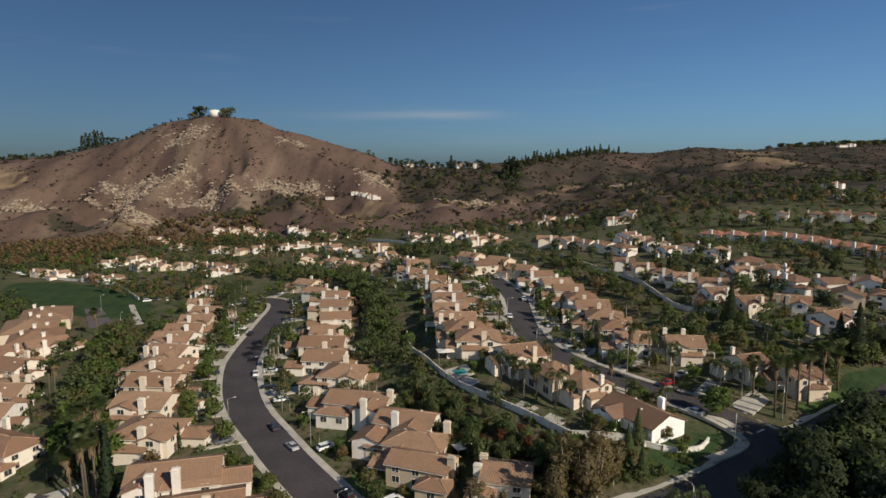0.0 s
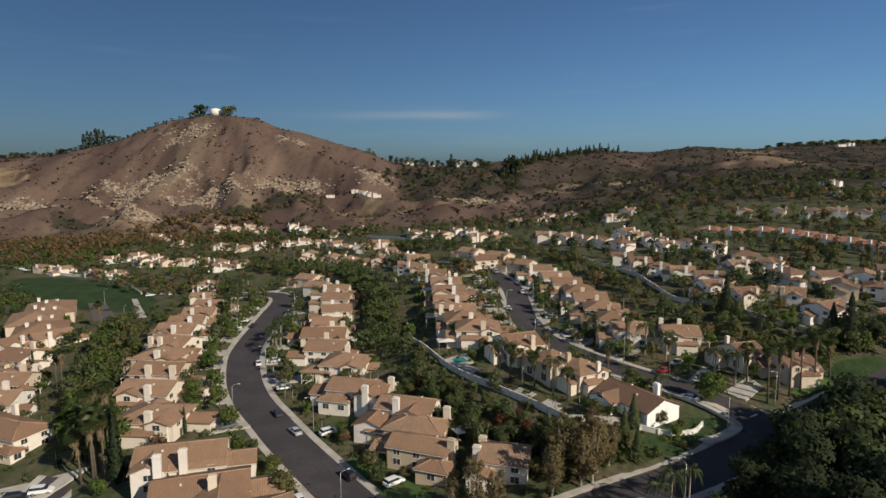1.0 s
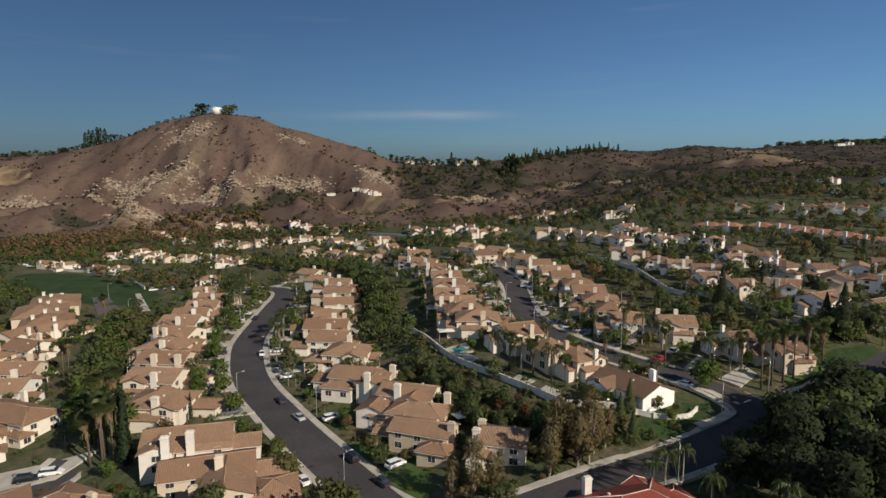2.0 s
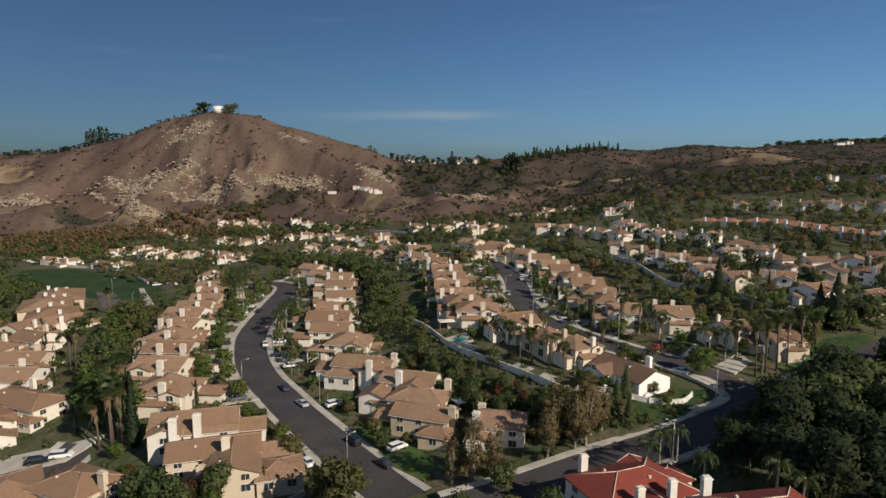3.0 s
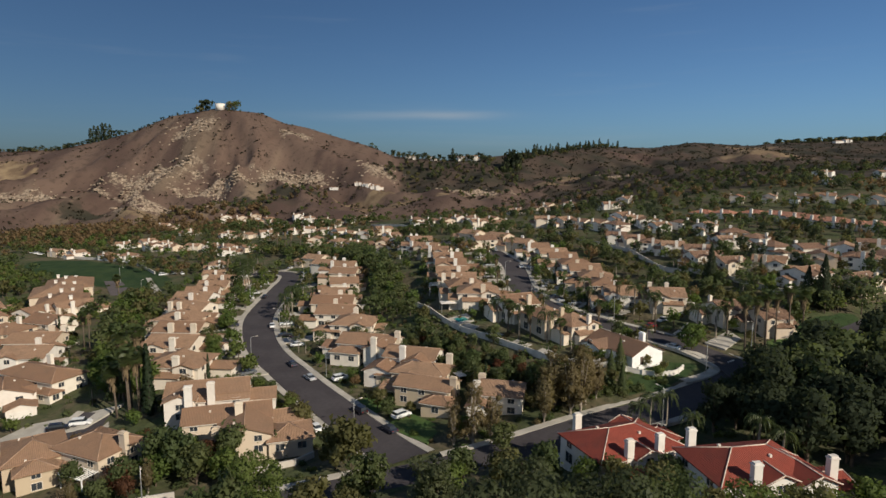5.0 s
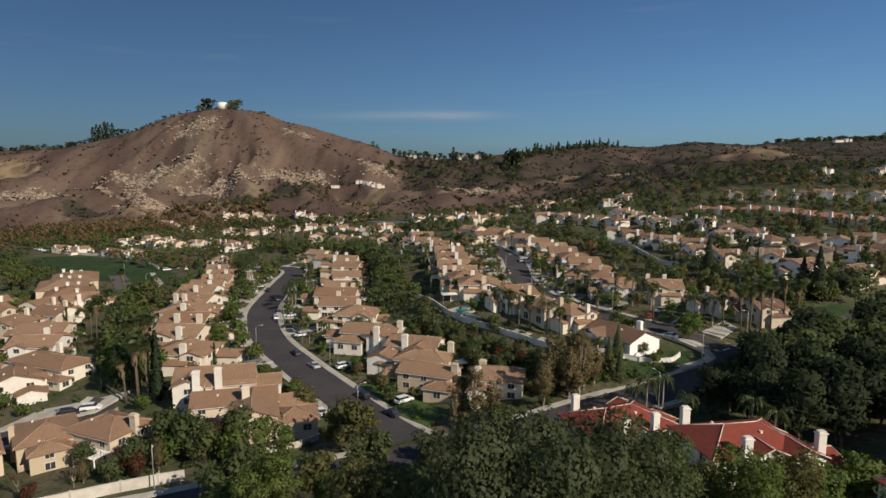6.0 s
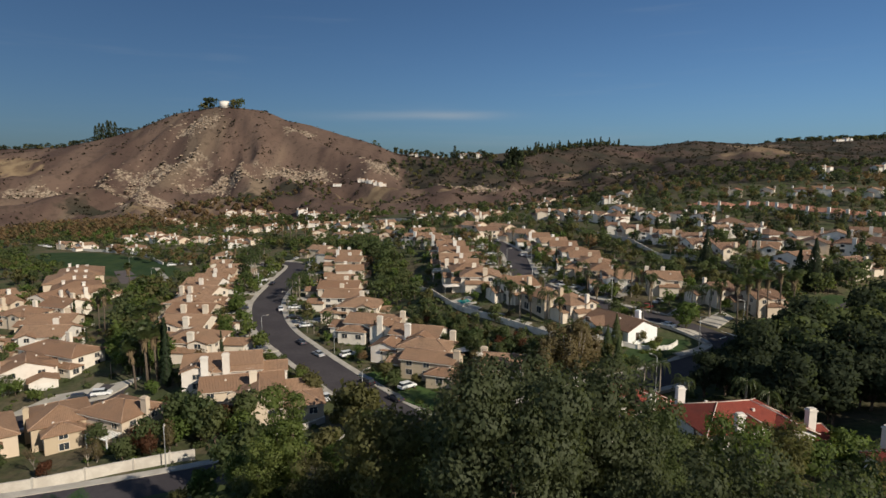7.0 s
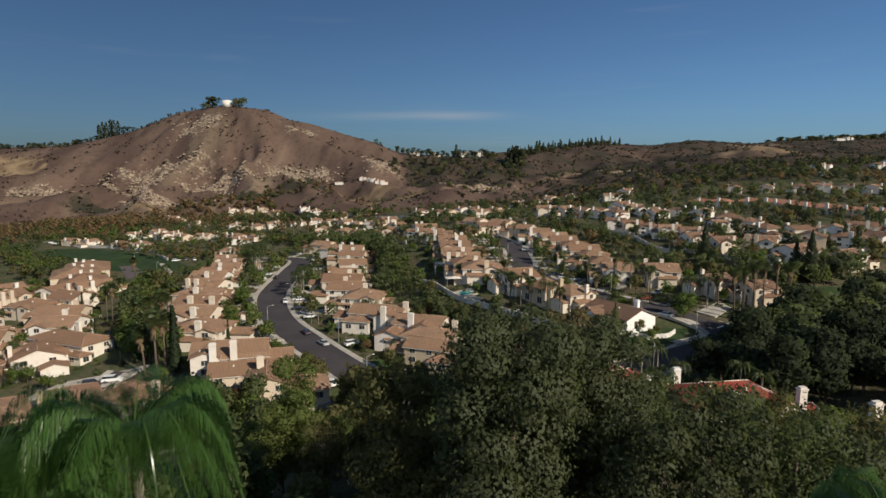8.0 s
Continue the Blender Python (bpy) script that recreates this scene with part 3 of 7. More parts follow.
def hip_roof(bm, x0, x1, y0, y1, ze, slope, swap=False, ov=0.5):
    if swap:
        x0, x1, y0, y1 = y0, y1, x0, x1
    x0, x1, y0, y1, ze = x0 - ov, x1 + ov, y0 - ov, y1 + ov, ze - ov * slope
    h = (y1 - y0) / 2
    ym, zr = (y0 + y1) / 2, ze + slope * h
    p = [(x0, y0, ze), (x1, y0, ze), (x1, y1, ze), (x0, y1, ze), (x0 + h, ym, zr), (x1 - h, ym, zr)]
    return solid_roof(bm, [(a, b, c + 0.2) for a, b, c in p], [[0, 1, 5, 4], [2, 3, 4, 5], [1, 2, 5], [3, 0, 4]], 0.2, swap)


def shed_roof(bm, x0, x1, y0, y1, z_in, slope):
    """Leans against a wall at y1 (or y1 < y0 for the other side)."""
    z_out = z_in - slope * abs(y1 - y0)
    p = [(x0 - 0.3, y0, z_out), (x1 + 0.3, y0, z_out), (x1 + 0.3, y1, z_in), (x0 - 0.3, y1, z_in)]
    return solid_roof(bm, [(a, b, c + 0.2) for a, b, c in p], [[0, 1, 2, 3]], 0.2, False)


def wall_block(blocks, x0, x1, y0, y1, z0, ze, slope, swap=False, gable=True):
    """One closed block of walls, with its gables."""
    bm = bmesh.new()
    if not gable:
        box(bm, x0, x1, y0, y1, z0, ze)
    else:
        a0, a1, b0, b1 = (y0, y1, x0, x1) if swap else (x0, x1, y0, y1)
        m, zr = (b0 + b1) / 2, ze + slope * (b1 - b0) / 2 - 0.03
        ends = [[bm.verts.new((b, a, z) if swap else (a, b, z)) for b, z in ((b0, z0), (b1, z0), (b1, ze - 0.03), (m, zr), (b0, ze - 0.03))] for a in (a0, a1)]
        bm.faces.new(ends[0])
        bm.faces.new(ends[1])
        for k in range(5):
            bm.faces.new((ends[0][k], ends[0][(k + 1) % 5], ends[1][(k + 1) % 5], ends[1][k]))
        bmesh.ops.recalc_face_normals(bm, faces=bm.faces[:])
    blocks.append(bm)


def united(blocks):
    """The blocks of a house's walls joined into one shell."""
    obs = []
    for bm in blocks:
        me = bpy.data.meshes.new("block")
        bm.to_mesh(me)
        bm.free()
        obs.append(bpy.data.objects.new("block", me))
        scene.collection.objects.link(obs[-1])
    for o in obs[1:]:
        mod = obs[0].modifiers.new("join", "BOOLEAN")
        mod.operation, mod.object, mod.solver = "UNION", o, "EXACT"
    bpy.context.view_layer.update()
    me = bpy.data.meshes.new_from_object(obs[0].evaluated_get(bpy.context.evaluated_depsgraph_get()))
    bm = bmesh.new()
    bm.from_mesh(me)
    used = [o.data for o in obs]
    for o in obs:
        bpy.data.objects.remove(o)
    for m in used + [me]:
        bpy.data.meshes.remove(m)
    return bm


def ridge_cap(parent, line, mat, r=0.13, label=""):
    bm = bmesh.new()
    tube(bm, [line[0], line[0].lerp(line[1], 0.5), line[1]], [r, r, r], 6)
    part("ridge_cap", bm, mat, parent, label)


def window(parent, x, y, z, w, h, facing, detail):
    """facing: 0 +x, 1 +y, 2 -x, 3 -y. Centre of the sill line at (x, y, z)."""
    turn = pose(x, y, z, 0, 0, facing * 90)
    if detail:
        bm = boxes((-0.03, 0.07, -w / 2 - 0.1, -w / 2, -0.1, h + 0.1), (-0.03, 0.07, w / 2, w / 2 + 0.1, -0.1, h + 0.1), (-0.03, 0.07, -w / 2, w / 2, h, h + 0.1), (-0.03, 0.09, -w / 2, w / 2, -0.1, 0), (-0.03, 0.05, -0.03, 0.03, 0, h))
        bm.transform(turn)
        fr = part("window", bm, TRIM, parent)
        bm = boxes((-0.03, 0.025, -w / 2, -0.03, 0, h), (-0.03, 0.025, 0.03, w / 2, 0, h))
        bm.transform(turn)
        part("pane", bm, GLASS, fr)
    else:
        bm = boxes((-0.03, 0.05, -w / 2, w / 2, 0, h))
        bm.transform(turn)
        part("window", bm, GLASS, parent)


def chimney(parent, x, y, top, a=0.75, b=0.5, mat=None):
    bm = boxes((x - a, x + a, y - b, y + b, -1, top - 0.5), (x - a - 0.12, x + a + 0.12, y - b - 0.12, y + b + 0.12, top - 0.5, top - 0.28), (x - a + 0.1, x + a - 0.1, y - b + 0.1, y + b - 0.1, top - 0.28, top))
    part("chimney", bm, mat or STUCCO, parent, "stucco chimney stack with a moulded cap")


def garage_door(parent, x, y0, y1, h):
    bm = bmesh.new()
    for k in range(4):
        box(bm, x - 0.05, x + 0.045, y0, y1, k * h / 4 + 0.02, (k + 1) * h / 4 - 0.015)
    part("garage_door", bm, WHITE_STUCCO, parent, "pale panelled garage door")


def make_house(name, label, L=14.0, W=9.6, ze=5.3, slope=0.36, hip=False, side=1, garage=True, ghip=False, cross=(), chim=((2, -1),), shed=True, patio=False, rear=None, detail=True, wall=None, tile=None, group="", caps=False):
    wall, tile = wall or STUCCO, tile or TILE
    ob = thing(name, label, "house", group)
    w, roofs, seams = [], [], []

    def cover(kind, *a):
        r = bmesh.new()
        seams.append(kind(r, *a))
        roofs.append(r)
    wall_block(w, -L / 2, L / 2, -W / 2, W / 2, -2.5, ze, slope, False, not hip)
    cover(hip_roof if hip else gable_roof, -L / 2, L / 2, -W / 2, W / 2, ze, slope)
    if garage:
        y0, y1 = sorted((side * 0.2, side * 6.6))
        wall_block(w, L / 2 - 0.5, L / 2 + 5.6, y0, y1, -2.5, 2.75, 0.34, False, not ghip)
        cover(hip_roof if ghip else gable_roof, L / 2 - (3.2 if ghip else 0.3), L / 2 + 5.6, y0, y1, 2.75, 0.34)
        garage_door(ob, L / 2 + 5.62, y0 + 0.8, y1 - 0.8, 2.2)
    for cx, cw, cs, reach in cross:
        y0, y1 = sorted((0.0, cs * (W / 2 + reach)))
        wall_block(w, cx - cw / 2, cx + cw / 2, y0, y1, -2.5, ze, slope, True)
        cover(gable_roof, cx - cw / 2, cx + cw / 2, y0, y1, ze, slope, True)
        if detail:
            window(ob, cx, cs * (W / 2 + reach), 3.4, 1.6, 1.3, 1 if cs > 0 else 3, detail)
    shed = shed and detail
    if shed:
        s = -side
        y0, y1 = s * (W / 2 + 2.6), s * W / 2
        wall_block(w, -L / 2 + 1.5, L / 2 - 4, min(y0 - s * 0.4, y1 - s * 0.1), max(y0 - s * 0.4, y1 - s * 0.1), -2.5, 2.35, 0, False, False)
        cover(shed_roof, -L / 2 + 1.5, L / 2 - 4, y0, y1, 3.35, 0.32)
    if rear:
        rl, rw, ro = rear
        wall_block(w, -L / 2 - rl, -L / 2 + 0.4, ro - rw / 2, ro + rw / 2, -2.5, 2.7, 0.34)
        cover(gable_roof, -L / 2 - rl, -L / 2 + 0.2, ro - rw / 2, ro + rw / 2, 2.7, 0.34)
    part("wall", united(w), wall, ob)
    if caps:
        for ridges, rakes in seams:
            for line in ridges + rakes:
                ridge_cap(ob, line, MORTAR, 0.10, "pale mortared ridge cap")
    elif detail:
        ridge_cap(ob, max(seams[0][0], key=lambda q: abs(q[0].x - q[1].x) - 4 * abs(q[0].z - q[1].z)), RIDGE_TILE)
    for r in roofs:
        slope_uv(r)
        part("roof", r, tile, ob, "weathered clay tile roof")
    for y0, y1 in ((W / 2 + 0.44, W / 2 + 0.5), (-W / 2 - 0.5, -W / 2 - 0.44)):
        part("fascia", boxes((-L / 2 - 0.42, L / 2 + 0.42, y0, y1, ze - 0.5 * slope - 0.16, ze - 0.5 * slope + 0.02)), TRIM, ob)
    for cx, cs in chim:
        chimney(ob, cx, cs * (W / 2 + 0.1), ze + slope * W / 2 + 0.9, mat=wall if detail else WHITE_STUCCO)
    two = ze > 4
    xs = (-L * 0.33, 0.0, L * 0.33) if detail else (-L * 0.25,)
    for s in (1, -1):
        for x in xs:
            if any(abs(x - c[0]) < c[1] / 2 + 0.9 and c[2] == s for c in cross) or any(abs(x - c) < 1.9 and q == s for c, q in chim):
                continue
            if two:
                window(ob, x, s * W / 2, 3.3, 1.5, 1.25, 1 if s > 0 else 3, detail)
            if not (shed and s == -side) and not (garage and x > L / 2 - 1):
                window(ob, x, s * W / 2, 0.9, 1.9, 1.4, 1 if s > 0 else 3, detail)
    for y in ((-W * 0.27, W * 0.27) if detail else (W * 0.22,)):
        if two:
            window(ob, -L / 2, y, 3.3, 1.6, 1.25, 2, detail)
            window(ob, L / 2, y, 3.3, 1.6, 1.25, 0, detail)
        if detail:
            window(ob, -L / 2, y, 0.3, 2.2, 2.0, 2, detail)
    if detail:
        bm = boxes((L / 2 - 0.02, L / 2 + 0.06, -side * 2.2 - 0.55, -side * 2.2 + 0.55, 0, 2.2))
        part("front_door", bm, BARK, ob, "dark wooden front door")
        for vx, vy in ((-L * 0.2, W * 0.2), (L * 0.12, -W * 0.18)):
            vz = ze + slope * (W / 2 - abs(vy)) + 0.2
            part("roof_vent", boxes((vx - 0.22, vx + 0.22, vy - 0.22, vy + 0.22, vz - 0.2, vz + 0.35)), TRIM, ob)
    if patio:
        pg = part("pergola", boxes((-L / 2 - 3.5, -L / 2 - 3.3, -3.4, 3.5, 2.3, 2.5)), WHITE_STUCCO, ob, "white slatted patio cover")
        for k in range(6):
            part("slat", boxes((-L / 2 - 3.6, -L / 2 - 0.05, -3.2 + k * 1.25, -3.05 + k * 1.25, 2.504, 2.66)), WHITE_STUCCO, pg)
        for y in (-3.2, 3.2):
            part("post", boxes((-L / 2 - 3.48, -L / 2 - 3.32, y - 0.08, y + 0.08, -1.5, 2.296)), WHITE_STUCCO, pg)
    return ob


LBL = "two-storey cream stucco house, clay tile roof"
NEAR = {
    "a": Kind(make_house("house", LBL + ", gabled garage", 13, 11.6, 4.9, cross=((-3.0, 5.6, -1, 0.9),), chim=((2, -1),), rear=(3.6, 7, 1.5), group="tract houses")),
    "b": Kind(make_house("house", LBL + ", two chimneys", 14, 11.4, 4.9, side=-1, cross=((3.2, 5.6, -1, 1.6),), chim=((-1.4, -1), (-5, -1)), patio=True, group="tract houses")),
    "c": Kind(make_house("house", "two-storey hip-roofed stucco house with clay tiles", 13.5, 12.0, 4.9, hip=True, ghip=True, chim=((1.5, -1),), cross=((-2.6, 5.0, 1, 0.8), (3.4, 4.6, -1, 0.7)), rear=(3.0, 6.4, -2), side=1, group="tract houses")),
    "d": Kind(make_house("house", "two-storey white stucco house with gabled clay roof", 14, 12.0, 4.9, side=1, cross=((-3.4, 6.0, -1, 1.2), (3.0, 5, 1, 0.8)), chim=((0.9, -1),), rear=(4.2, 6, 2.4), wall=WHITE_STUCCO, group="tract houses")),
    "e": Kind(make_house("house", LBL + ", lean-to", 12.5, 11.2, 4.9, side=-1, cross=((2.6, 5.2, 1, 1.0),), chim=((-1, -1), (5.4, -1)), patio=True, group="tract houses")),
    "f": Kind(make_house("house", "two-storey hip-roofed ochre stucco house with clay tiles", 12.5, 11.6, 4.9, hip=True, side=-1, chim=((0.9, -1),), cross=((-2.5, 5, -1, 1.0),), wall=YELLOW_STUCCO, group="tract houses")),
    "s": Kind(make_house("house", "single-storey white stucco house with a brown tile roof", 17, 11.5, 2.9, 0.42, chim=((1.5, 1),), shed=False, garage=False, cross=((-3.6, 7.0, -1, 3.2),), wall=BRIGHT_STUCCO, tile=BROWN_TILE, group="tract houses")),
    "m": Kind(make_house("house", "two-storey cream stucco house with dark brown tiles", 13, 11.2, 4.9, side=-1, cross=((-3.0, 5.4, -1, 1.0), (3.2, 5, 1, 0.8)), chim=((1.2, -1),), rear=(3.4, 6.4, 1.0), tile=BROWN_TILE, group="tract houses")),
    "r": Kind(make_house("house", "two-storey white stucco house with a red hipped roof", 19, 13, 4.9, 0.40, hip=True, ghip=True, side=1, chim=((-5.6, 1), (-3.6, -1), (3.4, -1)), cross=((0.3, 5.5, -1, 1.2), (5.8, 5, 1, 0.5)), wall=WHITE_STUCCO, tile=RED_TILE, group="red-roofed houses", caps=True)),
    "q": Kind(make_house("house", "two-storey white stucco house with cross-gabled red roof", 19, 12.4, 4.9, 0.40, hip=True, side=-1, cross=((0.6, 6.6, -1, 1.0), (6.4, 6.4, -1, 2.2)), chim=((-3.6, -1), (-6.6, 1), (10.3, -1)), wall=WHITE_STUCCO, tile=RED_TILE, group="red-roofed houses", caps=True)),
}
FAR = {
    "a": Kind(make_house("house", "distant cream stucco house with a clay tile roof", 13, 11.4, 4.8, cross=((-3.0, 5.6, -1, 0.9),), rear=(3.4, 6.6, 1.0), detail=False, group="distant houses")),
    "b": Kind(make_house("house", "distant stucco house with a hipped tile roof", 13, 11.6, 4.8, hip=True, ghip=True, side=-1, chim=((1, -1),), rear=(3.4, 6.6, 1.0), detail=False, wall=WHITE_STUCCO, group="distant houses")),
    "c": Kind(make_house("house", "distant stucco house with cross-gabled tile roof", 14, 11.2, 4.8, cross=((2.6, 5.5, -1, 1.2),), chim=((-2, -1),), side=-1, rear=(3.4, 6.6, 1.0), detail=False, group="distant houses")),
    "d": Kind(make_house("house", "distant white stucco house with a tile roof", 12.5, 11.0, 4.8, cross=((-2.6, 5.5, -1, 1.2),), chim=((1.5, -1), (5, 1)), wall=WHITE_STUCCO, rear=(3.4, 6.6, 1.0), detail=False, group="distant houses")),
    "g": Kind(make_house("house", "distant cream stucco house with brown gabled roof", 13, 11.0, 4.8, cross=((-2.8, 5.5, -1, 1.1),), rear=(3.2, 6.2, 1.0), detail=False, tile=BROWN_TILE, group="distant houses")),
    "h": Kind(make_house("house", "distant white stucco house with brown hipped roof", 13, 11.2, 4.8, hip=True, ghip=True, side=-1, chim=((1, -1),), rear=(3.2, 6.2, 1.0), detail=False, wall=WHITE_STUCCO, tile=BROWN_TILE, group="distant houses")),
    "o": Kind(make_house("house", "distant stucco house with an orange tile roof", 15, 11, 4.8, hip=True, tile=ORANGE_TILE, chim=((1, -1),), detail=False, group="orange-roofed houses")),
    "p": Kind(make_house("house", "distant house with an orange gabled tile roof", 15, 10.5, 4.8, tile=ORANGE_TILE, chim=((-3, -1),), detail=False, group="orange-roofed houses")),
}
HOUSES = []


def put_house(kinds, key, x, y, deg, s=1.0, sx=1.0, dz=0.0):
    HOUSES.append((x, y))
    kinds[key].put(pose(x, y, gz(x, y) + dz, 0, 0, deg) @ Matrix.Diagonal((s * sx, s, s, 1)))


# rows of houses: kind, place, direction of the ridge towards its street, length
ROW_WEST = [("c", -71.2, 140.8, 0, 1.1), ("a", -81, 159.8, -4, 1.1), ("e", -85.7, 176, -4, 1.15), ("c", -92.3, 191, -10, 1.1), ("b", -94.3, 204.5, -5, 1.0), ("d", -98.9, 219, 2, 1.0),
            ("a", -102, 235, 4, 1.1), ("c", -104, 252.5, 2, 1.0), ("e", -107.8, 273, 2, 1.0), ("a", -121, 298, 10, 0.9), ("b", -133, 336, 12, 0.9)]
ROW_EAST = [("c", -30, 180, 178, 1.0), ("a", -39, 197, 182, 1.0),
            ("b", -43, 213, 185, 1.1), ("c", -44, 229, 185, 1.0), ("a", -44, 244, 188, 1.0), ("e", -46, 259, 178, 1.0), ("d", -49, 275, 170, 1.0), ("c", -62, 296, 160, 0.9), ("a", -74, 329, 150, 1.0)]
ROW_TERRACE = [("s", 46.5, 137.5, -67, 1.05), ("c", 36, 151, 22, 0.75), ("f", 29.5, 156.5, 24, 0.8), ("a", 22, 171, 18, 0.85), ("c", 11, 186, 4, 1.0), ("c", 7, 198, 0, 0.95), ("b", 4.5, 211, -4, 1.0), ("a", 3, 226, -4, 1.1), ("e", 2.5, 239, 2, 1.05),
               ("d", 1, 253, 6, 1.1), ("c", -4, 272, -10, 1.0), ("a", -9, 290, -20, 1.0), ("b", -16, 306, -28, 1.1)]
ROW_UPPER = [("c", 83, 160.5, 195, 0.72), ("c", 92, 152, 190, 0.75), ("e", 71.5, 176, 172, 0.9), ("d", 58.5, 184, 165, 0.8), ("f", 57, 197, 175, 0.9), ("c", 57, 210, 172, 1.0), ("a", 55.5, 223, 178, 1.0), ("b", 54.5, 236, 180, 1.0),
             ("e", 52, 250, 182, 1.0), ("c", 49.5, 263, 184, 1.0), ("d", 45, 280, 176, 1.0), ("a", 39, 295, 150, 1.0), ("c", 30, 318, 145, 1.0), ("e", 16, 340, 140, 1.0)]
ROW_HIGH = [("d", 121, 184, 24, 1.0), ("a", 135, 179, 20, 1.0), ("b", 117, 200, -40, 0.9), ("e", 104, 203, 4, 0.9), ("c", 100, 218, 0, 0.9), ("a", 104.5, 233, -6, 1.0), ("d", 99, 246, -15, 0.9), ("c", 94, 258, -25, 0.9), ("a", 91, 276, -8, 0.9), ("e", 88, 293, -10, 0.9)]
ROW_LEFT = [("d", -113, 131.5, -62, 0.8), ("e", -124, 121, -80, 0.9), ("a", -136, 116, -85, 0.9), ("d", -128, 164, 190, 1.0), ("b", -137, 181, 190, 1.1), ("e", -142, 150, 12, 1.0),
            ("a", -150, 207, 160, 1.0), ("c", -158, 196, 160, 1.0), ("c", -158, 236, 45, 1.1), ("a", -170, 228, 80, 0.9), ("e", -160, 170, 10, 1.0), ("d", -155, 135, 0, 1.0), ("b", -182, 214, 70, 1.0), ("e", -196, 235, 60, 1.0)]
for row in (ROW_WEST, ROW_EAST, ROW_TERRACE, ROW_UPPER, ROW_HIGH, ROW_LEFT):
    for key, x, y, deg, sx in row:
        deg += 7 * math.sin(x * 1.7 + y * 0.9)
        if x > 80:
            key = {"a": "m", "c": "m", "e": "m"}.get(key, key) if y < 226 else {"a": "g", "c": "h", "e": "g", "b": "h"}.get(key, key)
        if y < 226:
            put_house(NEAR, key, x, y, deg, 0.86 if x > 80 else 0.93 if x > 30 else 1.0, sx)
        else:
            put_house(FAR, {"e": "a", "f": "b"}.get(key, key), x, y, deg, 0.84 if x > 80 else 0.92, sx)
put_house(NEAR, "c", -109, 87, 100, 0.88, 0.8)


def compound_house(label, x, y, deg, vols, chimneys, doors=(), wall=None, tile=None, dz=0.0):
    """A house of several blocks: (x0, x1, y0, y1, eaves, roof, turned), roof g or h; ridges run along x, or along y when turned."""
    wall, tile = wall or STUCCO, tile or TILE
    ob = thing("house", label, "house", "tract houses")
    w = []
    for x0, x1, y0, y1, ze, roof, turned in vols:
        wall_block(w, x0, x1, y0, y1, -2.5, ze, 0.36, turned, roof == "g")
        bm = bmesh.new()
        ridges, rakes = (gable_roof if roof == "g" else hip_roof)(bm, x0, x1, y0, y1, ze, 0.36, turned)
        slope_uv(bm)
        part("roof", bm, tile, ob, "weathered clay tile roof")
        for line in ridges:
            ridge_cap(ob, line, RIDGE_TILE, 0.11)
        z = ze - 0.18
        for a0, a1, b0, b1 in ((x0 - 0.42, x1 + 0.42, y0 - 0.5, y0 - 0.44), (x0 - 0.42, x1 + 0.42, y1 + 0.44, y1 + 0.5)) if not turned else ((x0 - 0.5, x0 - 0.44, y0 - 0.42, y1 + 0.42), (x1 + 0.44, x1 + 0.5, y0 - 0.42, y1 + 0.42)):
            part("fascia", boxes((a0, a1, b0, b1, z - 0.16, z + 0.02)), TRIM, ob)
        for facing, (px, py, qx, qy) in enumerate(((x1, y0, x1, y1), (x0, y1, x1, y1), (x0, y0, x0, y1), (x0, y0, x1, y0))):
            run = abs(qx - px) + abs(qy - py)
            n = max(1, int(run / 3.7))
            ox, oy = ((0.4, 0), (0, 0.4), (-0.4, 0), (0, -0.4))[facing]
            for k in range(n):
                cx, cy = px + (qx - px) * (k + 0.5) / n, py + (qy - py) * (k + 0.5) / n
                if any(u0 - 0.6 < cx + ox < u1 + 0.6 and v0 - 0.6 < cy + oy < v1 + 0.6 for u0, u1, v0, v1, *_ in vols if (u0, u1, v0, v1) != (x0, x1, y0, y1)):
                    continue
                if any(abs(cx - c[0]) + abs(cy - c[1]) < 2.2 for c in chimneys) or any(abs(cx - d[0]) < 0.6 and d[1] - 0.8 < cy < d[2] + 0.8 for d in doors):
                    continue
                window(ob, cx, cy, 0.8, 1.7, 1.4, facing, True)
                if ze > 4.1:
                    window(ob, cx, cy, 3.1, 1.5, 1.2, facing, True)
    part("wall", united(w), wall, ob)
    for cx, cy, top in chimneys:
        chimney(ob, cx, cy, top, 0.8, 0.5, wall)
    for dx, y0, y1 in doors:
        garage_door(ob, dx + 0.02, y0, y1, 2.2)
    for x0, x1, y0, y1, ze, roof, turned in vols[:2]:
        vx, vy = x0 + (x1 - x0) * 0.3, y0 + (y1 - y0) * 0.3
        vz = ze + 0.36 * ((vx - x0) if turned else (vy - y0)) + 0.2
        part("roof_vent", boxes((vx - 0.2, vx + 0.2, vy - 0.2, vy + 0.2, vz - 0.2, vz + 0.3)), TRIM, ob)
    HOUSES.extend([(x, y), (x + 7 * math.cos(radians(deg)), y + 7 * math.sin(radians(deg)))])
    ob.matrix_basis = pose(x, y, gz(x, y) + dz, 0, 0, deg)
    return ob


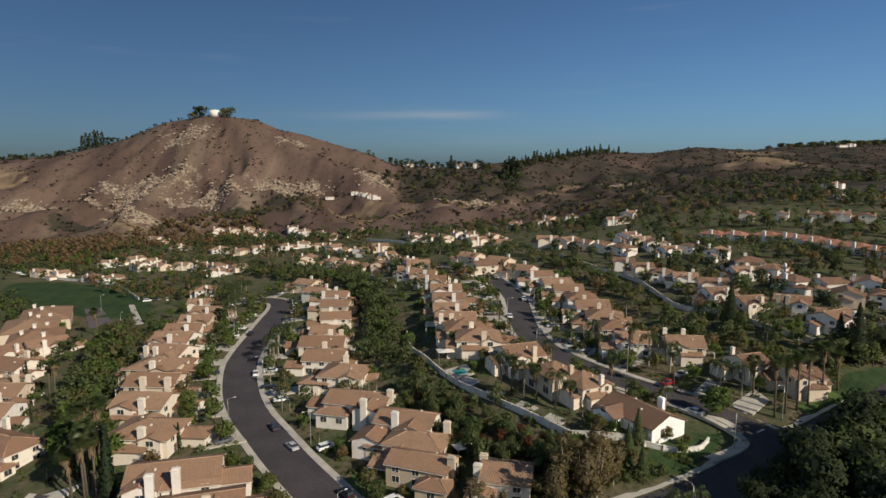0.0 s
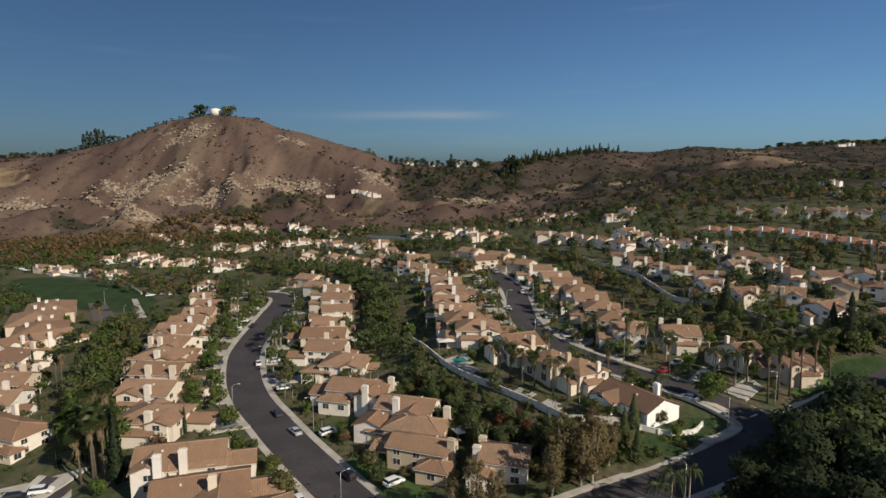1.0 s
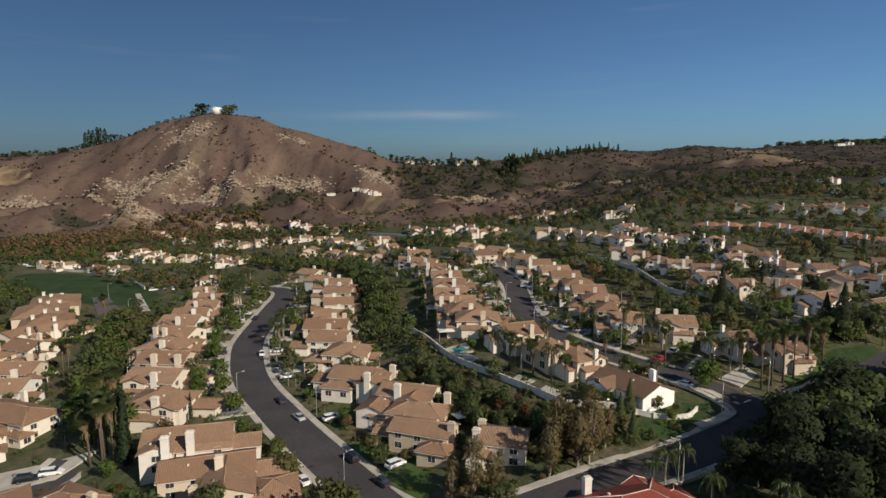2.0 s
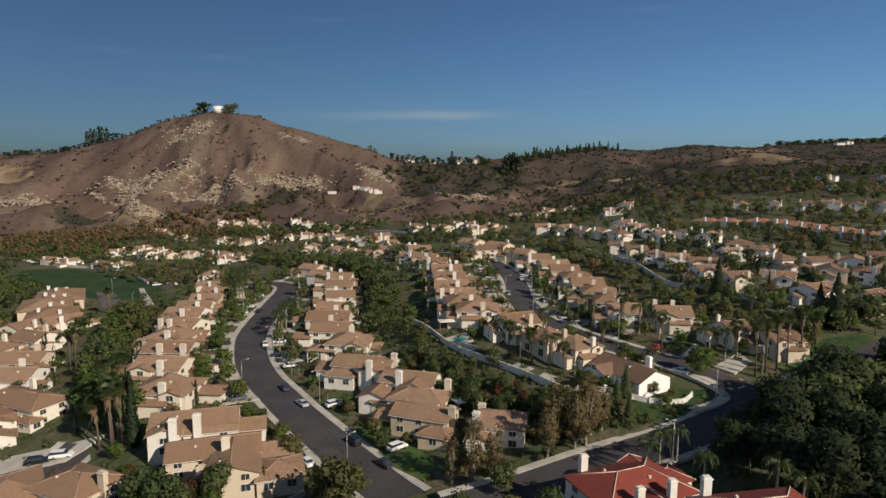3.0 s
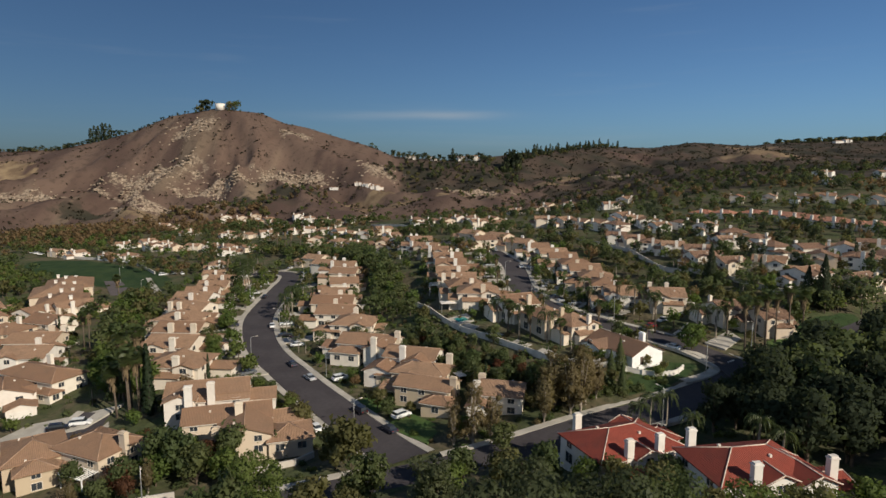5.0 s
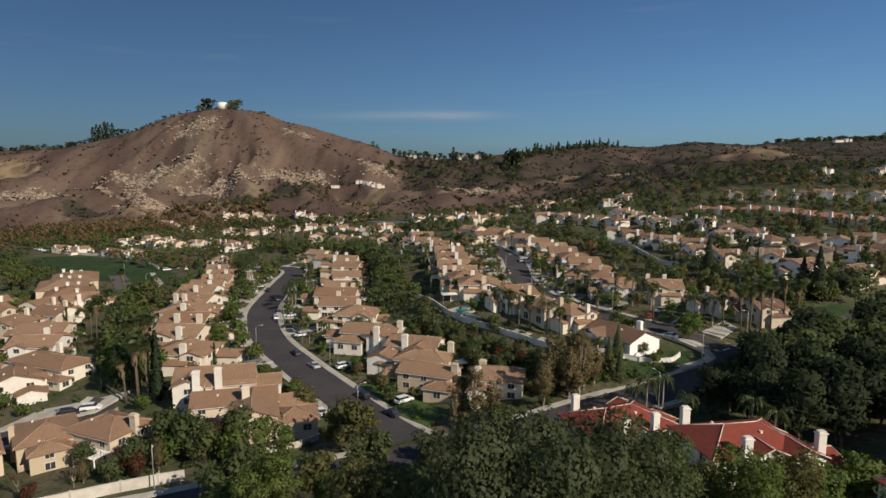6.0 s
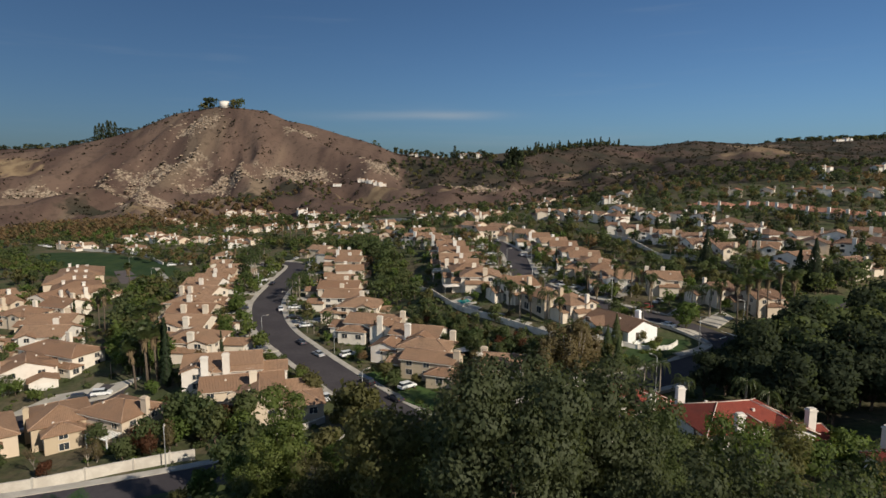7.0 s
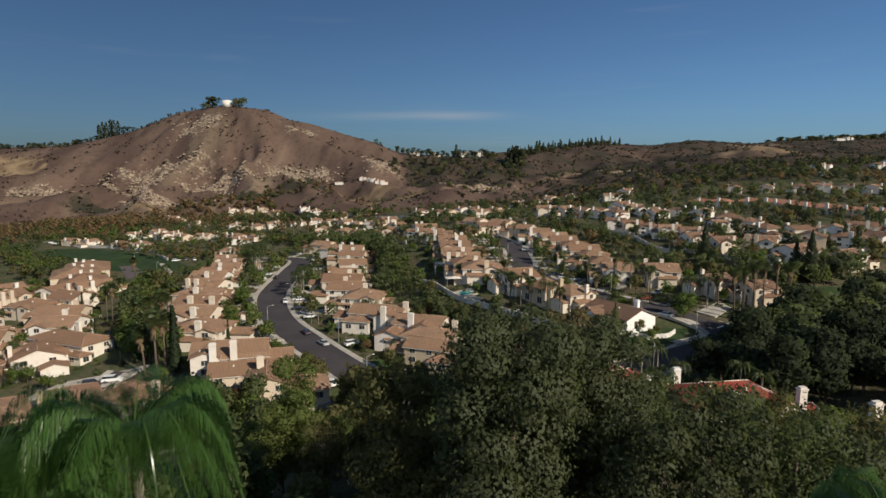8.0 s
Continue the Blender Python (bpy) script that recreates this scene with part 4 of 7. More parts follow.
# the houses nearest to the flight, block by block
house = compound_house("two-storey cream house, hipped clay roof and white pergola", -70.5, 99, -23, [(-6.5, 6.5, -5, 5.5, 5.0, "h", False), (-6.5, -0.5, -7.6, -4.5, 2.6, "h", False)], [(6.9, 0.5, 8.5)])
pg = part("pergola", boxes((0.3, 6.6, -8.6, -8.4, 2.4, 2.58)), BRIGHT_STUCCO, house, "white slatted patio cover")
for k in range(10):
    part("slat", boxes((0.4 + k * 0.67, 0.52 + k * 0.67, -8.8, -5.05, 2.584, 2.72)), BRIGHT_STUCCO, pg)
for px in (0.5, 3.4, 6.4):
    part("post", boxes((px - 0.1, px + 0.1, -8.6, -8.4, -1.5, 2.396)), BRIGHT_STUCCO, pg)
compound_house("two-storey ochre stucco house, stepped hipped clay roofs", -82.5, 97.5, -53, [(-8, 5, -5.5, 5.5, 5.0, "h", False), (3, 9, -3.6, 3.0, 4.3, "h", False)], [(-2, -5.9, 7.4)], wall=YELLOW_STUCCO)
compound_house("two-storey cream stucco house with a broad hipped roof", -94.5, 91, -50, [(-7, 7, -5.5, 5.5, 5.0, "h", False), (5, 9.5, -4, 2.5, 4.0, "g", False)], [(1, -5.9, 8.2)])
compound_house("rambling cream stucco house with crossing clay tile roofs", -48, 110.5, 17, [(-9, 9, -4.8, 4.8, 4.6, "g", False), (-1.6, 8.8, -13.5, 0, 4.3, "g", True), (8.2, 17, -14.2, -5.6, 3.0, "h", False), (8.4, 15.5, -5.0, 2.6, 3.0, "g", False)],
               [(2.4, -4.9, 8.6), (-2.0, -10.5, 5.9)], [(15.5, -4.2, 1.6)])
compound_house("two-storey white house, twin gables and tall chimneys", -56, 120.8, 14, [(-9, 9, -4.8, 4.8, 5.0, "g", False), (-8.6, -2.2, -8.2, 0, 5.0, "g", True), (-1.8, 9.2, -6.6, 0.5, 4.2, "g", False), (8.8, 15, -4.4, 2.4, 2.9, "g", False)],
               [(-3.4, -8.6, 8.7), (1.2, -7.0, 8.7)], [(15, -3.8, 1.8)], wall=WHITE_STUCCO)
compound_house("two-storey ochre house with a gabled clay tile roof", -4, 126.5, 160, [(-6.5, 7.5, -4, 4.2, 4.8, "g", False), (-8, -1, 3.0, 8.2, 3.0, "h", False), (6.5, 12, -3.5, 3.0, 2.9, "g", False)], [(-6.9, 2.0, 7.9)], [(12, -2.8, 2.3)], wall=YELLOW_STUCCO)
compound_house("two-storey cream house, hipped roof and front gable", -6, 135.8, 163, [(-7, 7, -4.5, 4.5, 4.7, "h", False), (-2, 6, 2, 9, 3.4, "g", True), (6, 12, -3.6, 3.0, 2.9, "h", False)], [(-5.8, -4.9, 7.9)], [(12, -2.9, 2.3)])
compound_house("two-storey white house, low gabled wing toward the street", -9, 146.3, 163, [(-7.5, 7, -4.8, 4.8, 4.8, "g", False), (2.2, 9.6, 3.4, 12, 2.9, "g", True), (-6.5, 0.5, 3.0, 7.2, 4.6, "g", True)], [(1.2, 5.2, 8.3)], wall=WHITE_STUCCO)
compound_house("rambling two-storey cream house, stepped tile roofs", -23, 159.5, 165, [(-9, 8, -5, 5, 5.0, "g", False), (-8.6, -1.6, 0, 8.2, 5.0, "g", True), (0, 8.8, 3.2, 8.2, 3.2, "h", False), (7.4, 13.4, -3, 3.8, 2.9, "g", False)], [(-9.4, 0.7, 8.6), (-5, 8.6, 8.6)], [(13.4, -2.2, 3.0)])
compound_house("two-storey cream house, long hipped clay roof and porch", -111, 143.5, -22, [(-11, 11, -5, 5, 5.0, "h", False), (6, 12.5, -7.0, -3.5, 2.7, "h", False)], [(-4, 5.4, 8.2)])
compound_house("two-storey cream house, plain gabled clay roof beside brown trees", 13, 118, 166, [(-5.2, 4.6, -4.8, 4.8, 4.7, "g", False), (1.6, 6.6, 3.4, 8.4, 3.0, "g", True)], [(4.9, -1.0, 7.6), (5.6, 2.0, 6.8)], dz=-0.6)
put_house(NEAR, "r", 31, 85, 22, 0.94, 0.96, 0.7)
put_house(NEAR, "q", 46, 70.3, 10, 0.96, 0.92, 1.4)
put_house(NEAR, "r", 68, 51, 14)
def apartment_block(x, y, deg):
    """A long stepped block under joined hipped roofs, with many small chimneys."""
    ob = thing("apartment_building", "cream stucco apartment block under broad orange-brown tile roofs", "building")
    w, seams = [], []
    vols = [(-34, -12, -11, 8, 5.6), (-16, 10, -8, 12, 6.2), (6, 34, -12, 8, 5.6)]
    for x0, x1, y0, y1, ze in vols:
        wall_block(w, x0, x1, y0, y1, -3, ze, 0.3, False, False)
        bm = bmesh.new()
        hip_roof(bm, x0, x1, y0, y1, ze, 0.30)
        slope_uv(bm)
        part("roof", bm, TILE, ob, "weathered clay tile roof")
    part("wall", united(w), STUCCO, ob)
    for k in range(11):
        cx, cy = -30 + 6.1 * k, (-4.5, 3.5, -0.5)[k % 3]
        top = 9.5 - 0.28 * abs(cy)
        part("chimney", boxes((cx - 0.8, cx + 0.8, cy - 0.6, cy + 0.6, 5, top), (cx - 0.95, cx + 0.95, cy - 0.75, cy + 0.75, top + 0.003, top + 0.25)), WHITE_STUCCO, ob, "small pale chimney stack")
    for x0, x1, y0, y1, ze in vols:
        for k in range(4):
            cx = x0 + (x1 - x0) * (k + 0.5) / 4
            for z in (0.8, 3.4):
                window(ob, cx, y1, z, 1.7, 1.3, 1, False)
                window(ob, cx, y0, z, 1.7, 1.3, 3, False)
    for z in (0.8, 3.4):
        for cy in (-6, 0, 5):
            window(ob, -34, cy, z, 1.7, 1.3, 2, False)
    for k in range(5):
        HOUSES.append((x + (k - 2) * 13 * math.cos(radians(deg)), y + (k - 2) * 13 * math.sin(radians(deg))))
    ob.matrix_basis = pose(x, y, gz(x, y), 0, 0, deg)


apartment_block(-180, 264, 119)
# houses farther off, group by group
FAR_WEST = [(-279, 418), (-261, 410), (-228, 391), (-211, 385), (-250, 452), (-238, 466), (-218, 434), (-221, 457), (-201, 430), (-186, 431), (-172, 427), (-158, 423), (-150, 401), (-188, 511), (-168, 499), (-154, 506), (-141, 415),
            (-260, 564), (-233, 534), (-280, 589), (-224, 608), (-208, 608), (-195, 612), (-181, 606), (-168, 583)]
FAR_MID = [(-160, 588), (-148, 598), (-134, 516), (-120, 522), (-134, 587), (-119, 578), (-102, 560), (-90, 568), (-78, 570), (-100, 499), (-85, 478), (-72, 454), (-60, 443), (-47, 449), (-37, 406), (-96, 432), (-74, 408), (-61, 393), (-51, 366), (-38, 366), (-27, 360), (-17, 347), (-14, 335), (-7, 302)]
FAR_NORTH = [(-23, 487), (-9, 466), (2, 458), (12, 474), (22, 463), (24, 421), (36, 434), (38, 389), (64, 534), (84, 527), (96, 541), (113, 535), (65, 378), (75, 366), (83, 353), (92, 341), (98, 328), (21, 309), (33, 309), (44, 296), (111, 365), (114, 349), (116, 332), (129, 459), (148, 484)]
FAR_EAST = [(98, 265), (100, 248), (109, 241), (132, 291), (134, 264), (124, 249), (137, 250), (133, 228), (144, 223), (141, 209), (156, 219), (153, 204), (166, 206), (129, 313), (116, 311), (166, 192), (178, 205), (172, 226), (186, 222)]
FAR_ORANGE = [(155, 346), (164, 339), (176, 328), (182, 320), (187, 312), (189, 302), (193, 294), (196, 286), (200, 278), (205, 270), (210, 262)]
FAR_UPPER = [(200, 401), (208, 395), (216, 390), (224, 384), (232, 378), (242, 371), (252, 362), (263, 354), (272, 343)]
ORANGE_VIEW = [(x * 0.965, y * 0.965 - 0.7) for x, y in FAR_ORANGE + FAR_UPPER]
rng = random.Random(4)
for spots, keys in ((FAR_ORANGE, "oop"), (FAR_UPPER, "dpha"), (FAR_WEST, "abcd"), (FAR_MID, "abcdg"), (FAR_NORTH, "acdgh"), (FAR_EAST, "ghdgh")):
    for k, (x, y) in enumerate(spots):
        crowd = 60 if spots is FAR_ORANGE else 105
        if min(((x - a) ** 2 + (y - b) ** 2) for a, b in HOUSES) < crowd:
            continue
        u, v = spots[max(k - 1, 0)], spots[min(k + 1, len(spots) - 1)]
        deg = math.degrees(math.atan2(v[1] - u[1], v[0] - u[0])) + rng.choice((90, -90, 0)) + rng.uniform(-14, 14)
        if spots is FAR_ORANGE:
            deg = -58 + rng.uniform(-5, 5)
        size = rng.uniform(0.88, 0.98) if spots is FAR_ORANGE else rng.uniform(0.84, 1.0) * (0.9 if y > 380 or x > 80 else 1.0)
        put_house(FAR, rng.choice(keys), x, y, deg, size, dz=-1.6 if spots is FAR_ORANGE else 0.0)
# ---- trees and shrubs ----
def unit(n, r):
    v = r.normal(size=(n, 3))
    return v / np.linalg.norm(v, axis=1)[:, None]


def kites(centre, normal, size, r, aspect=0.5):
    """Pointed leaf clumps: one kite each at the given centres."""
    n = len(centre)
    a = np.cross(normal, unit(n, r))
    a /= np.linalg.norm(a, axis=1)[:, None] + 1e-9
    b = np.cross(normal, a)
    s = size[:, None]
    bend = normal * s * 0.18
    return np.stack([centre - b * s * aspect * 0.5, centre + a * s * 0.6 - bend, centre + b * s * aspect * 0.5, centre - a * s * 0.5 - bend], 1)


def toward(d, nrm, share=0.35):
    """Normals of leaf clumps: mostly the way out of the crown, partly the leaf's own."""
    q = d + nrm * share + np.array([0, 0, 0.15])
    return q / np.linalg.norm(q, axis=1)[:, None]


def crown(name, lobes, n, size, mat, parent, seed, shell=0.4):
    r = np.random.RandomState(seed)
    lob = np.array(lobes, float)
    wgt = lob[:, 3] * lob[:, 4] + lob[:, 3] * lob[:, 5]
    k = r.choice(len(lob), n, p=wgt / wgt.sum())
    d = unit(n, r)
    rad = (shell + (1.0 - shell) * r.rand(n) ** 0.6 + 0.5 * r.rand(n) ** 5)[:, None]
    c = lob[k, :3] + d * lob[k, 3:6] * rad
    nrm = d * 0.9 + unit(n, r) * 0.7
    nrm /= np.linalg.norm(nrm, axis=1)[:, None]
    return polys(name, kites(c, nrm, size * (0.6 + 0.8 * r.rand(n)), r, 0.62), 4, mat, parent, toward(d, nrm))


def random_lobes(r, height, radius, base, count):
    core = 0.62 if count < 12 else 0.5
    out = [(0, 0, base + (height - base) * 0.5, radius * core, radius * core, (height - base) * 0.40)]
    for k in range(count):
        a = 2 * math.pi * k / count + r.uniform(-0.4, 0.4)
        z = base + (height - base) * r.uniform(0.25, 0.82)
        d = radius * r.uniform(0.35, 0.66) * (1.15 - 0.55 * (z - base) / (height - base))
        s = radius * (r.uniform(0.28, 0.48) if count < 12 else r.uniform(0.11, 0.30))
        z = z if count < 12 else base + (height - base) * r.uniform(0.12, 0.93)
        out.append((d * math.cos(a), d * math.sin(a), z, s, s, s * r.uniform(0.7, 0.95)))
    return out


def make_tree(label, height, radius, leafs, size, mat, seed, bark=None, base=0.13, count=10, lean=0.3, category="tree", limbs=True):
    r = random.Random(seed)
    ob = thing("tree", label, category)
    base = height * base
    lobes = random_lobes(r, height, radius, base, count)
    bm = bmesh.new()
    tw = max(0.12, height * 0.022)
    bx, by = r.uniform(-lean, lean), r.uniform(-lean, lean)
    tube(bm, [(0, 0, -0.8), (bx * 0.3, by * 0.3, base * 0.6), (bx, by, height * 0.5), (bx * 1.2, by * 1.2, height * 0.82)], [tw * 1.25, tw, tw * 0.6, tw * 0.18], 7)
    for lob in lobes[1:16:2] if limbs else ():
        tube(bm, [(bx * 0.5, by * 0.5, base * 0.9), (lob[0] * 0.5, lob[1] * 0.5, (base + lob[2]) * 0.5 + 0.2), lob[:3]], [tw * 0.5, tw * 0.32, tw * 0.1], 5)
    part("trunk", bm, bark or BARK, ob)
    crown("crown", lobes, leafs, size, mat, ob, seed, 0.4 if leafs < 4000 else 0.74)
    return ob


def make_bush(label, radius, leafs, size, mat, seed):
    r = random.Random(seed)
    ob = thing("bush", label, "bush")
    lobes = [(r.uniform(-0.5, 0.5) * radius, r.uniform(-0.5, 0.5) * radius, radius * r.uniform(0.25, 0.5), radius * 0.55, radius * 0.55, radius * 0.5) for _ in range(5)]
    bm = bmesh.new()
    for k in range(4):
        a = k * 1.6 + r.random()
        tube(bm, [(0, 0, -0.3), (math.cos(a) * radius * 0.3, math.sin(a) * radius * 0.3, radius * 0.5)], [0.05, 0.02], 4)
    part("stem", bm, BARK, ob)
    crown("foliage", lobes, leafs, size, mat, ob, seed, 0.3)
    return ob


def make_cypress(label, height, radius, leafs, size, mat, seed, taper=0.55):
    r = np.random.RandomState(seed)
    ob = thing("tree", label, "tree")
    bm = bmesh.new()
    tube(bm, [(0, 0, -0.8), (0, 0, height * 0.5), (0, 0, height * 0.95)], [0.022 * height, 0.014 * height, 0.02], 6)
    part("trunk", bm, BARK, ob)
    z = r.rand(leafs) ** (1.0 + taper * 0.6)
    prof = np.minimum(1.0, z * 7 + 0.35) * (1 - z) ** taper * (1 + 0.22 * np.sin(z * 40 + 4 * r.rand(leafs)))
    a = r.rand(leafs) * 2 * math.pi
    rad = radius * prof * (0.55 + 0.5 * r.rand(leafs) ** 0.5)
    c = np.stack([rad * np.cos(a), rad * np.sin(a), height * (0.04 + 0.96 * z)], 1)
    out = np.stack([np.cos(a), np.sin(a), 0.3 + 0 * a], 1)
    nrm = out + unit(leafs, r) * 0.7
    nrm /= np.linalg.norm(nrm, axis=1)[:, None]
    polys("crown", kites(c, nrm, size * (0.6 + 0.8 * r.rand(leafs)), r, 0.6), 4, mat, ob, toward(out, nrm))
    return ob


def make_fan_palm(label, height, seed):
    r = np.random.RandomState(seed)
    ob = thing("palm_tree", label, "palm tree")
    bm = bmesh.new()
    lean = r.uniform(-0.5, 0.5, 2)
    tube(bm, [(0, 0, -0.8), (lean[0] * 0.3, lean[1] * 0.3, height * 0.4), (lean[0], lean[1], height)], [0.28, 0.2, 0.17], 8)
    part("trunk", bm, PALM_BARK, ob)
    top = np.array([lean[0], lean[1], height])
    quads = []
    dead = []
    for k in range(46):
        a, e = r.rand() * 6.283, (math.asin(r.uniform(-0.35, 1.0)) if k < 34 else r.uniform(-1.3, -0.8))
        d = np.array([math.cos(a) * math.cos(e), math.sin(a) * math.cos(e), math.sin(e)])
        h = top + d * (1.0 if k < 34 else 0.5)
        s = np.cross(d, [0, 0, 1.0])
        s /= np.linalg.norm(s) + 1e-9
        up = np.cross(s, d)
        for q in np.linspace(-1.25, 1.25, 8):
            b = d * math.cos(q) + s * math.sin(q)
            tip = h + b * 1.25 + np.array([0, 0, -0.35 * abs(q) - 0.25])
            mid = h + b * 0.6 + up * 0.05
            wv = np.cross(b, up) * 0.11
            (quads if k < 34 else dead).append([h, mid + wv, tip, mid - wv])
    polys("crown", np.array(quads), 4, PALM_LEAF, ob)
    for k in range(60):
        a, z = r.rand() * 6.283, height - 0.3 - 2.6 * r.rand()
        b = np.array([math.cos(a), math.sin(a), 0])
        w = np.array([-b[1], b[0], 0]) * 0.16
        p = top * [1, 1, 0] + b * 0.22 + [0, 0, z]
        dead.append([p, p + b * 0.4 - [0, 0, 0.5] + w, p + b * 0.35 - [0, 0, 1.5], p + b * 0.4 - [0, 0, 0.5] - w])
    polys("dead_fronds", np.array(dead), 4, DEAD_FROND, ob)
    return ob


def feather_frond(r, start, a, lift, length, leaflets, leaf_len, droop, width=0.05):
    """One arching frond: a rib with two rows of hanging leaflets."""
    d = np.array([math.cos(a), math.sin(a), 0.0])
    side = np.array([-d[1], d[0], 0.0])
    t = np.linspace(0, 1, leaflets)
    bend = lift * t - droop * t ** 2.2
    rib = start + d * (length * (t - 0.18 * t ** 3))[:, None] + np.array([0, 0, 1.0]) * (length * bend)[:, None]
    out = []
    for k in range(2, leaflets):
        ll = leaf_len * (0.35 + 0.65 * math.sin(math.pi * min(1, 0.12 + 0.88 * t[k]) ** 0.8)) * r.uniform(0.85, 1.15)
        for s in (1, -1):
            way = side * s * r.uniform(0.55, 0.85) + d * 0.45 + np.array([0, 0, r.uniform(-0.25, 0.25)])
            mid = rib[k] + way * ll * 0.5
            tip = rib[k] + way * ll * 0.72 + np.array([0, 0, -ll * r.uniform(0.45, 0.75)])
            w = d * width
            out.append([rib[k] - w * 0.4, mid - w, tip, mid + w])
    w = side * width
    for k in range(leaflets - 1):
        out.append([rib[k] - w, rib[k + 1] - w, rib[k + 1] + w, rib[k] + w])
    return out


def make_feather_palm(label, height, fronds, length, leaflets, leaf_len, seed, mat, width=0.05, rise=0.15, fall=0.95):
    r = np.random.RandomState(seed)
    ob = thing("palm_tree", label, "palm tree")
    bm = bmesh.new()
    tube(bm, [(0, 0, -0.8), (0.1, 0, height * 0.5), (0, 0, height - 0.2), (0, 0, height + 0.5)], [0.26, 0.19, 0.17, 0.08], 9)
    part("trunk", bm, PALE_BARK, ob)
    quads = []
    for k in range(fronds):
        a = k * 2.399 + r.uniform(-0.2, 0.2)
        young = k / fronds
        quads += feather_frond(r, np.array([0, 0, height + 0.3]), a, rise + 0.95 * young, length * r.uniform(0.85, 1.1), leaflets, leaf_len, fall + 0.35 * (1 - young), width)
    polys("crown", np.array(quads), 4, mat, ob)
    return ob


TREES = {
    "dark1": Kind(make_tree("dark green broadleaf garden tree", 8.0, 3.6, 1150, 0.68, LEAF_DARK, 11)),
    "dark2": Kind(make_tree("dense dark evergreen slope tree", 9.5, 3.4, 1150, 0.68, LEAF_DARK, 12, count=11)),
    "deep1": Kind(make_tree("dense deep green evergreen in the wood", 8.5, 3.6, 1300, 0.62, LEAF_DEEP, 41, count=11)),
    "deep2": Kind(make_tree("tall deep green evergreen in the wood", 10.0, 3.5, 1300, 0.62, LEAF_DEEP, 42, count=11)),
    "green1": Kind(make_tree("bright green garden tree", 6.5, 3.3, 1050, 0.64, LEAF_GREEN, 13)),
    "green2": Kind(make_tree("round green street tree", 5.5, 2.6, 1400, 0.45, LEAF_GREEN, 14, count=8)),
    "olive1": Kind(make_tree("grey-green leafy garden tree", 7.0, 3.0, 1050, 0.62, LEAF_OLIVE, 15)),
    "autumn1": Kind(make_tree("half-bare golden-brown autumn tree", 9.0, 2.9, 2300, 0.34, LEAF_AUTUMN, 16, PALE_BARK, 0.05, 15)),
    "autumn2": Kind(make_tree("tall wispy golden-brown autumn tree", 10.0, 2.6, 1500, 0.32, LEAF_AUTUMN, 43, PALE_BARK, 0.04, 17)),
    "conifer2": Kind(make_cypress("tall dark conifer beside the houses", 16, 3.0, 2600, 0.55, LEAF_DEEP, 44, 0.8)),
    "rust1": Kind(make_tree("rust-red leafy autumn tree", 6.0, 2.8, 1400, 0.42, LEAF_RUST, 17)),
    "cypress": Kind(make_cypress("tall narrow dark cypress", 10, 0.9, 900, 0.45, LEAF_CYPRESS, 18)),
    "conifer": Kind(make_cypress("dark green pointed conifer", 11, 2.4, 2000, 0.5, LEAF_DARK, 19, 0.9)),
    "fan": Kind(make_fan_palm("tall fan palm with a skirt of dead fronds", 13, 20)),
    "fan2": Kind(make_fan_palm("slender fan palm with green head", 9, 21)),
    "queen": Kind(make_feather_palm("garden palm with feathery fronds", 6.5, 14, 2.9, 14, 0.9, 22, PALM_LEAF, 0.07)),
    "bush1": Kind(make_bush("low green garden shrub", 1.4, 340, 0.36, LEAF_GREEN, 23)),
    "bush2": Kind(make_bush("dark green slope shrub", 1.9, 420, 0.42, LEAF_DARK, 24)),
    "bush3": Kind(make_bush("dry brown garden shrub", 1.5, 320, 0.36, LEAF_AUTUMN, 25)),
    "far1": Kind(make_tree("distant dark green tree", 8.5, 3.8, 540, 0.80, LEAF_DARK, 26, count=8, limbs=False)),
    "far2": Kind(make_tree("distant green broadleaf tree", 7.0, 3.4, 540, 0.78, LEAF_GREEN, 27, count=8, limbs=False)),
    "far3": Kind(make_tree("distant brown autumn tree", 8.0, 3.6, 540, 0.78, LEAF_TAN, 28, count=8, limbs=False)),
    "far4": Kind(make_tree("distant olive-green tree", 7.5, 3.6, 540, 0.78, LEAF_OLIVE, 29, count=8, limbs=False)),
    "far5": Kind(make_tree("distant deep green tree", 8.5, 3.8, 540, 0.80, LEAF_DEEP, 45, count=8, limbs=False)),
    "farcy": Kind(make_cypress("distant dark columnar tree", 16, 2.6, 420, 1.4, LEAF_DEEP, 30, 0.35)),
}
trng = random.Random(9)
PLANTED = []
NEAR_ROAD = [(n, l[::2], STREETS[n][1]) for n, l in LINES.items()]


def clear(x, y, house=7.0, road=1.0):
    if any((x - a) ** 2 + (y - b) ** 2 < 36 for a, b in ORANGE_VIEW):
        return False
    if any((x - a) ** 2 + (y - b) ** 2 < house * house for a, b in HOUSES):
        return False
    return all((((l - (x, y)) ** 2).sum(1).min() ** 0.5) > w / 2 + road for n, l, w in NEAR_ROAD)


SPOT = collections.defaultdict(list)


def plant(key, x, y, s=1.0, keep=False, sink=0.0):
    """Notes a plant; the nearest become things of their own, the far ones one mass."""
    PLANTED.append((x, y))
    SPOT["keep" if keep else "rest"].append((key, x, y, gz(x, y) - 0.1 - sink * s, trng.uniform(0, 360), s))


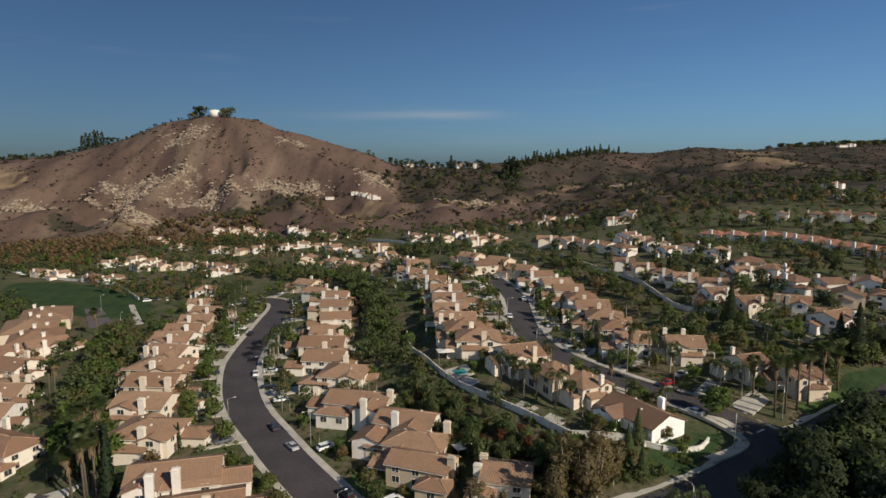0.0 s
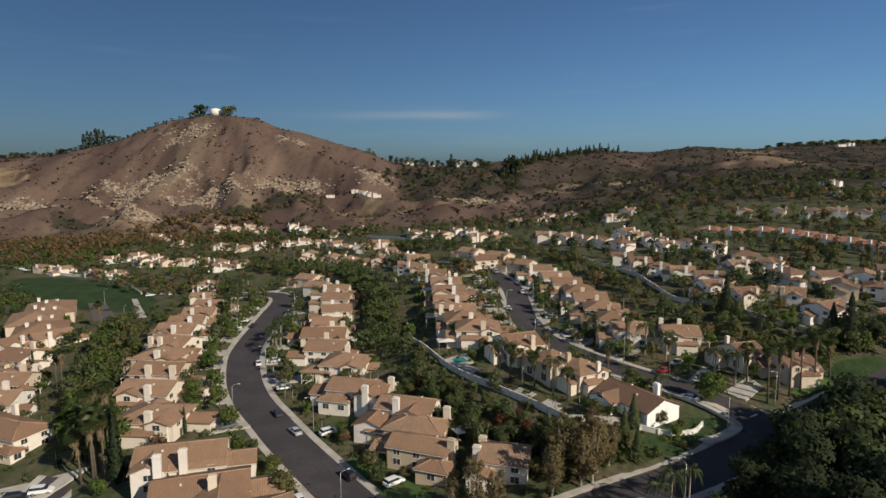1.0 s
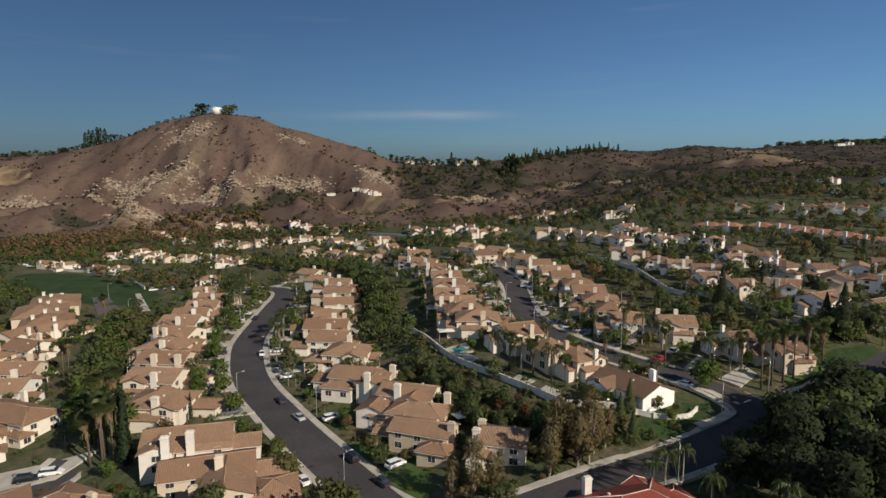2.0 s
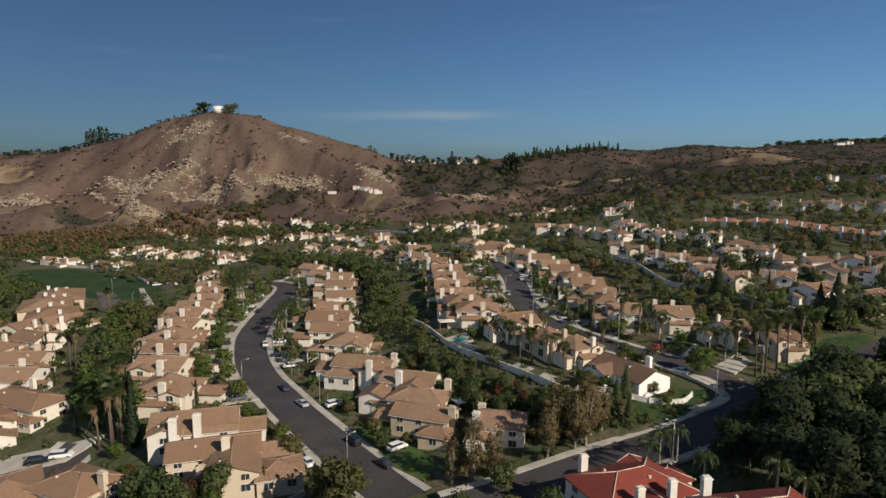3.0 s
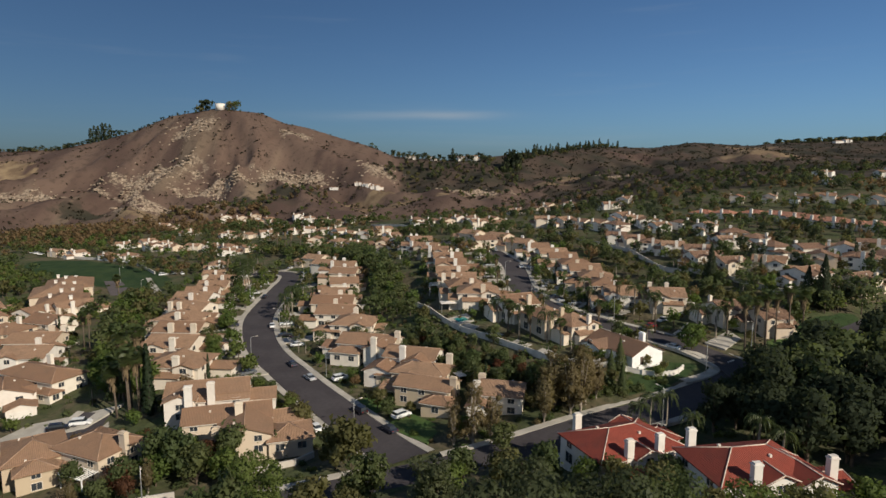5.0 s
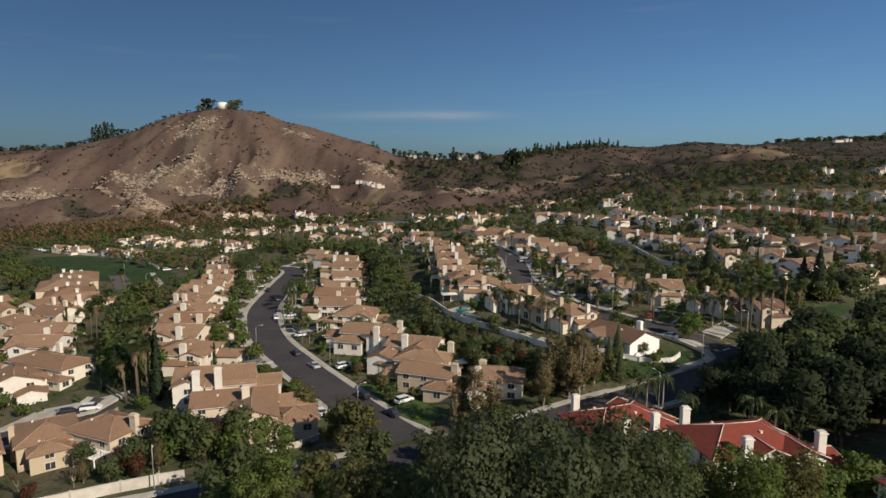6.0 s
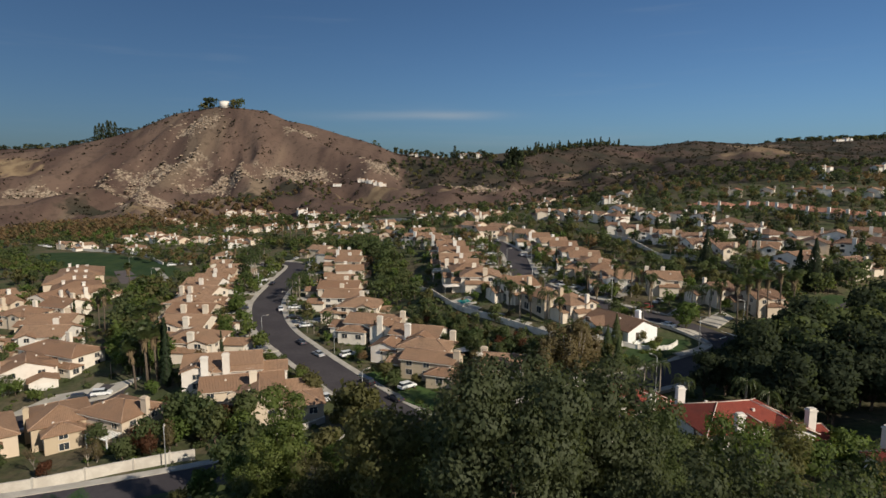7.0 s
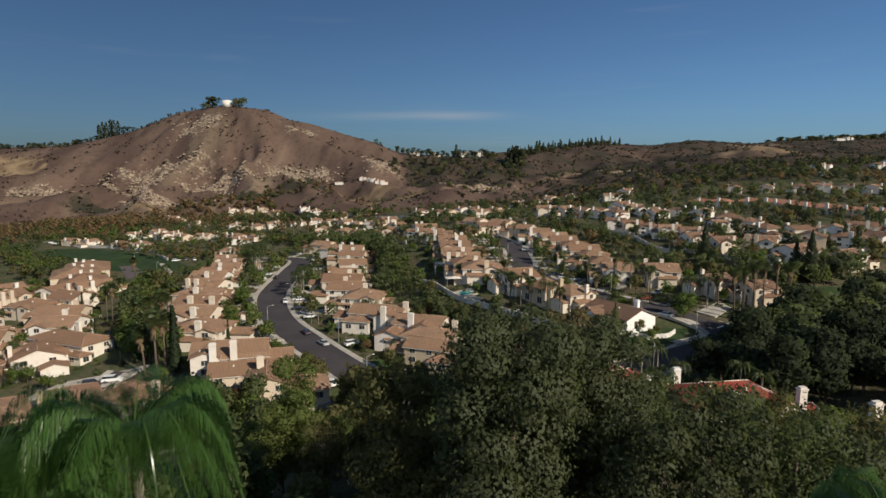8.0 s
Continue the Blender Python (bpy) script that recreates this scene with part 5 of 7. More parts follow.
def belt(ctrl, width, spacing, keys, smin, smax, house=6.0, road=3.2, sink=0.0, skip=0.0):
    for p, q in zip(*(lambda l: (l, sides_of(l)))(curve_points(ctrl, spacing))):
        for k in range(max(1, int(width / spacing))):
            o = trng.uniform(-width / 2, width / 2)
            x, y = p[0] + q[0] * o + trng.uniform(-1.5, 1.5), p[1] + q[1] * o + trng.uniform(-1.5, 1.5)
            if clear(x, y, house, road) and trng.random() >= skip:
                plant(trng.choice(keys), x, y, trng.uniform(smin, smax), sink=sink)


# planted belts between the terraces
belt([(16, 127), (4, 148), (-10, 175), (-18, 205), (-24, 235)], 9, 3.6, ["dark1", "dark1", "bush2", "bush2", "dark2", "olive1", "bush3"], 0.5, 0.85, 6.5)
belt([(-22, 200), (-24, 235), (-32, 265), (-42, 305), (-55, 345)], 11, 4.4, ["dark1", "dark2", "dark1", "green1"], 0.75, 1.15, 6.0)
belt([(95, 158), (82, 186), (75, 222), (72, 262), (62, 310), (50, 345)], 8, 3.8, ["dark1", "bush2", "dark2", "bush2", "olive1"], 0.5, 0.9, 6.5)
belt([(-80, 129), (-91, 149), (-110, 180), (-122, 215), (-138, 250)], 12, 3.8, ["dark1", "green2", "green1", "green1", "olive1"], 0.7, 1.25, 6.0)
belt([(-28, 350), (0, 345), (25, 350), (44, 362)], 14, 5, ["dark1", "dark2", "far1"], 0.8, 1.1, 6.0)
belt([(118, 172), (100, 150), (84, 138)], 8, 4, ["dark1", "dark2", "olive1"], 0.6, 1.0, 6)
belt([(70, 104), (86, 114), (104, 118), (128, 126)], 16, 4.5, ["deep1", "deep2", "dark2"], 1.35, 1.9, 7)
belt([(56, 97), (62, 103), (69, 108), (76, 112)], 9, 4.0, ["deep1", "deep2", "deep1"], 0.75, 1.15, 5, 2.0)
belt([(62, 88), (80, 94), (104, 100), (130, 110)], 16, 5.0, ["deep1", "deep2", "deep1", "deep2"], 1.2, 1.75, 8)
belt([(86, 70), (110, 84), (140, 100)], 22, 6.0, ["deep1", "deep2", "dark1"], 1.2, 1.7, 9)
belt([(-110, 64), (-85, 74), (-58, 86)], 5, 4.5, ["rust1", "green1", "autumn1", "dark1", "autumn1"], 0.5, 0.8, 5.5, skip=0.3)
belt([(-60, 90), (-52, 92), (-42, 93)], 8, 4.0, ["rust1", "dark1", "green1", "olive1", "dark2"], 0.85, 1.25, 5.5)
belt([(20, 108.5), (26, 110), (34, 113)], 8, 4.0, ["autumn1", "autumn2", "olive1", "autumn2", "autumn1"], 1.0, 1.5, 4.5)
belt([(-2, 84), (10, 90)], 6, 4, ["dark1", "olive1"], 0.7, 1.0, 5)
belt([(-400, 545), (-300, 575), (-230, 590), (-190, 590)], 80, 7.0, ["far3", "far3", "far3", "far3", "far4"], 0.8, 1.5, 8, sink=1.0)
belt([(-440, 500), (-370, 505), (-290, 530)], 50, 8, ["far3", "far3", "far3", "far4"], 0.8, 1.3, 8)
belt([(-330, 395), (-290, 362), (-255, 335), (-235, 318), (-222, 305), (-210, 280)], 22, 5.5, ["far1", "far2", "far4", "far2"], 0.6, 1.0, 7)
belt([(-215, 372), (-190, 352), (-160, 338), (-140, 335)], 16, 7, ["far2", "far4", "far1", "far3"], 0.5, 0.9, 8)
belt([(-170, 372), (-150, 355), (-128, 335), (-118, 318)], 18, 6, ["far2", "queen", "far4", "fan2", "queen"], 0.6, 1.0, 7)
belt([(-380, 470), (-320, 476), (-270, 478)], 44, 7, ["far3", "far4", "far2", "far3"], 0.7, 1.1, 8)
belt([(-265, 500), (-230, 480), (-190, 460), (-150, 440)], 30, 8, ["far2", "far4", "far1", "far3"], 0.6, 1.0, 8)
belt([(-250, 510), (-215, 540), (-160, 545), (-110, 535)], 30, 7.5, ["far1", "far4", "far1", "far3"], 0.6, 1.0, 8)
belt([(-150, 330), (-165, 345), (-190, 370)], 14, 6, ["far1", "far4", "far3"], 0.6, 0.9, 7)
belt([(-250, 640), (-215, 660), (-180, 690), (-140, 700)], 60, 8, ["far4", "far1", "far3"], 0.5, 0.9, 8, sink=1.5)
belt([(-128, 408), (-108, 392), (-88, 374), (-60, 352)], 22, 5.5, ["far1", "far1", "far4", "far2"], 0.7, 1.1, 7)
belt([(-30, 420), (-10, 405), (10, 392)], 26, 6, ["far1", "far1", "far4", "fan2"], 0.7, 1.0, 8)
belt([(118, 160), (126, 164), (136, 168)], 16, 5, ["dark1", "green1", "dark2"], 0.7, 1.1, 6)
belt([(205, 255), (190, 270), (182, 288), (174, 304), (160, 322), (148, 336)], 8, 4.5, ["far1", "far4", "far1"], 0.4, 0.6, 5)
# shrubs along the garden side of the orange-roofed row
for p in curve_points([(203, 252), (191, 270), (184, 287), (178, 303), (168, 319), (148, 335)], 2.6):
    plant(trng.choice(["far1", "far5", "far4", "far3", "far5"]), p[0] + trng.uniform(-1.5, 1.5), p[1] + trng.uniform(-1.5, 1.5), trng.uniform(0.38, 0.66))
belt([(-330, 430), (-280, 432), (-240, 420)], 14, 7, ["far1", "far2", "far4"], 0.7, 1.1, 8)
belt([(-230, 570), (-150, 560), (-90, 560), (-60, 545)], 26, 8, ["far1", "far1", "far2"], 0.8, 1.25, 8)
belt([(0, 500), (60, 500), (110, 480), (140, 500), (210, 470)], 40, 9, ["far5", "far3", "far5", "far1", "far4"], 0.7, 1.1, 8)
belt([(130, 520), (210, 500), (300, 470), (360, 420)], 60, 10, ["far5", "far3", "far5", "far1", "far4"], 0.7, 1.1, 8)
belt([(165, 345), (190, 310), (225, 290), (250, 320)], 26, 8, ["far1", "far4", "far3"], 0.35, 0.6, 9)
belt([(150, 395), (185, 380), (215, 350), (240, 335)], 16, 8, ["far1", "far4", "far3"], 0.7, 1.0, 9)
belt([(270, 470), (300, 430), (310, 380), (300, 330)], 60, 9, ["far5", "far3", "far5", "far1", "far4"], 0.7, 1.1, 9)
belt([(215, 330), (240, 310), (262, 285)], 44, 8, ["far1", "far1", "far3", "far4"], 0.6, 1.0, 8)
belt([(150, 300), (172, 275), (190, 250)], 26, 7, ["far1", "far4", "fan2", "far3"], 0.6, 1.0, 7)
belt([(150, 178), (178, 190), (205, 205)], 26, 7, ["dark1", "green1", "olive1"], 0.7, 1.1, 7)
belt([(20, 560), (80, 580), (150, 590), (220, 580)], 36, 10, ["far5", "far3", "far5", "far1", "far4"], 0.6, 1.0, 9)
belt([(-34, 24), (-20, 22), (-8, 26), (-4, 36)], 16, 4.5, ["green1", "dark1", "olive1", "bush2", "dark2"], 0.7, 1.2, 6)
belt([(-34, 62), (-20, 68), (-6, 75), (8, 81)], 9, 5, ["olive1", "dark1", "green1", "dark2"], 0.8, 1.25, 6)
belt([(-90, 38), (-60, 46), (-36, 54)], 14, 7, ["bush2", "olive1", "green1", "bush1"], 0.5, 0.8, 6)
belt([(112, 160), (124, 166), (150, 178)], 10, 5.5, ["dark1", "dark2", "green1", "olive1"], 0.5, 0.85, 6.5, skip=0.3)
belt([(98, 124), (112, 130), (134, 142), (160, 156)], 12, 4.5, ["dark1", "green1", "dark2"], 0.6, 0.95, 7, 2.5)
belt([(54, 145), (45, 154), (37, 165), (30, 178)], 5, 3.6, ["green2", "olive1", "dark1", "queen", "green1"], 0.6, 0.95, 5.5, 1.2)
belt([(113, 167), (101, 178), (95, 193), (90, 206)], 5, 3.2, ["dark1", "green1", "olive1", "dark2"], 0.6, 1.0, 5.5)
belt([(126, 168), (145, 176), (165, 186)], 18, 6, ["dark1", "green1", "olive1"], 0.7, 1.1, 7)
def street_trees(street, sides, spacing, keys, smin, smax, offset, skip=0.3, span=(0, 1)):
    line, w = curve_points(STREETS[street][0], spacing), STREETS[street][1]
    n = sides_of(line)
    for k in range(int(len(line) * span[0]), int(len(line) * span[1])):
        for s in sides:
            o = s * (w / 2 + offset + trng.uniform(-0.8, 1.6))
            x, y = line[k] + n[k] * o + [trng.uniform(-1.5, 1.5), trng.uniform(-1.5, 1.5)]
            if trng.random() > skip and clear(x, y, 5.5, 2.2):
                plant(trng.choice(keys), x, y, trng.uniform(smin, smax))


street_trees("curving", (1,), 5.5, ["green1", "green1", "olive1", "green2", "bush1"], 0.65, 1.05, 4.2, 0.3, (0.1, 1))
street_trees("curving", (-1,), 6.0, ["green2", "queen", "bush1", "bush2", "olive1", "queen"], 0.55, 0.9, 4.0, 0.3, (0.1, 1))
street_trees("curving", (1, -1), 3.5, ["bush1", "bush2", "bush3"], 0.4, 0.75, 3.6, 0.35, (0.08, 1))
street_trees("upper", (1, -1), 5.0, ["green2", "olive1", "queen", "green1", "fan2", "queen"], 0.6, 1.0, 4.0, 0.15, (0.12, 1))
street_trees("upper", (1, -1), 3.5, ["bush1", "bush2", "bush3"], 0.4, 0.75, 3.6, 0.35, (0.1, 1))
# shrubs in front of the garden walls and over the yards
belt([(26, 129), (19, 139.5), (10, 150), (0, 164.5), (-8.5, 181), (-14, 200)], 3, 2.4, ["bush2", "bush2", "bush3", "bush1"], 0.5, 1.0, 5, 2)
belt([(108, 171), (101, 178), (94, 197), (89, 209), (83, 217), (81.5, 246)], 3, 2.6, ["bush2", "bush1"], 0.5, 1.0, 5, 2)
for k in range(1500):
    y = trng.uniform(84, 300)
    x = trng.uniform(-0.8, 0.62) * (y + 20)
    if clear(x, y, 6.3, 2.4):
        plant(trng.choice(["bush1", "bush2", "bush2", "bush3", "bush1"]), x, y, trng.uniform(0.35, 0.9))
for x, y, s in [(37, 60.5, 0.85), (41.5, 57.5, 0.95), (46.5, 56.5, 0.85), (51.5, 57, 1.0), (57, 58.5, 0.9), (32, 68, 1.0), (27, 73.5, 0.95), (22.5, 76, 0.9), (61, 64, 1.0), (35.5, 73, 0.8), (17, 80, 0.9)]:
    plant(trng.choice(["dark1", "olive1", "green1"]), x, y, s, True)
for k in range(40):
    x, y = trng.uniform(92, 205), trng.uniform(180, 340)
    if clear(x, y, 6.2, 3):
        plant(trng.choice(["dark1", "dark2", "conifer", "dark1", "olive1"]), x, y, trng.uniform(0.6, 1.05))
# gardens: a tree or two by each house
for hx, hy in list(HOUSES):
    for k in range(5 if hy < 330 else 3):
        a, d = trng.uniform(0, 6.283), trng.uniform(7.5, 13.0)
        x, y = hx + d * math.cos(a), hy + d * math.sin(a)
        if clear(x, y, 7.2, 3.2):
            if hy < 330:
                plant(trng.choice(["green1", "green2", "olive1", "dark1", "bush1", "bush2", "bush1", "queen", "autumn1", "rust1", "cypress", "bush3"]), x, y, trng.uniform(0.45, 0.8))
            else:
                plant(trng.choice(["far1", "far2", "far4", "far1", "far3"]), x, y, trng.uniform(0.5, 0.95))
# trees filling the ground between the houses
for k in range(3000):
    y = trng.uniform(112, 565)
    x = trng.uniform(-0.82, 0.62) * (y + 20)
    if ((x + 212) * -0.80 + (y - 342) * 0.6) ** 2 / 95 ** 2 + ((x + 212) * 0.6 + (y - 342) * 0.80) ** 2 / 24 ** 2 < 1:
        continue
    if wave2(np.array([x]), np.array([y]), 60, 11)[0] > trng.uniform(-0.9, 1.1) or not clear(x, y, 6.9, 3.4):
        continue
    if y < 200:
        plant(trng.choice(["bush1", "bush2", "bush3", "bush1", "green2", "dark1", "olive1", "queen"]), x, y, trng.uniform(0.4, 0.75))
    else:
        plant(trng.choice(["far1", "far1", "far2", "far4", "far1", "far3", "far4"] if x <= 60 and (x > 0 or y > 300) else ["far5", "far5", "far1", "far4", "far3"] if x > 60 else ["far1", "far2", "far4", "far2"]), x, y, trng.choice((0.4, 0.55, 0.75, 1.0)) * trng.uniform(0.85, 1.1) if x > 60 else trng.uniform(0.45, 0.95))
# palms that stand out
for key, x, y, s in [("fan", -74.3, 118.6, 1.1), ("fan", -72.4, 119.8, 1.08), ("fan", -75.6, 121.6, 1.12), ("fan", -77, 125, 1.1), ("fan", -74, 124, 1.05), ("fan2", -78.5, 121, 1.2), ("fan", -81, 129, 1.25), ("fan", -78, 131, 1.3), ("fan", -121, 180, 0.9), ("fan", -118, 178, 0.95), ("cypress", -70.9, 121.2, 1.65), ("cypress", -70.1, 119.9, 1.7), ("cypress", -69.4, 118.7, 1.6),
                     ("fan2", 18, 155, 1.0), ("queen", 21, 151, 1.4), ("fan2", 24, 150, 0.95), ("queen", 28, 145, 1.3), ("queen", 15.5, 158, 1.4), ("fan2", 31, 142, 0.8), ("fan", 61, 155, 0.8), ("fan", 80, 140.5, 1.05), ("fan", 83, 141.5, 1.0), ("fan", 86.5, 142.5, 1.08), ("fan", 90, 144, 1.0), ("fan", 95, 146.5, 1.05), ("fan2", 101, 150, 1.1),
                     ]:
    plant(key, x, y, s, True)
for key, x, y, s in [("fan", -115, 398, 1.25), ("fan", -109, 395, 1.3), ("fan", -102, 382, 1.2), ("fan", -98, 392, 1.2), ("fan", -119, 312, 0.9), ("fan2", -152, 261, 1.2), ("queen", -60, 205, 1.3), ("queen", -59, 212, 1.4), ("queen", -57, 199, 1.2), ("queen", -61, 219, 1.3), ("queen", -58, 226, 1.2),
                     ("queen", 45, 101, 1.0), ("queen", 38, 97, 1.0), ("queen", 41, 99, 1.1), ("queen", 55, 84, 1.25), ("queen", 57, 80, 1.1), ("queen", 46, 91, 1.0), ("conifer", 43, 128, 0.75), ("conifer", 40, 125, 0.6), ("green2", 66, 141, 1.6), ("queen", 72, 152, 1.2), ("queen", 76, 149, 1.3), ("fan2", 80, 151, 1.0), ("queen", 64, 166, 1.2), ("queen", 60, 172, 1.3), ("fan2", 56, 178, 1.1), ("queen", 48, 190, 1.2), ("queen", 88, 153, 1.2), ("conifer2", 114, 163, 1.05), ("conifer2", 111, 166, 0.8), ("conifer2", 93, 193, 0.9)]:
    plant(key, x, y, s, True)
for x, y, s in [(-98, 282, 1.5), (-101, 290, 1.6), (-96, 275, 1.4), (-104, 300, 1.5), (-93, 262, 1.4), (-102, 310, 1.6), (-107, 318, 1.5), (-90, 250, 1.3), (-92, 256, 1.5), (-110, 306, 1.4)]:
    plant("queen", x, y, s, True)
for key, x, y, s in [("green1", -71, 163, 0.95), ("green1", -69, 157, 0.9), ("green1", -66, 151, 0.8), ("olive1", -69.5, 145, 0.7), ("green1", -77, 190, 0.8), ("olive1", -37, 123, 0.62), ("dark1", -15, 131, 0.6), ("green1", -13, 127, 0.5), ("rust1", 10, 134, 0.7), ("rust1", 14, 136, 0.6),
                     ("olive1", -21.5, 94, 1.3), ("olive1", -18, 90.5, 1.75), ("conifer", -37, 84, 0.75), ("dark1", -55, 97, 0.75), ("rust1", -45, 96, 0.8), ("autumn2", 1.5, 103, 1.1), ("autumn2", 5.7, 101.8, 1.45), ("autumn1", 9.5, 102.5, 1.15), ("dark1", 11, 96, 0.8), ("autumn1", 24, 111.5, 1.6), ("autumn1", 28, 113.5, 1.3), ("autumn1", 21, 107, 1.4)]:
    plant(key, x, y, s, True)
# dense shrubs on the bank below the garden walls, and a brown clump by the kerb
for gx_, gy_ in itertools.product(range(-14, 50, 3), range(100, 166, 3)):
    x, y = gx_ + trng.uniform(-1.2, 1.2), gy_ + trng.uniform(-1.2, 1.2)
    top = 126.5 + (26 - x) * 1.32 if x < 26 else 126.5 - (x - 26) * 0.3
    if top - 24 < y < top and clear(x, y, 6.4, 3.4):
        tall = x < 42 and trng.random() < 0.55
        plant(trng.choice(["dark1", "dark2", "olive1", "dark1", "rust1"] if tall else ["bush2", "bush2", "bush1", "bush3"]), x, y, trng.uniform(0.4, 0.62) if tall else trng.uniform(0.6, 1.2), True)
for key, x, y, s in [("autumn1", 31, 112.5, 1.45), ("autumn1", 27, 109, 1.5), ("autumn1", 34, 114.5, 1.15), ("autumn2", 29.5, 110, 1.4), ("olive1", 24, 114.5, 0.95), ("conifer", 40.5, 117, 0.62)]:
    plant(key, x, y, s, True)
for x, y in ((113, 160), (118, 163), (123, 166), (117, 169), (123, 173), (129, 170), (130, 177), (136, 174), (124, 160), (131, 164)):
    plant(trng.choice(["dark1", "dark2", "deep1"]), x, y, trng.uniform(0.75, 1.05))
# trees on the hill crests
for key, x, y, s in [("far5", -361, 936, 2.1), ("far5", -369, 938, 2.3), ("far4", -374, 936, 1.6), ("far4", -328, 934, 2.2), ("far1", -320, 936, 1.9), ("far1", -380, 936, 1.2), ("farcy", -546, 936, 1.5), ("farcy", -541, 938, 1.65), ("farcy", -534, 936, 1.55), ("farcy", -528, 938, 1.7), ("farcy", -522, 936, 1.6), ("farcy", -516, 937, 1.4), ("far5", -508, 936, 1.5), ("far5", -500, 937, 1.2), ("far5", -492, 936, 0.9), ("far5", -552, 936, 1.0), ("far5", -560, 937, 0.8),
                     ("far1", -108, 900, 1.3), ("far1", -102, 900, 0.9), ("farcy", 12, 890, 1.2), ("farcy", 86, 826, 1.5), ("far5", 86, 828, 2.6), ("far1", 101, 826, 1.8), ("farcy", 104, 832, 1.2), ("far1", 80, 824, 1.5)]:
    plant(key, x, y, s * (1.35 if x < -300 and "cy" not in key else 1.0), sink=2.2 if key != "farcy" else 1.0)
for x, s in ((90, 3.9), (97, 3.6), (101, 2.9)):
    plant("far5", x, 828, s, sink=0.4)
belt([(-780, 930), (-700, 938), (-620, 938), (-570, 938)], 16, 5, ["far5", "far4", "far5"], 0.5, 1.2, sink=1.6, skip=0.2)
belt([(105, 880), (150, 935), (200, 985), (260, 1040), (290, 1060)], 34, 5, ["far5", "far5", "far4", "farcy"], 0.45, 0.95, sink=1.6, skip=0.25)
belt([(-75, 890), (-30, 890), (30, 885), (70, 870)], 30, 7, ["far5", "far4", "far5"], 0.7, 1.3)
belt([(-70, 800), (-20, 820), (40, 800), (90, 800)], 70, 9, ["far5", "far4", "far5", "far1"], 0.6, 1.2)
belt([(700, 1290), (750, 1300), (800, 1300), (850, 1300), (960, 1300)], 110, 11, ["far5", "far5", "far4"], 0.8, 2.2, sink=3.0, skip=0.3)
belt([(60, 700), (140, 720), (230, 740), (330, 730), (450, 700)], 130, 15, ["far5", "far4", "far5", "far1"], 0.5, 1.0, sink=0.8, skip=0.35)
belt([(250, 620), (340, 600), (430, 560), (500, 520)], 110, 11, ["far5", "far1", "far4"], 0.6, 1.1, skip=0.2)
belt([(940, 1300), (950, 1305), (965, 1306)], 10, 5, ["far1"], 1.5, 2.6)
belt([(-490, 936), (-430, 938), (-395, 938)], 8, 5, ["far5"], 0.3, 0.8, sink=2.0)
belt([(-310, 934), (-250, 928), (-180, 916), (-130, 906)], 8, 6, ["far1"], 0.25, 0.55, sink=2.6, skip=0.75)
belt([(-140, 650), (-80, 640), (0, 670), (60, 680)], 60, 13, ["far4", "far1"], 0.4, 0.8)

# ---- trees close to the flight path, with single leaves ----
def close_tree(x, y, height, radius, leafs, size, mat, seed, label, bark=None, count=14):
    ob = make_tree(label, height, radius, leafs, size * 0.9, mat, seed, bark, 0.1, max(count, 26), 0.8)
    ob.matrix_basis = at(x, y, gz(x, y) - 0.2, seed * 37 % 360)
    PLANTED.append((x, y))


OAK, SLOPE = "large dusty-green evergreen oak on the slope", "dusty-green evergreen tree on the slope"
for x, y, h, rad, n, size, mat, seed, label in [
        (2.6, 8.5, 19.6, 6.8, 36000, 0.32, LEAF_OAK, 51, OAK), (8.6, 13, 19.7, 6.3, 32000, 0.32, LEAF_OAK, 52, OAK), (-4.8, 13.5, 16.8, 5.0, 16000, 0.34, LEAF_OLIVE, 53, SLOPE), (11.5, 14.5, 15.5, 5.0, 12000, 0.30, LEAF_OAK, 54, SLOPE),
        (10.2, 5.5, 15.2, 4.4, 11000, 0.28, LEAF_OAK, 67, SLOPE), (14.6, 5, 16.2, 4.6, 13000, 0.28, LEAF_OAK, 55, SLOPE), (19, 5, 15.6, 4.6, 12000, 0.28, LEAF_DARK, 56, SLOPE), (23.5, 6, 15.2, 4.6, 11000, 0.30, LEAF_OAK, 68, SLOPE), (28.5, 9, 15.0, 5.0, 11000, 0.32, LEAF_OLIVE, 57, SLOPE),
]:
    close_tree(x, y, h, rad, n, size, mat, seed, label, None, 60)
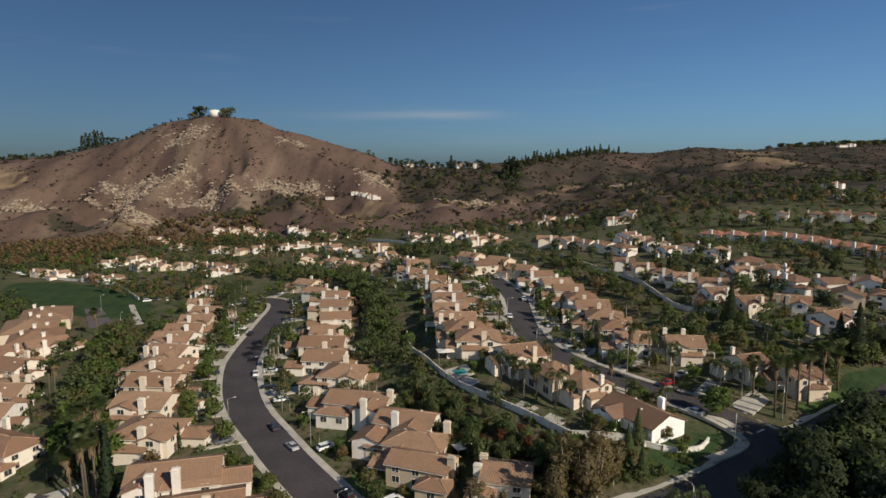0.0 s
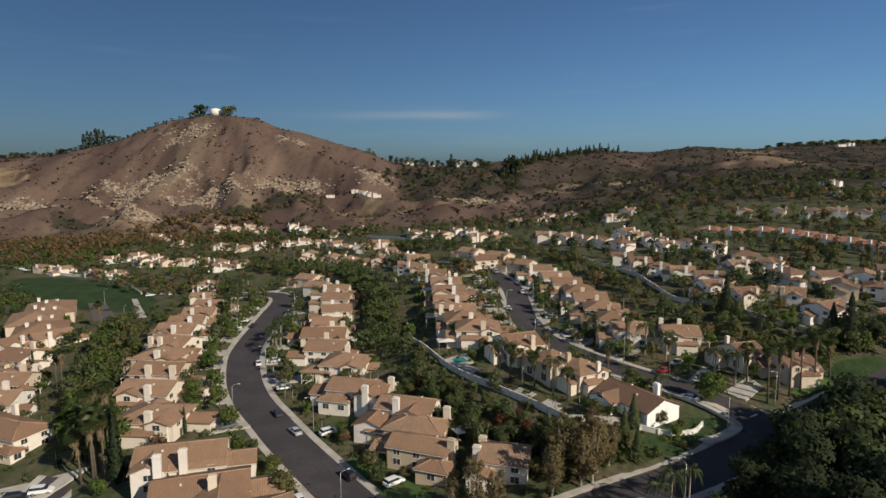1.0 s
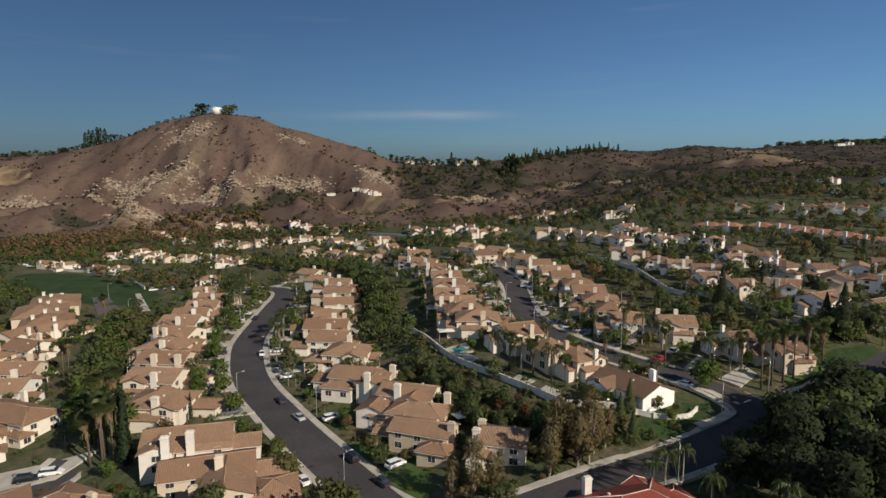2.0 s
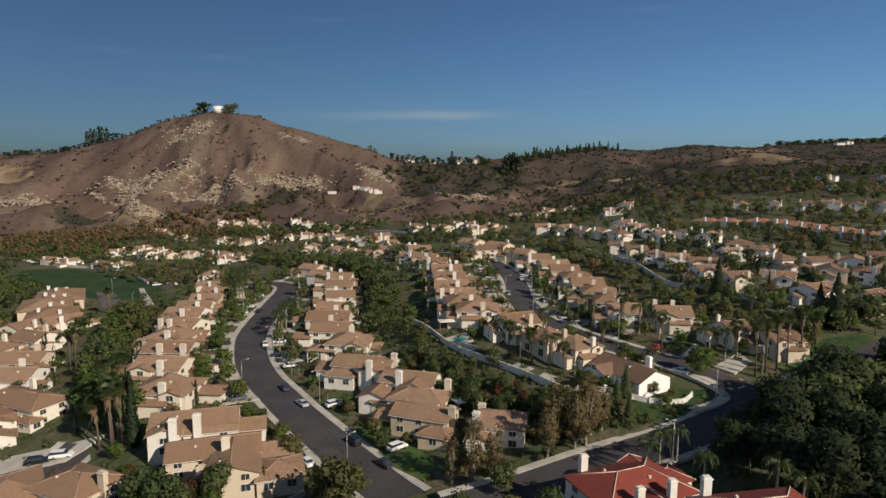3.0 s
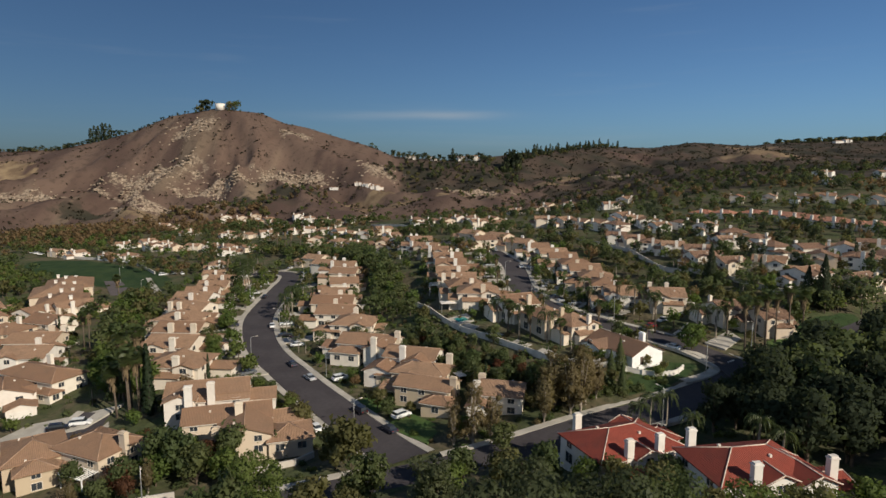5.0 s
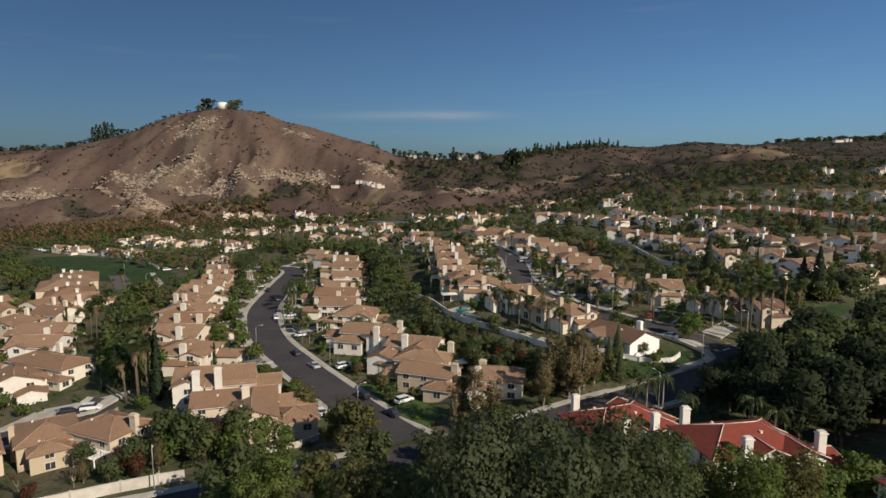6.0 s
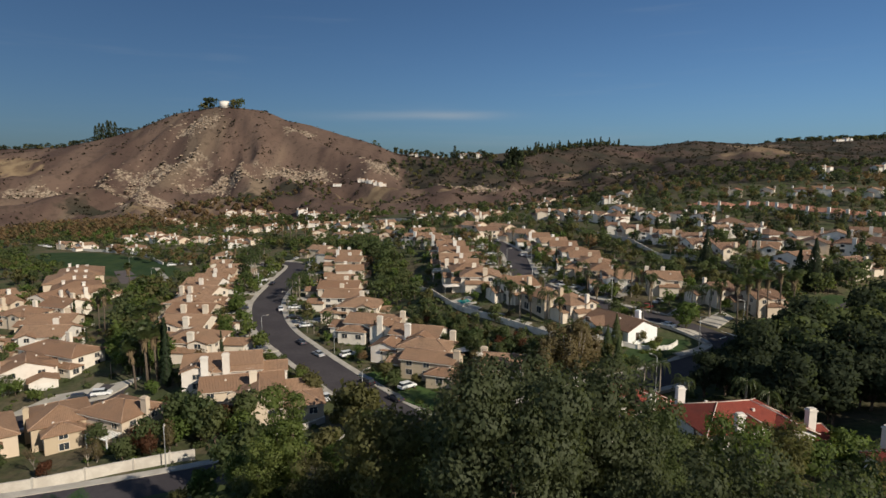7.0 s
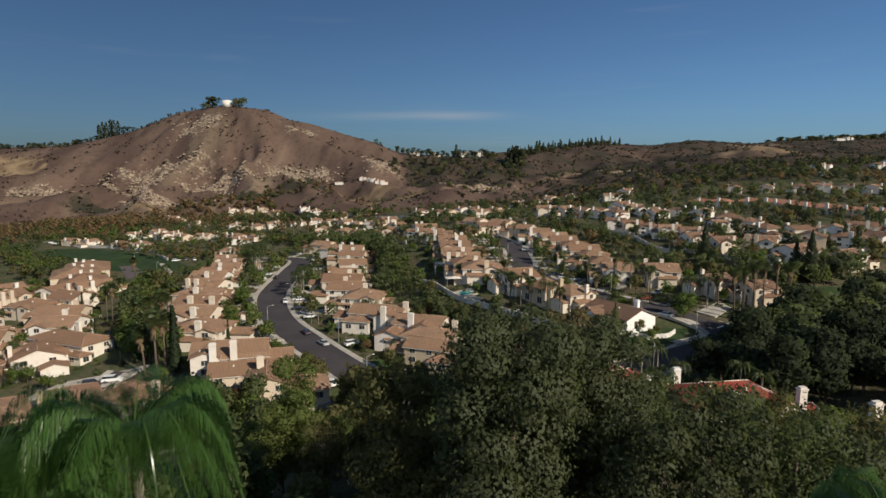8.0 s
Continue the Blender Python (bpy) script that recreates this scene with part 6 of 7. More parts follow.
for x, y, h, rad, n, size, mat, seed, label in [
        (34.5, 14, 14.5, 5.2, 10000, 0.34, LEAF_OAK, 63, SLOPE), (0, 26, 13.5, 5.0, 9000, 0.34, LEAF_OAK, 58, SLOPE), (10, 30, 14.5, 5.6, 9000, 0.34, LEAF_OAK, 59, SLOPE), (-10, 36, 11.0, 3.6, 8000, 0.34, LEAF_OLIVE, 60, SLOPE), (20, 36, 15.0, 5.2, 10000, 0.36, LEAF_DARK, 61, SLOPE),
        (32, 40, 12.0, 5.0, 8000, 0.38, LEAF_GREEN, 64, SLOPE), (26, 43, 11.0, 4.4, 7000, 0.38, LEAF_DARK, 76, SLOPE), (39, 44, 11.6, 4.4, 7000, 0.38, LEAF_OLIVE, 77, SLOPE), (44, 33, 11.0, 5.2, 6000, 0.42, LEAF_DARK, 65, SLOPE), (56, 36, 10.5, 5.0, 5000, 0.45, LEAF_DARK, 66, SLOPE), (-12, 52, 8.5, 3.8, 6000, 0.40, LEAF_OLIVE, 69, SLOPE), (-2, 60, 10.5, 4.4, 6000, 0.40, LEAF_OAK, 70, SLOPE), (10, 58, 11.5, 4.8, 6000, 0.40, LEAF_OAK, 75, SLOPE)]:
    close_tree(x, y, h, rad, n, size, mat, seed, label, None, 60)
for x, y, h, rad, mat, seed, label in ((-26.5, 47, 8.5, 3.4, LEAF_GREEN, 78, "light green leafy slope tree"), (-14.5, 33, 9.5, 3.6, LEAF_OLIVE, 79, SLOPE), (-22.5, 32.5, 7.0, 3.0, LEAF_DARK, 80, SLOPE), (-14, 44, 9.0, 3.4, LEAF_GREEN, 81, "light green leafy slope tree"), (-33, 50, 6.0, 2.8, LEAF_GREEN, 82, "light green leafy slope tree")):
    close_tree(x, y, h, rad, 6500, 0.27, mat, seed, label, None, 40)
close_tree(-19, 39.5, 16.4, 4.2, 18000, 0.29, LEAF_GREEN, 62, "bright green feathery young tree on the slope", None, 60)
close_tree(-20.5, 37.8, 11.4, 4.6, 12000, 0.29, LEAF_GREEN, 83, "light green leafy slope tree", None, 50)
for x, y, h, fl, seed in [(-10.2, -12.8, 18.0, 3.4, 71), (-13.2, -14.2, 17.6, 3.4, 72), (-11.6, -16.0, 16.6, 3.2, 74), (10.9, -13.2, 15.4, 2.5, 73)]:
    q = make_feather_palm("lush palm with long glossy feathery fronds", h, 42, fl, 130, 1.25, seed, FRESH_PALM, 0.013, 0.45, 1.35)
    q.matrix_basis = at(x, y, gz(x, y) - 0.2)

# ---- leafless garden trees ----
def make_bare_tree(label, height, seed):
    r = random.Random(seed)
    ob = thing("tree", label, "tree")
    trunk, twigs = bmesh.new(), bmesh.new()

    def grow(bm, p, d, length, width, level):
        q = p + d * length
        mid = p.lerp(q, 0.5) + Vector((r.uniform(-0.1, 0.1), r.uniform(-0.1, 0.1), 0)) * length
        tube(bm, [p, mid, q], [width, width * 0.8, width * 0.55], 5 if level < 2 else 3)
        if level < 4:
            for k in range(3 if level else 5):
                a = r.uniform(0, 6.283)
                out = Vector((math.cos(a), math.sin(a), 0)) * r.uniform(0.35, 0.7)
                grow(twigs if level else trunk, p.lerp(q, r.uniform(0.6, 1.0)), (d + out + Vector((0, 0, 0.15))).normalized(), length * r.uniform(0.6, 0.78), width * 0.55, level + 1)

    grow(trunk, Vector((0, 0, -0.5)), Vector((0, 0, 1)), height * 0.36, height * 0.022, 0)
    part("trunk", trunk, PALE_BARK, ob)
    part("twigs", twigs, DEAD_FROND, ob)
    return ob


BARE = Kind(make_bare_tree("bare grey-brown garden tree inside the wall", 7.5, 5))
for x, y, deg, s in ((-75.5, 78.5, 0, 1.0), (-62.5, 83.5, 130, 0.95), (-67.5, 81.5, 240, 0.7)):
    BARE.put(at(x, y, gz(x, y) - 0.1, deg, s))
    PLANTED.append((x, y))

# ---- planting out: the nearest trees and shrubs as things, the rest as one mass ----
singles, mass = list(SPOT["keep"]), []
room = {"tree": 235, "bush": 240, "palm": 60}
for s in singles:
    room["bush" if "bush" in s[0] else "palm" if s[0] in ("fan", "fan2", "queen") else "tree"] -= 1
for s in sorted(SPOT["rest"], key=lambda q: q[1] ** 2 * 0.6 + (q[2] + 20) ** 2):
    k = "bush" if "bush" in s[0] else "palm" if s[0] in ("fan", "fan2", "queen") else "tree"
    if room[k] > 0 and s[2] < 260 and "far" not in s[0]:
        room[k] -= 1
        singles.append(s)
    else:
        mass.append(s)
FAR_FORM = {"dark1": "far1", "dark2": "far1", "green1": "far2", "green2": "far2", "olive1": "far4", "autumn1": "far3", "autumn2": "far3", "rust1": "far3", "conifer": "farcy"}


def mass_of(name, label, spots):
    """Many plants as one mesh, from the same forms."""
    co, nor, tone, starts, mats, slots, total = [], [], [], [], [], {}, 0
    for key, x, y, z, deg, s in spots:
        if y > 105:
            key = FAR_FORM.get(key, key)
        m = np.array(at(x, y, z, deg, s * (0.62 if key == "farcy" and y < 700 else 1.0)))
        for ob in TREES[key].ob.children:
            if y > 330 and ob.name.startswith(("trunk", "stem")) and not 560 < y:
                continue
            me = ob.data
            v = np.empty(len(me.vertices) * 3, np.float32)
            me.vertices.foreach_get("co", v)
            v = v.reshape(-1, 3)
            w = np.empty(len(me.vertices) * 3, np.float32)
            me.vertex_normals.foreach_get("vector", w)
            w = w.reshape(-1, 3)
            lt, li = np.empty(len(me.polygons), np.int32), np.empty(len(me.loops), np.int32)
            me.polygons.foreach_get("loop_total", lt)
            me.loops.foreach_get("vertex_index", li)
            if ob.name.startswith(("crown", "foliage")) and (y > 150 or "bush" in key):
                # fewer, larger leaf clumps far off
                thin, grow = (2, 1.2) if key == "farcy" else (6, 1.8) if y > 700 else (8, 2.0) if y > 400 else (6, 1.75) if y > 260 else (4, 1.5) if y > 200 else (3, 1.35)
                thin, grow = (8, 2.1) if "bush" in key else (thin, grow)
                q = v.reshape(-1, 4, 3)[::thin]
                mid = q.mean(1, keepdims=True)
                v = (mid + (q - mid) * grow).reshape(-1, 3)
                w = w.reshape(-1, 4, 3)[::thin].reshape(-1, 3)
                lt, li = lt[:len(q)], np.arange(len(v), dtype=np.int32)
            v = v @ m[:3, :3].T + m[:3, 3]
            nor.append(w @ m[:3, :3].T / s)
            tone.append(np.full(len(v), (deg * 0.618) % 1.0, np.float32))
            slot = slots.setdefault(me.materials[0].name, len(slots))
            co.append(v)
            starts.append((lt, li + total))
            mats.append(np.full(len(lt), slot, np.int32))
            total += len(v)
    me = bpy.data.meshes.new(name)
    co = np.concatenate(co).astype(np.float32)
    lt, li = np.concatenate([a for a, b in starts]), np.concatenate([b for a, b in starts]).astype(np.int32)
    me.vertices.add(len(co))
    me.vertices.foreach_set("co", co.ravel())
    me.loops.add(len(li))
    me.loops.foreach_set("vertex_index", li)
    me.polygons.add(len(lt))
    me.polygons.foreach_set("loop_start", np.concatenate([[0], np.cumsum(lt)[:-1]]).astype(np.int32))
    for n in slots:
        me.materials.append(bpy.data.materials[n])
    me.polygons.foreach_set("material_index", np.concatenate(mats))
    me.update(calc_edges=True)
    soft_normals(me, np.concatenate(nor))
    me.attributes.new("tone", "FLOAT", "POINT").data.foreach_set("value", np.concatenate(tone))
    tagged(new(name, me), label, "trees", kind="stuff")


mass_of("far_trees", "mixed far trees among houses and on hill crests", [s for s in mass if "bush" not in s[0]])
mass_of("far_shrubs", "scattered low garden and slope shrubs", [s for s in mass if "bush" in s[0]])
for key, x, y, z, deg, s in singles:
    TREES[key].put(at(x, y, z, deg, s))
for k in TREES.values():
    if not k.used:
        for o in (*k.ob.children_recursive, k.ob):
            bpy.data.objects.remove(o)

# ---- scrub and stones on the hills ----
def scatter_clumps(name, label, count, mat, seed, region, size, per, flat=0.6):
    r = np.random.RandomState(seed)
    x, y, w = region(r, count)
    z = ground_height(x, y)
    rep = np.repeat(np.arange(len(x)), per)
    s = (size * (0.5 + r.rand(len(x)) ** 2 * 1.6) * w)[rep]
    c = np.stack([x, y, z], 1)[rep] + unit(len(rep), r) * s[:, None] * [0.5, 0.5, 0.35] + np.stack([0 * s, 0 * s, s * 0.3], 1)
    tagged(polys(name, kites(c, unit(len(rep), r), s * 0.9, r, 0.8), 4, mat), label, "scrub", kind="stuff")


def hill_region(r, n):
    b, y = r.uniform(-0.85, 0.75, n * 4), r.uniform(575, 1250, n * 4)
    x = b * y
    yc = np.interp(b, CR[:, 0], CR[:, 1])
    ok = (y < yc + 4) & (wave2(x, y, 70, 8) + 0.8 * wave2(x, y, 23, 9) + 0.3 * smooth(0.0, 0.15, b) + 0.5 * r.rand(n * 4) > 0.62)
    return x[ok][:n], y[ok][:n], np.ones(ok.sum())[:n]


scatter_clumps("hill_scrub", "dark dry scrub on the hillsides", 9500, SCRUB, 31, hill_region, 1.55, 5)


def hill_rocks():
    r = np.random.RandomState(33)
    quads = []
    base = np.array([(-1, -1, -0.5), (1, -1, -0.5), (1, 1, -0.5), (-1, 1, -0.5), (-0.7, -0.7, 0.7), (0.6, -0.8, 0.6), (0.7, 0.6, 0.8), (-0.6, 0.7, 0.6)])
    faces = [(4, 5, 6, 7), (0, 1, 5, 4), (1, 2, 6, 5), (2, 3, 7, 6), (3, 0, 4, 7)]
    for rx, ry, ra, rb in ROCKS:
        for k in range(int(ra * rb * 0.34)):
            x, y = rx + r.normal() * ra * 0.55, ry + r.normal() * rb * 0.55
            s = 0.45 + 1.5 * r.rand() ** 2.2
            a = r.rand() * 6.283
            m = np.array([[math.cos(a), -math.sin(a), 0], [math.sin(a), math.cos(a), 0], [0, 0, 1]])
            v = (base + r.uniform(-0.25, 0.25, base.shape)) * [s * 1.3, s, s * 0.8] @ m.T + [x, y, gz(x, y)]
            quads += [v[list(f)] for f in faces]
    tagged(polys("hill_rocks", np.array(quads), 4, ROCK), "pale sandstone boulders on the hillside", "rocks", kind="stuff")


hill_rocks()

# ---- garden walls ----
def garden_wall(ctrl, height, mat, label, thick=0.22, step=3.0):
    ob = thing("garden_wall", label, "wall")
    p = curve_points(ctrl, step)
    n = sides_of(p)
    z = ground_height(p[:, 0], p[:, 1])
    bm, cap = bmesh.new(), bmesh.new()
    for target, w, z0, z1 in ((bm, thick / 2, -1.2, height), (cap, thick / 2 + 0.06, height + 0.003, height + 0.12)):
        rows = [[target.verts.new((q[0] + m[0] * o, q[1] + m[1] * o, h + dz)) for o, dz in ((-w, z0), (-w, z1), (w, z1), (w, z0))] for q, m, h in zip(p, n, z)]
        for a, b in zip(rows[:-1], rows[1:]):
            for k in range(4):
                target.faces.new((a[k], a[(k + 1) % 4], b[(k + 1) % 4], b[k]))
        target.faces.new(rows[0])
        target.faces.new(rows[-1][::-1])
        bmesh.ops.recalc_face_normals(target, faces=target.faces[:])
    part("wall_face", bm, mat, ob)
    part("coping", cap, mat, ob)
    for k in range(0, len(p), 2):
        part("pier", boxes((p[k][0] - 0.22, p[k][0] + 0.22, p[k][1] - 0.22, p[k][1] + 0.22, z[k] - 1.2, z[k] + height + 0.25)), mat, ob)


WHITE_WALL = "pale rendered garden wall above the green belt"
garden_wall([(28.5, 131.5), (21.5, 141.8), (12.7, 152.5), (2.6, 166.6), (-6, 182.9), (-11, 200), (-13.2, 217)], 1.7, BLOCK, WHITE_WALL)
garden_wall([(110, 173), (103.6, 179.5), (97, 198), (92.6, 210), (86, 218.3), (84.8, 246), (84, 266), (77, 297), (64, 340)], 1.7, BLOCK, WHITE_WALL)
garden_wall([(-22.5, 285), (-39, 334), (-66, 384), (-109, 460)], 1.6, BLOCK, WHITE_WALL)
garden_wall([(-18.7, 454), (-40, 488), (-65, 520)], 1.7, BLOCK, WHITE_WALL)
garden_wall([(-272, 410), (-224.4, 384.7), (-199, 367.8), (-169, 332)], 1.5, BLOCK, "pale wall along the edge of the park")
garden_wall([(-113.7, 183), (-118, 203), (-121.3, 222)], 1.7, BLOCK, "pale garden wall beside the trees")
garden_wall([(-112, 57.5), (-92, 64.5), (-74.5, 68.9), (-67.6, 72.7), (-60.4, 77.4), (-52.1, 81.4), (-47.9, 82.6)], 1.9, BLOCK, "pale block wall along the street")
garden_wall([(44.5, 127.5), (50, 125.5), (56, 126.5), (59.5, 130)], 1.0, WHITE_STUCCO, "low curved white wall before the house", step=1.5)
garden_wall([(28.5, 131.5), (36, 130), (42, 129)], 1.5, BLOCK, WHITE_WALL)
garden_wall([(-38, 93.5), (-30, 96.5), (-27, 100)], 1.2, BLOCK, "low pale wall at the street corner")

# ---- driveways, lawns, pool and court ----
def slab(name, corners, mat, label, category, lift=0.1, cells=6, kind="structure"):
    """A draped four-cornered slab with a skirt."""
    a, b, c, d = [np.array(q, float) for q in corners]
    u = np.linspace(0, 1, cells + 1)
    P = np.array([[(a * (1 - s) + b * s) * (1 - t) + (d * (1 - s) + c * s) * t for s in u] for t in u])
    Z = ground_height(P[..., 0], P[..., 1]) + lift
    bm = bmesh.new()
    v = [[bm.verts.new((P[i, j, 0], P[i, j, 1], Z[i, j])) for j in range(cells + 1)] for i in range(cells + 1)]
    for i in range(cells):
        for j in range(cells):
            bm.faces.new((v[i][j], v[i][j + 1], v[i + 1][j + 1], v[i + 1][j]))
    ext = bmesh.ops.extrude_face_region(bm, geom=bm.faces[:])
    bmesh.ops.translate(bm, vec=(0, 0, -0.5), verts=[e for e in ext["geom"] if isinstance(e, bmesh.types.BMVert)])
    bmesh.ops.recalc_face_normals(bm, faces=bm.faces[:])
    tagged(part(name, bm, mat), label, category, kind=kind)


drng = random.Random(12)
CAR_SPOTS = []
for row, street in ((ROW_WEST, "curving"), (ROW_EAST, "curving"), (ROW_TERRACE, "upper"), (ROW_UPPER, "upper")):
    line, width = LINES[street], STREETS[street][1]
    for key, x, y, deg, sx in row:
        if key == "s":
            continue
        a = radians(deg)
        ex = np.array([math.cos(a), math.sin(a)])
        g = np.array([x, y]) + ex * (6.6 * sx + 5.8)
        k = ((line - g) ** 2).sum(1).argmin()
        d = g - line[k]
        dist = np.linalg.norm(d)
        if dist < width / 2 + 1.2 or dist > 30:
            continue
        e = line[k] + d / dist * (width / 2 + 0.3)
        t = np.array([-d[1], d[0]]) / dist * 2.9
        s = np.array([-ex[1], ex[0]]) * 2.9
        if np.dot(s, t) < 0:
            s = -s
        slab("driveway", (g - s - ex * 0.5, g + s - ex * 0.5, e + t, e - t), CONCRETE, "pale concrete driveway to the garage", "driveway", 0.16)
        if drng.random() < 0.55:
            m = g * 0.45 + e * 0.55 + s * drng.choice((-0.42, 0.42))
            CAR_SPOTS.append((m[0], m[1], math.degrees(math.atan2(d[1], d[0])) + drng.choice((0, 180)), drng.choice(("white", "silver", "black", "grey", "white", "dark"))))
slab("tennis_court", [(-190, 316), (-181, 316), (-150, 273), (-164, 275)], OLD_ASPHALT, "faded reddish-grey paved court in the park", "paving", 0.12)
slab("park_path", [(-169, 321), (-166, 321), (-139, 276), (-143, 276)], CONCRETE, "pale concrete path across the lawn", "path", 0.1)
slab("courtyard", [(-104, 110), (-84, 117), (-80, 127), (-100, 121)], CONCRETE, "pale concrete parking court", "paving", 0.2)
slab("front_lawn", [(-14, 114), (-4, 104), (-1, 112), (-9, 121)], LAWN, "green front lawn by the street", "lawn", 0.14)
slab("front_lawn", [(-22, 128), (-17, 121), (-12, 125), (-17, 132)], LAWN, "green front lawn by the street", "lawn", 0.14)
slab("pool_deck", [(0.5, 173.5), (3.5, 168), (9, 169), (7, 175.5)], CONCRETE, "pale concrete deck around the pool", "paving", 0.25)
slab("pool_water", [(2.6, 172.6), (4.2, 169.6), (7.2, 170.2), (6, 173)], WATER, "turquoise water of a garden pool", "pool", 0.32)

slab("grass_verge", [(88, 141), (100, 147), (99, 150), (87, 144)], LAWN, "green verge beside the pavement", "lawn", 0.14)

slab("road_marking", [(70.2, 132.5), (74.9, 135.2), (74.7, 135.5), (70.0, 132.8)], WHITE_STUCCO, "white painted line across the street mouth", "road marking", 0.075)


def patio_canopy(x, y, deg):
    """A white canopy on four posts behind a house."""
    ob = thing("patio_canopy", "white fabric patio canopy on slim posts", "canopy")
    bm = bmesh.new()
    rows = [[bm.verts.new((a * 2.8, b * 2.2, 2.6 + 0.5 * (1 - max(abs(a), abs(b))))) for a in (-1, -0.5, 0, 0.5, 1)] for b in (-1, -0.5, 0, 0.5, 1)]
    for p, q in zip(rows[:-1], rows[1:]):
        for k in range(4):
            bm.faces.new((p[k], p[k + 1], q[k + 1], q[k]))
    ext = bmesh.ops.extrude_face_region(bm, geom=bm.faces[:])
    bmesh.ops.translate(bm, vec=(0, 0, -0.08), verts=[e for e in ext["geom"] if isinstance(e, bmesh.types.BMVert)])
    bmesh.ops.recalc_face_normals(bm, faces=bm.faces[:])
    part("canopy", bm, WHITE_STUCCO, ob)
    for a in (-2.6, 2.6):
        for b in (-2.0, 2.0):
            part("post", boxes((a - 0.06, a + 0.06, b - 0.06, b + 0.06, -1.5, 2.52)), STEEL, ob)
    ob.matrix_basis = at(x, y, gz(x, y), deg)


patio_canopy(5, 134.5, 25)
patio_canopy(1, 181, 10)
for x, y in ((26.5, 139.5), (20.5, 147), (13.5, 156), (7, 165)):
    slab("patio", [(x - 3.4, y + 1.0), (x + 0.2, y - 3.2), (x + 3.4, y - 0.8), (x - 0.2, y + 3.6)], CONCRETE, "pale concrete patio behind the garden wall", "paving", 0.12)

# ---- cars ----
def make_car(label, body_mat, length=4.6, width=1.82, height=1.45, suv=False):
    ob = thing("car", label, "car", "parked cars")
    h = height * (1.16 if suv else 1.0)
    prof = [(-0.5, 0.22), (-0.5, 0.42), (-0.485, 0.58), (-0.40, 0.63), (-0.12, 0.66), (0.22, 0.66), (0.42, 0.58), (0.49, 0.48), (0.5, 0.24)]
    roof = [(-0.44, 0.62), (-0.40 if suv else -0.30, 0.97), (0.08, 1.0), (0.14, 0.97), (0.27, 0.655)] if suv else [(-0.36, 0.63), (-0.20, 0.95), (0.04, 1.0), (0.11, 0.97), (0.27, 0.655)]
    bm = bmesh.new()
    def loft(bm, pts, w0, w1):
        rings = []
        for y in (-w0, -w1, w1, w0):
            rings.append([bm.verts.new((x * length, y, z * h * (1.0 if abs(y) == w1 else 0.985))) for x, z in pts])
        for a, b in zip(rings[:-1], rings[1:]):
            for k in range(len(pts)):
                bm.faces.new((a[k], a[(k + 1) % len(pts)], b[(k + 1) % len(pts)], b[k]))
        bm.faces.new(rings[0][::-1])
        bm.faces.new(rings[-1])
        bmesh.ops.recalc_face_normals(bm, faces=bm.faces[:])
    loft(bm, prof, width / 2, width / 2 - 0.1)
    bmesh.ops.bevel(bm, geom=bm.edges[:], offset=0.03, segments=1, affect="EDGES")
    part("body", bm, body_mat, ob)
    bm = bmesh.new()
    rings = []
    for y, pull in ((-width / 2 + 0.12, 0), (-width / 2 + 0.27, 1), (width / 2 - 0.27, 1), (width / 2 - 0.12, 0)):
        rings.append([bm.verts.new((x * length, y, (0.62 + (z - 0.62) * pull) * h if not pull else z * h - 0.04)) for x, z in roof])
    for a, b in zip(rings[:-1], rings[1:]):
        for k in range(len(roof) - 1):
            bm.faces.new((a[k], a[k + 1], b[k + 1], b[k]))
    part("glazing", bm, GLASS, ob, "dark tinted car glazing")
    x0, x1 = roof[1][0] * length, roof[3][0] * length
    part("car_roof", boxes((x0 - 0.05, x1 + 0.05, -width / 2 + 0.24, width / 2 - 0.24, h * 0.965, h * 1.005)), body_mat, ob)
    for wx in (-0.30, 0.31):
        for s in (-1, 1):
            bm = bmesh.new()
            bmesh.ops.create_cone(bm, cap_ends=True, segments=14, radius1=0.33, radius2=0.33, depth=0.22, matrix=pose(wx * length, s * (width / 2 - 0.1), 0.33, 90, 0, 0))
            wheel = part("wheel", bm, RUBBER, ob)
            bm = bmesh.new()
            bmesh.ops.create_cone(bm, cap_ends=True, segments=10, radius1=0.21, radius2=0.19, depth=0.03, matrix=pose(wx * length, s * (width / 2 + 0.022), 0.33, 90, 0, 0))
            part("rim", bm, ALLOY, wheel)
    for s in (-1, 1):
        part("headlight", boxes((0.472 * length, 0.494 * length, s * 0.62 - 0.16, s * 0.62 + 0.16, 0.48 * h, 0.55 * h)), ALLOY, ob)
        part("tail_light", boxes((-0.503 * length, -0.488 * length, s * 0.68 - 0.12, s * 0.68 + 0.12, 0.46 * h, 0.57 * h)), TAIL, ob)
    return ob


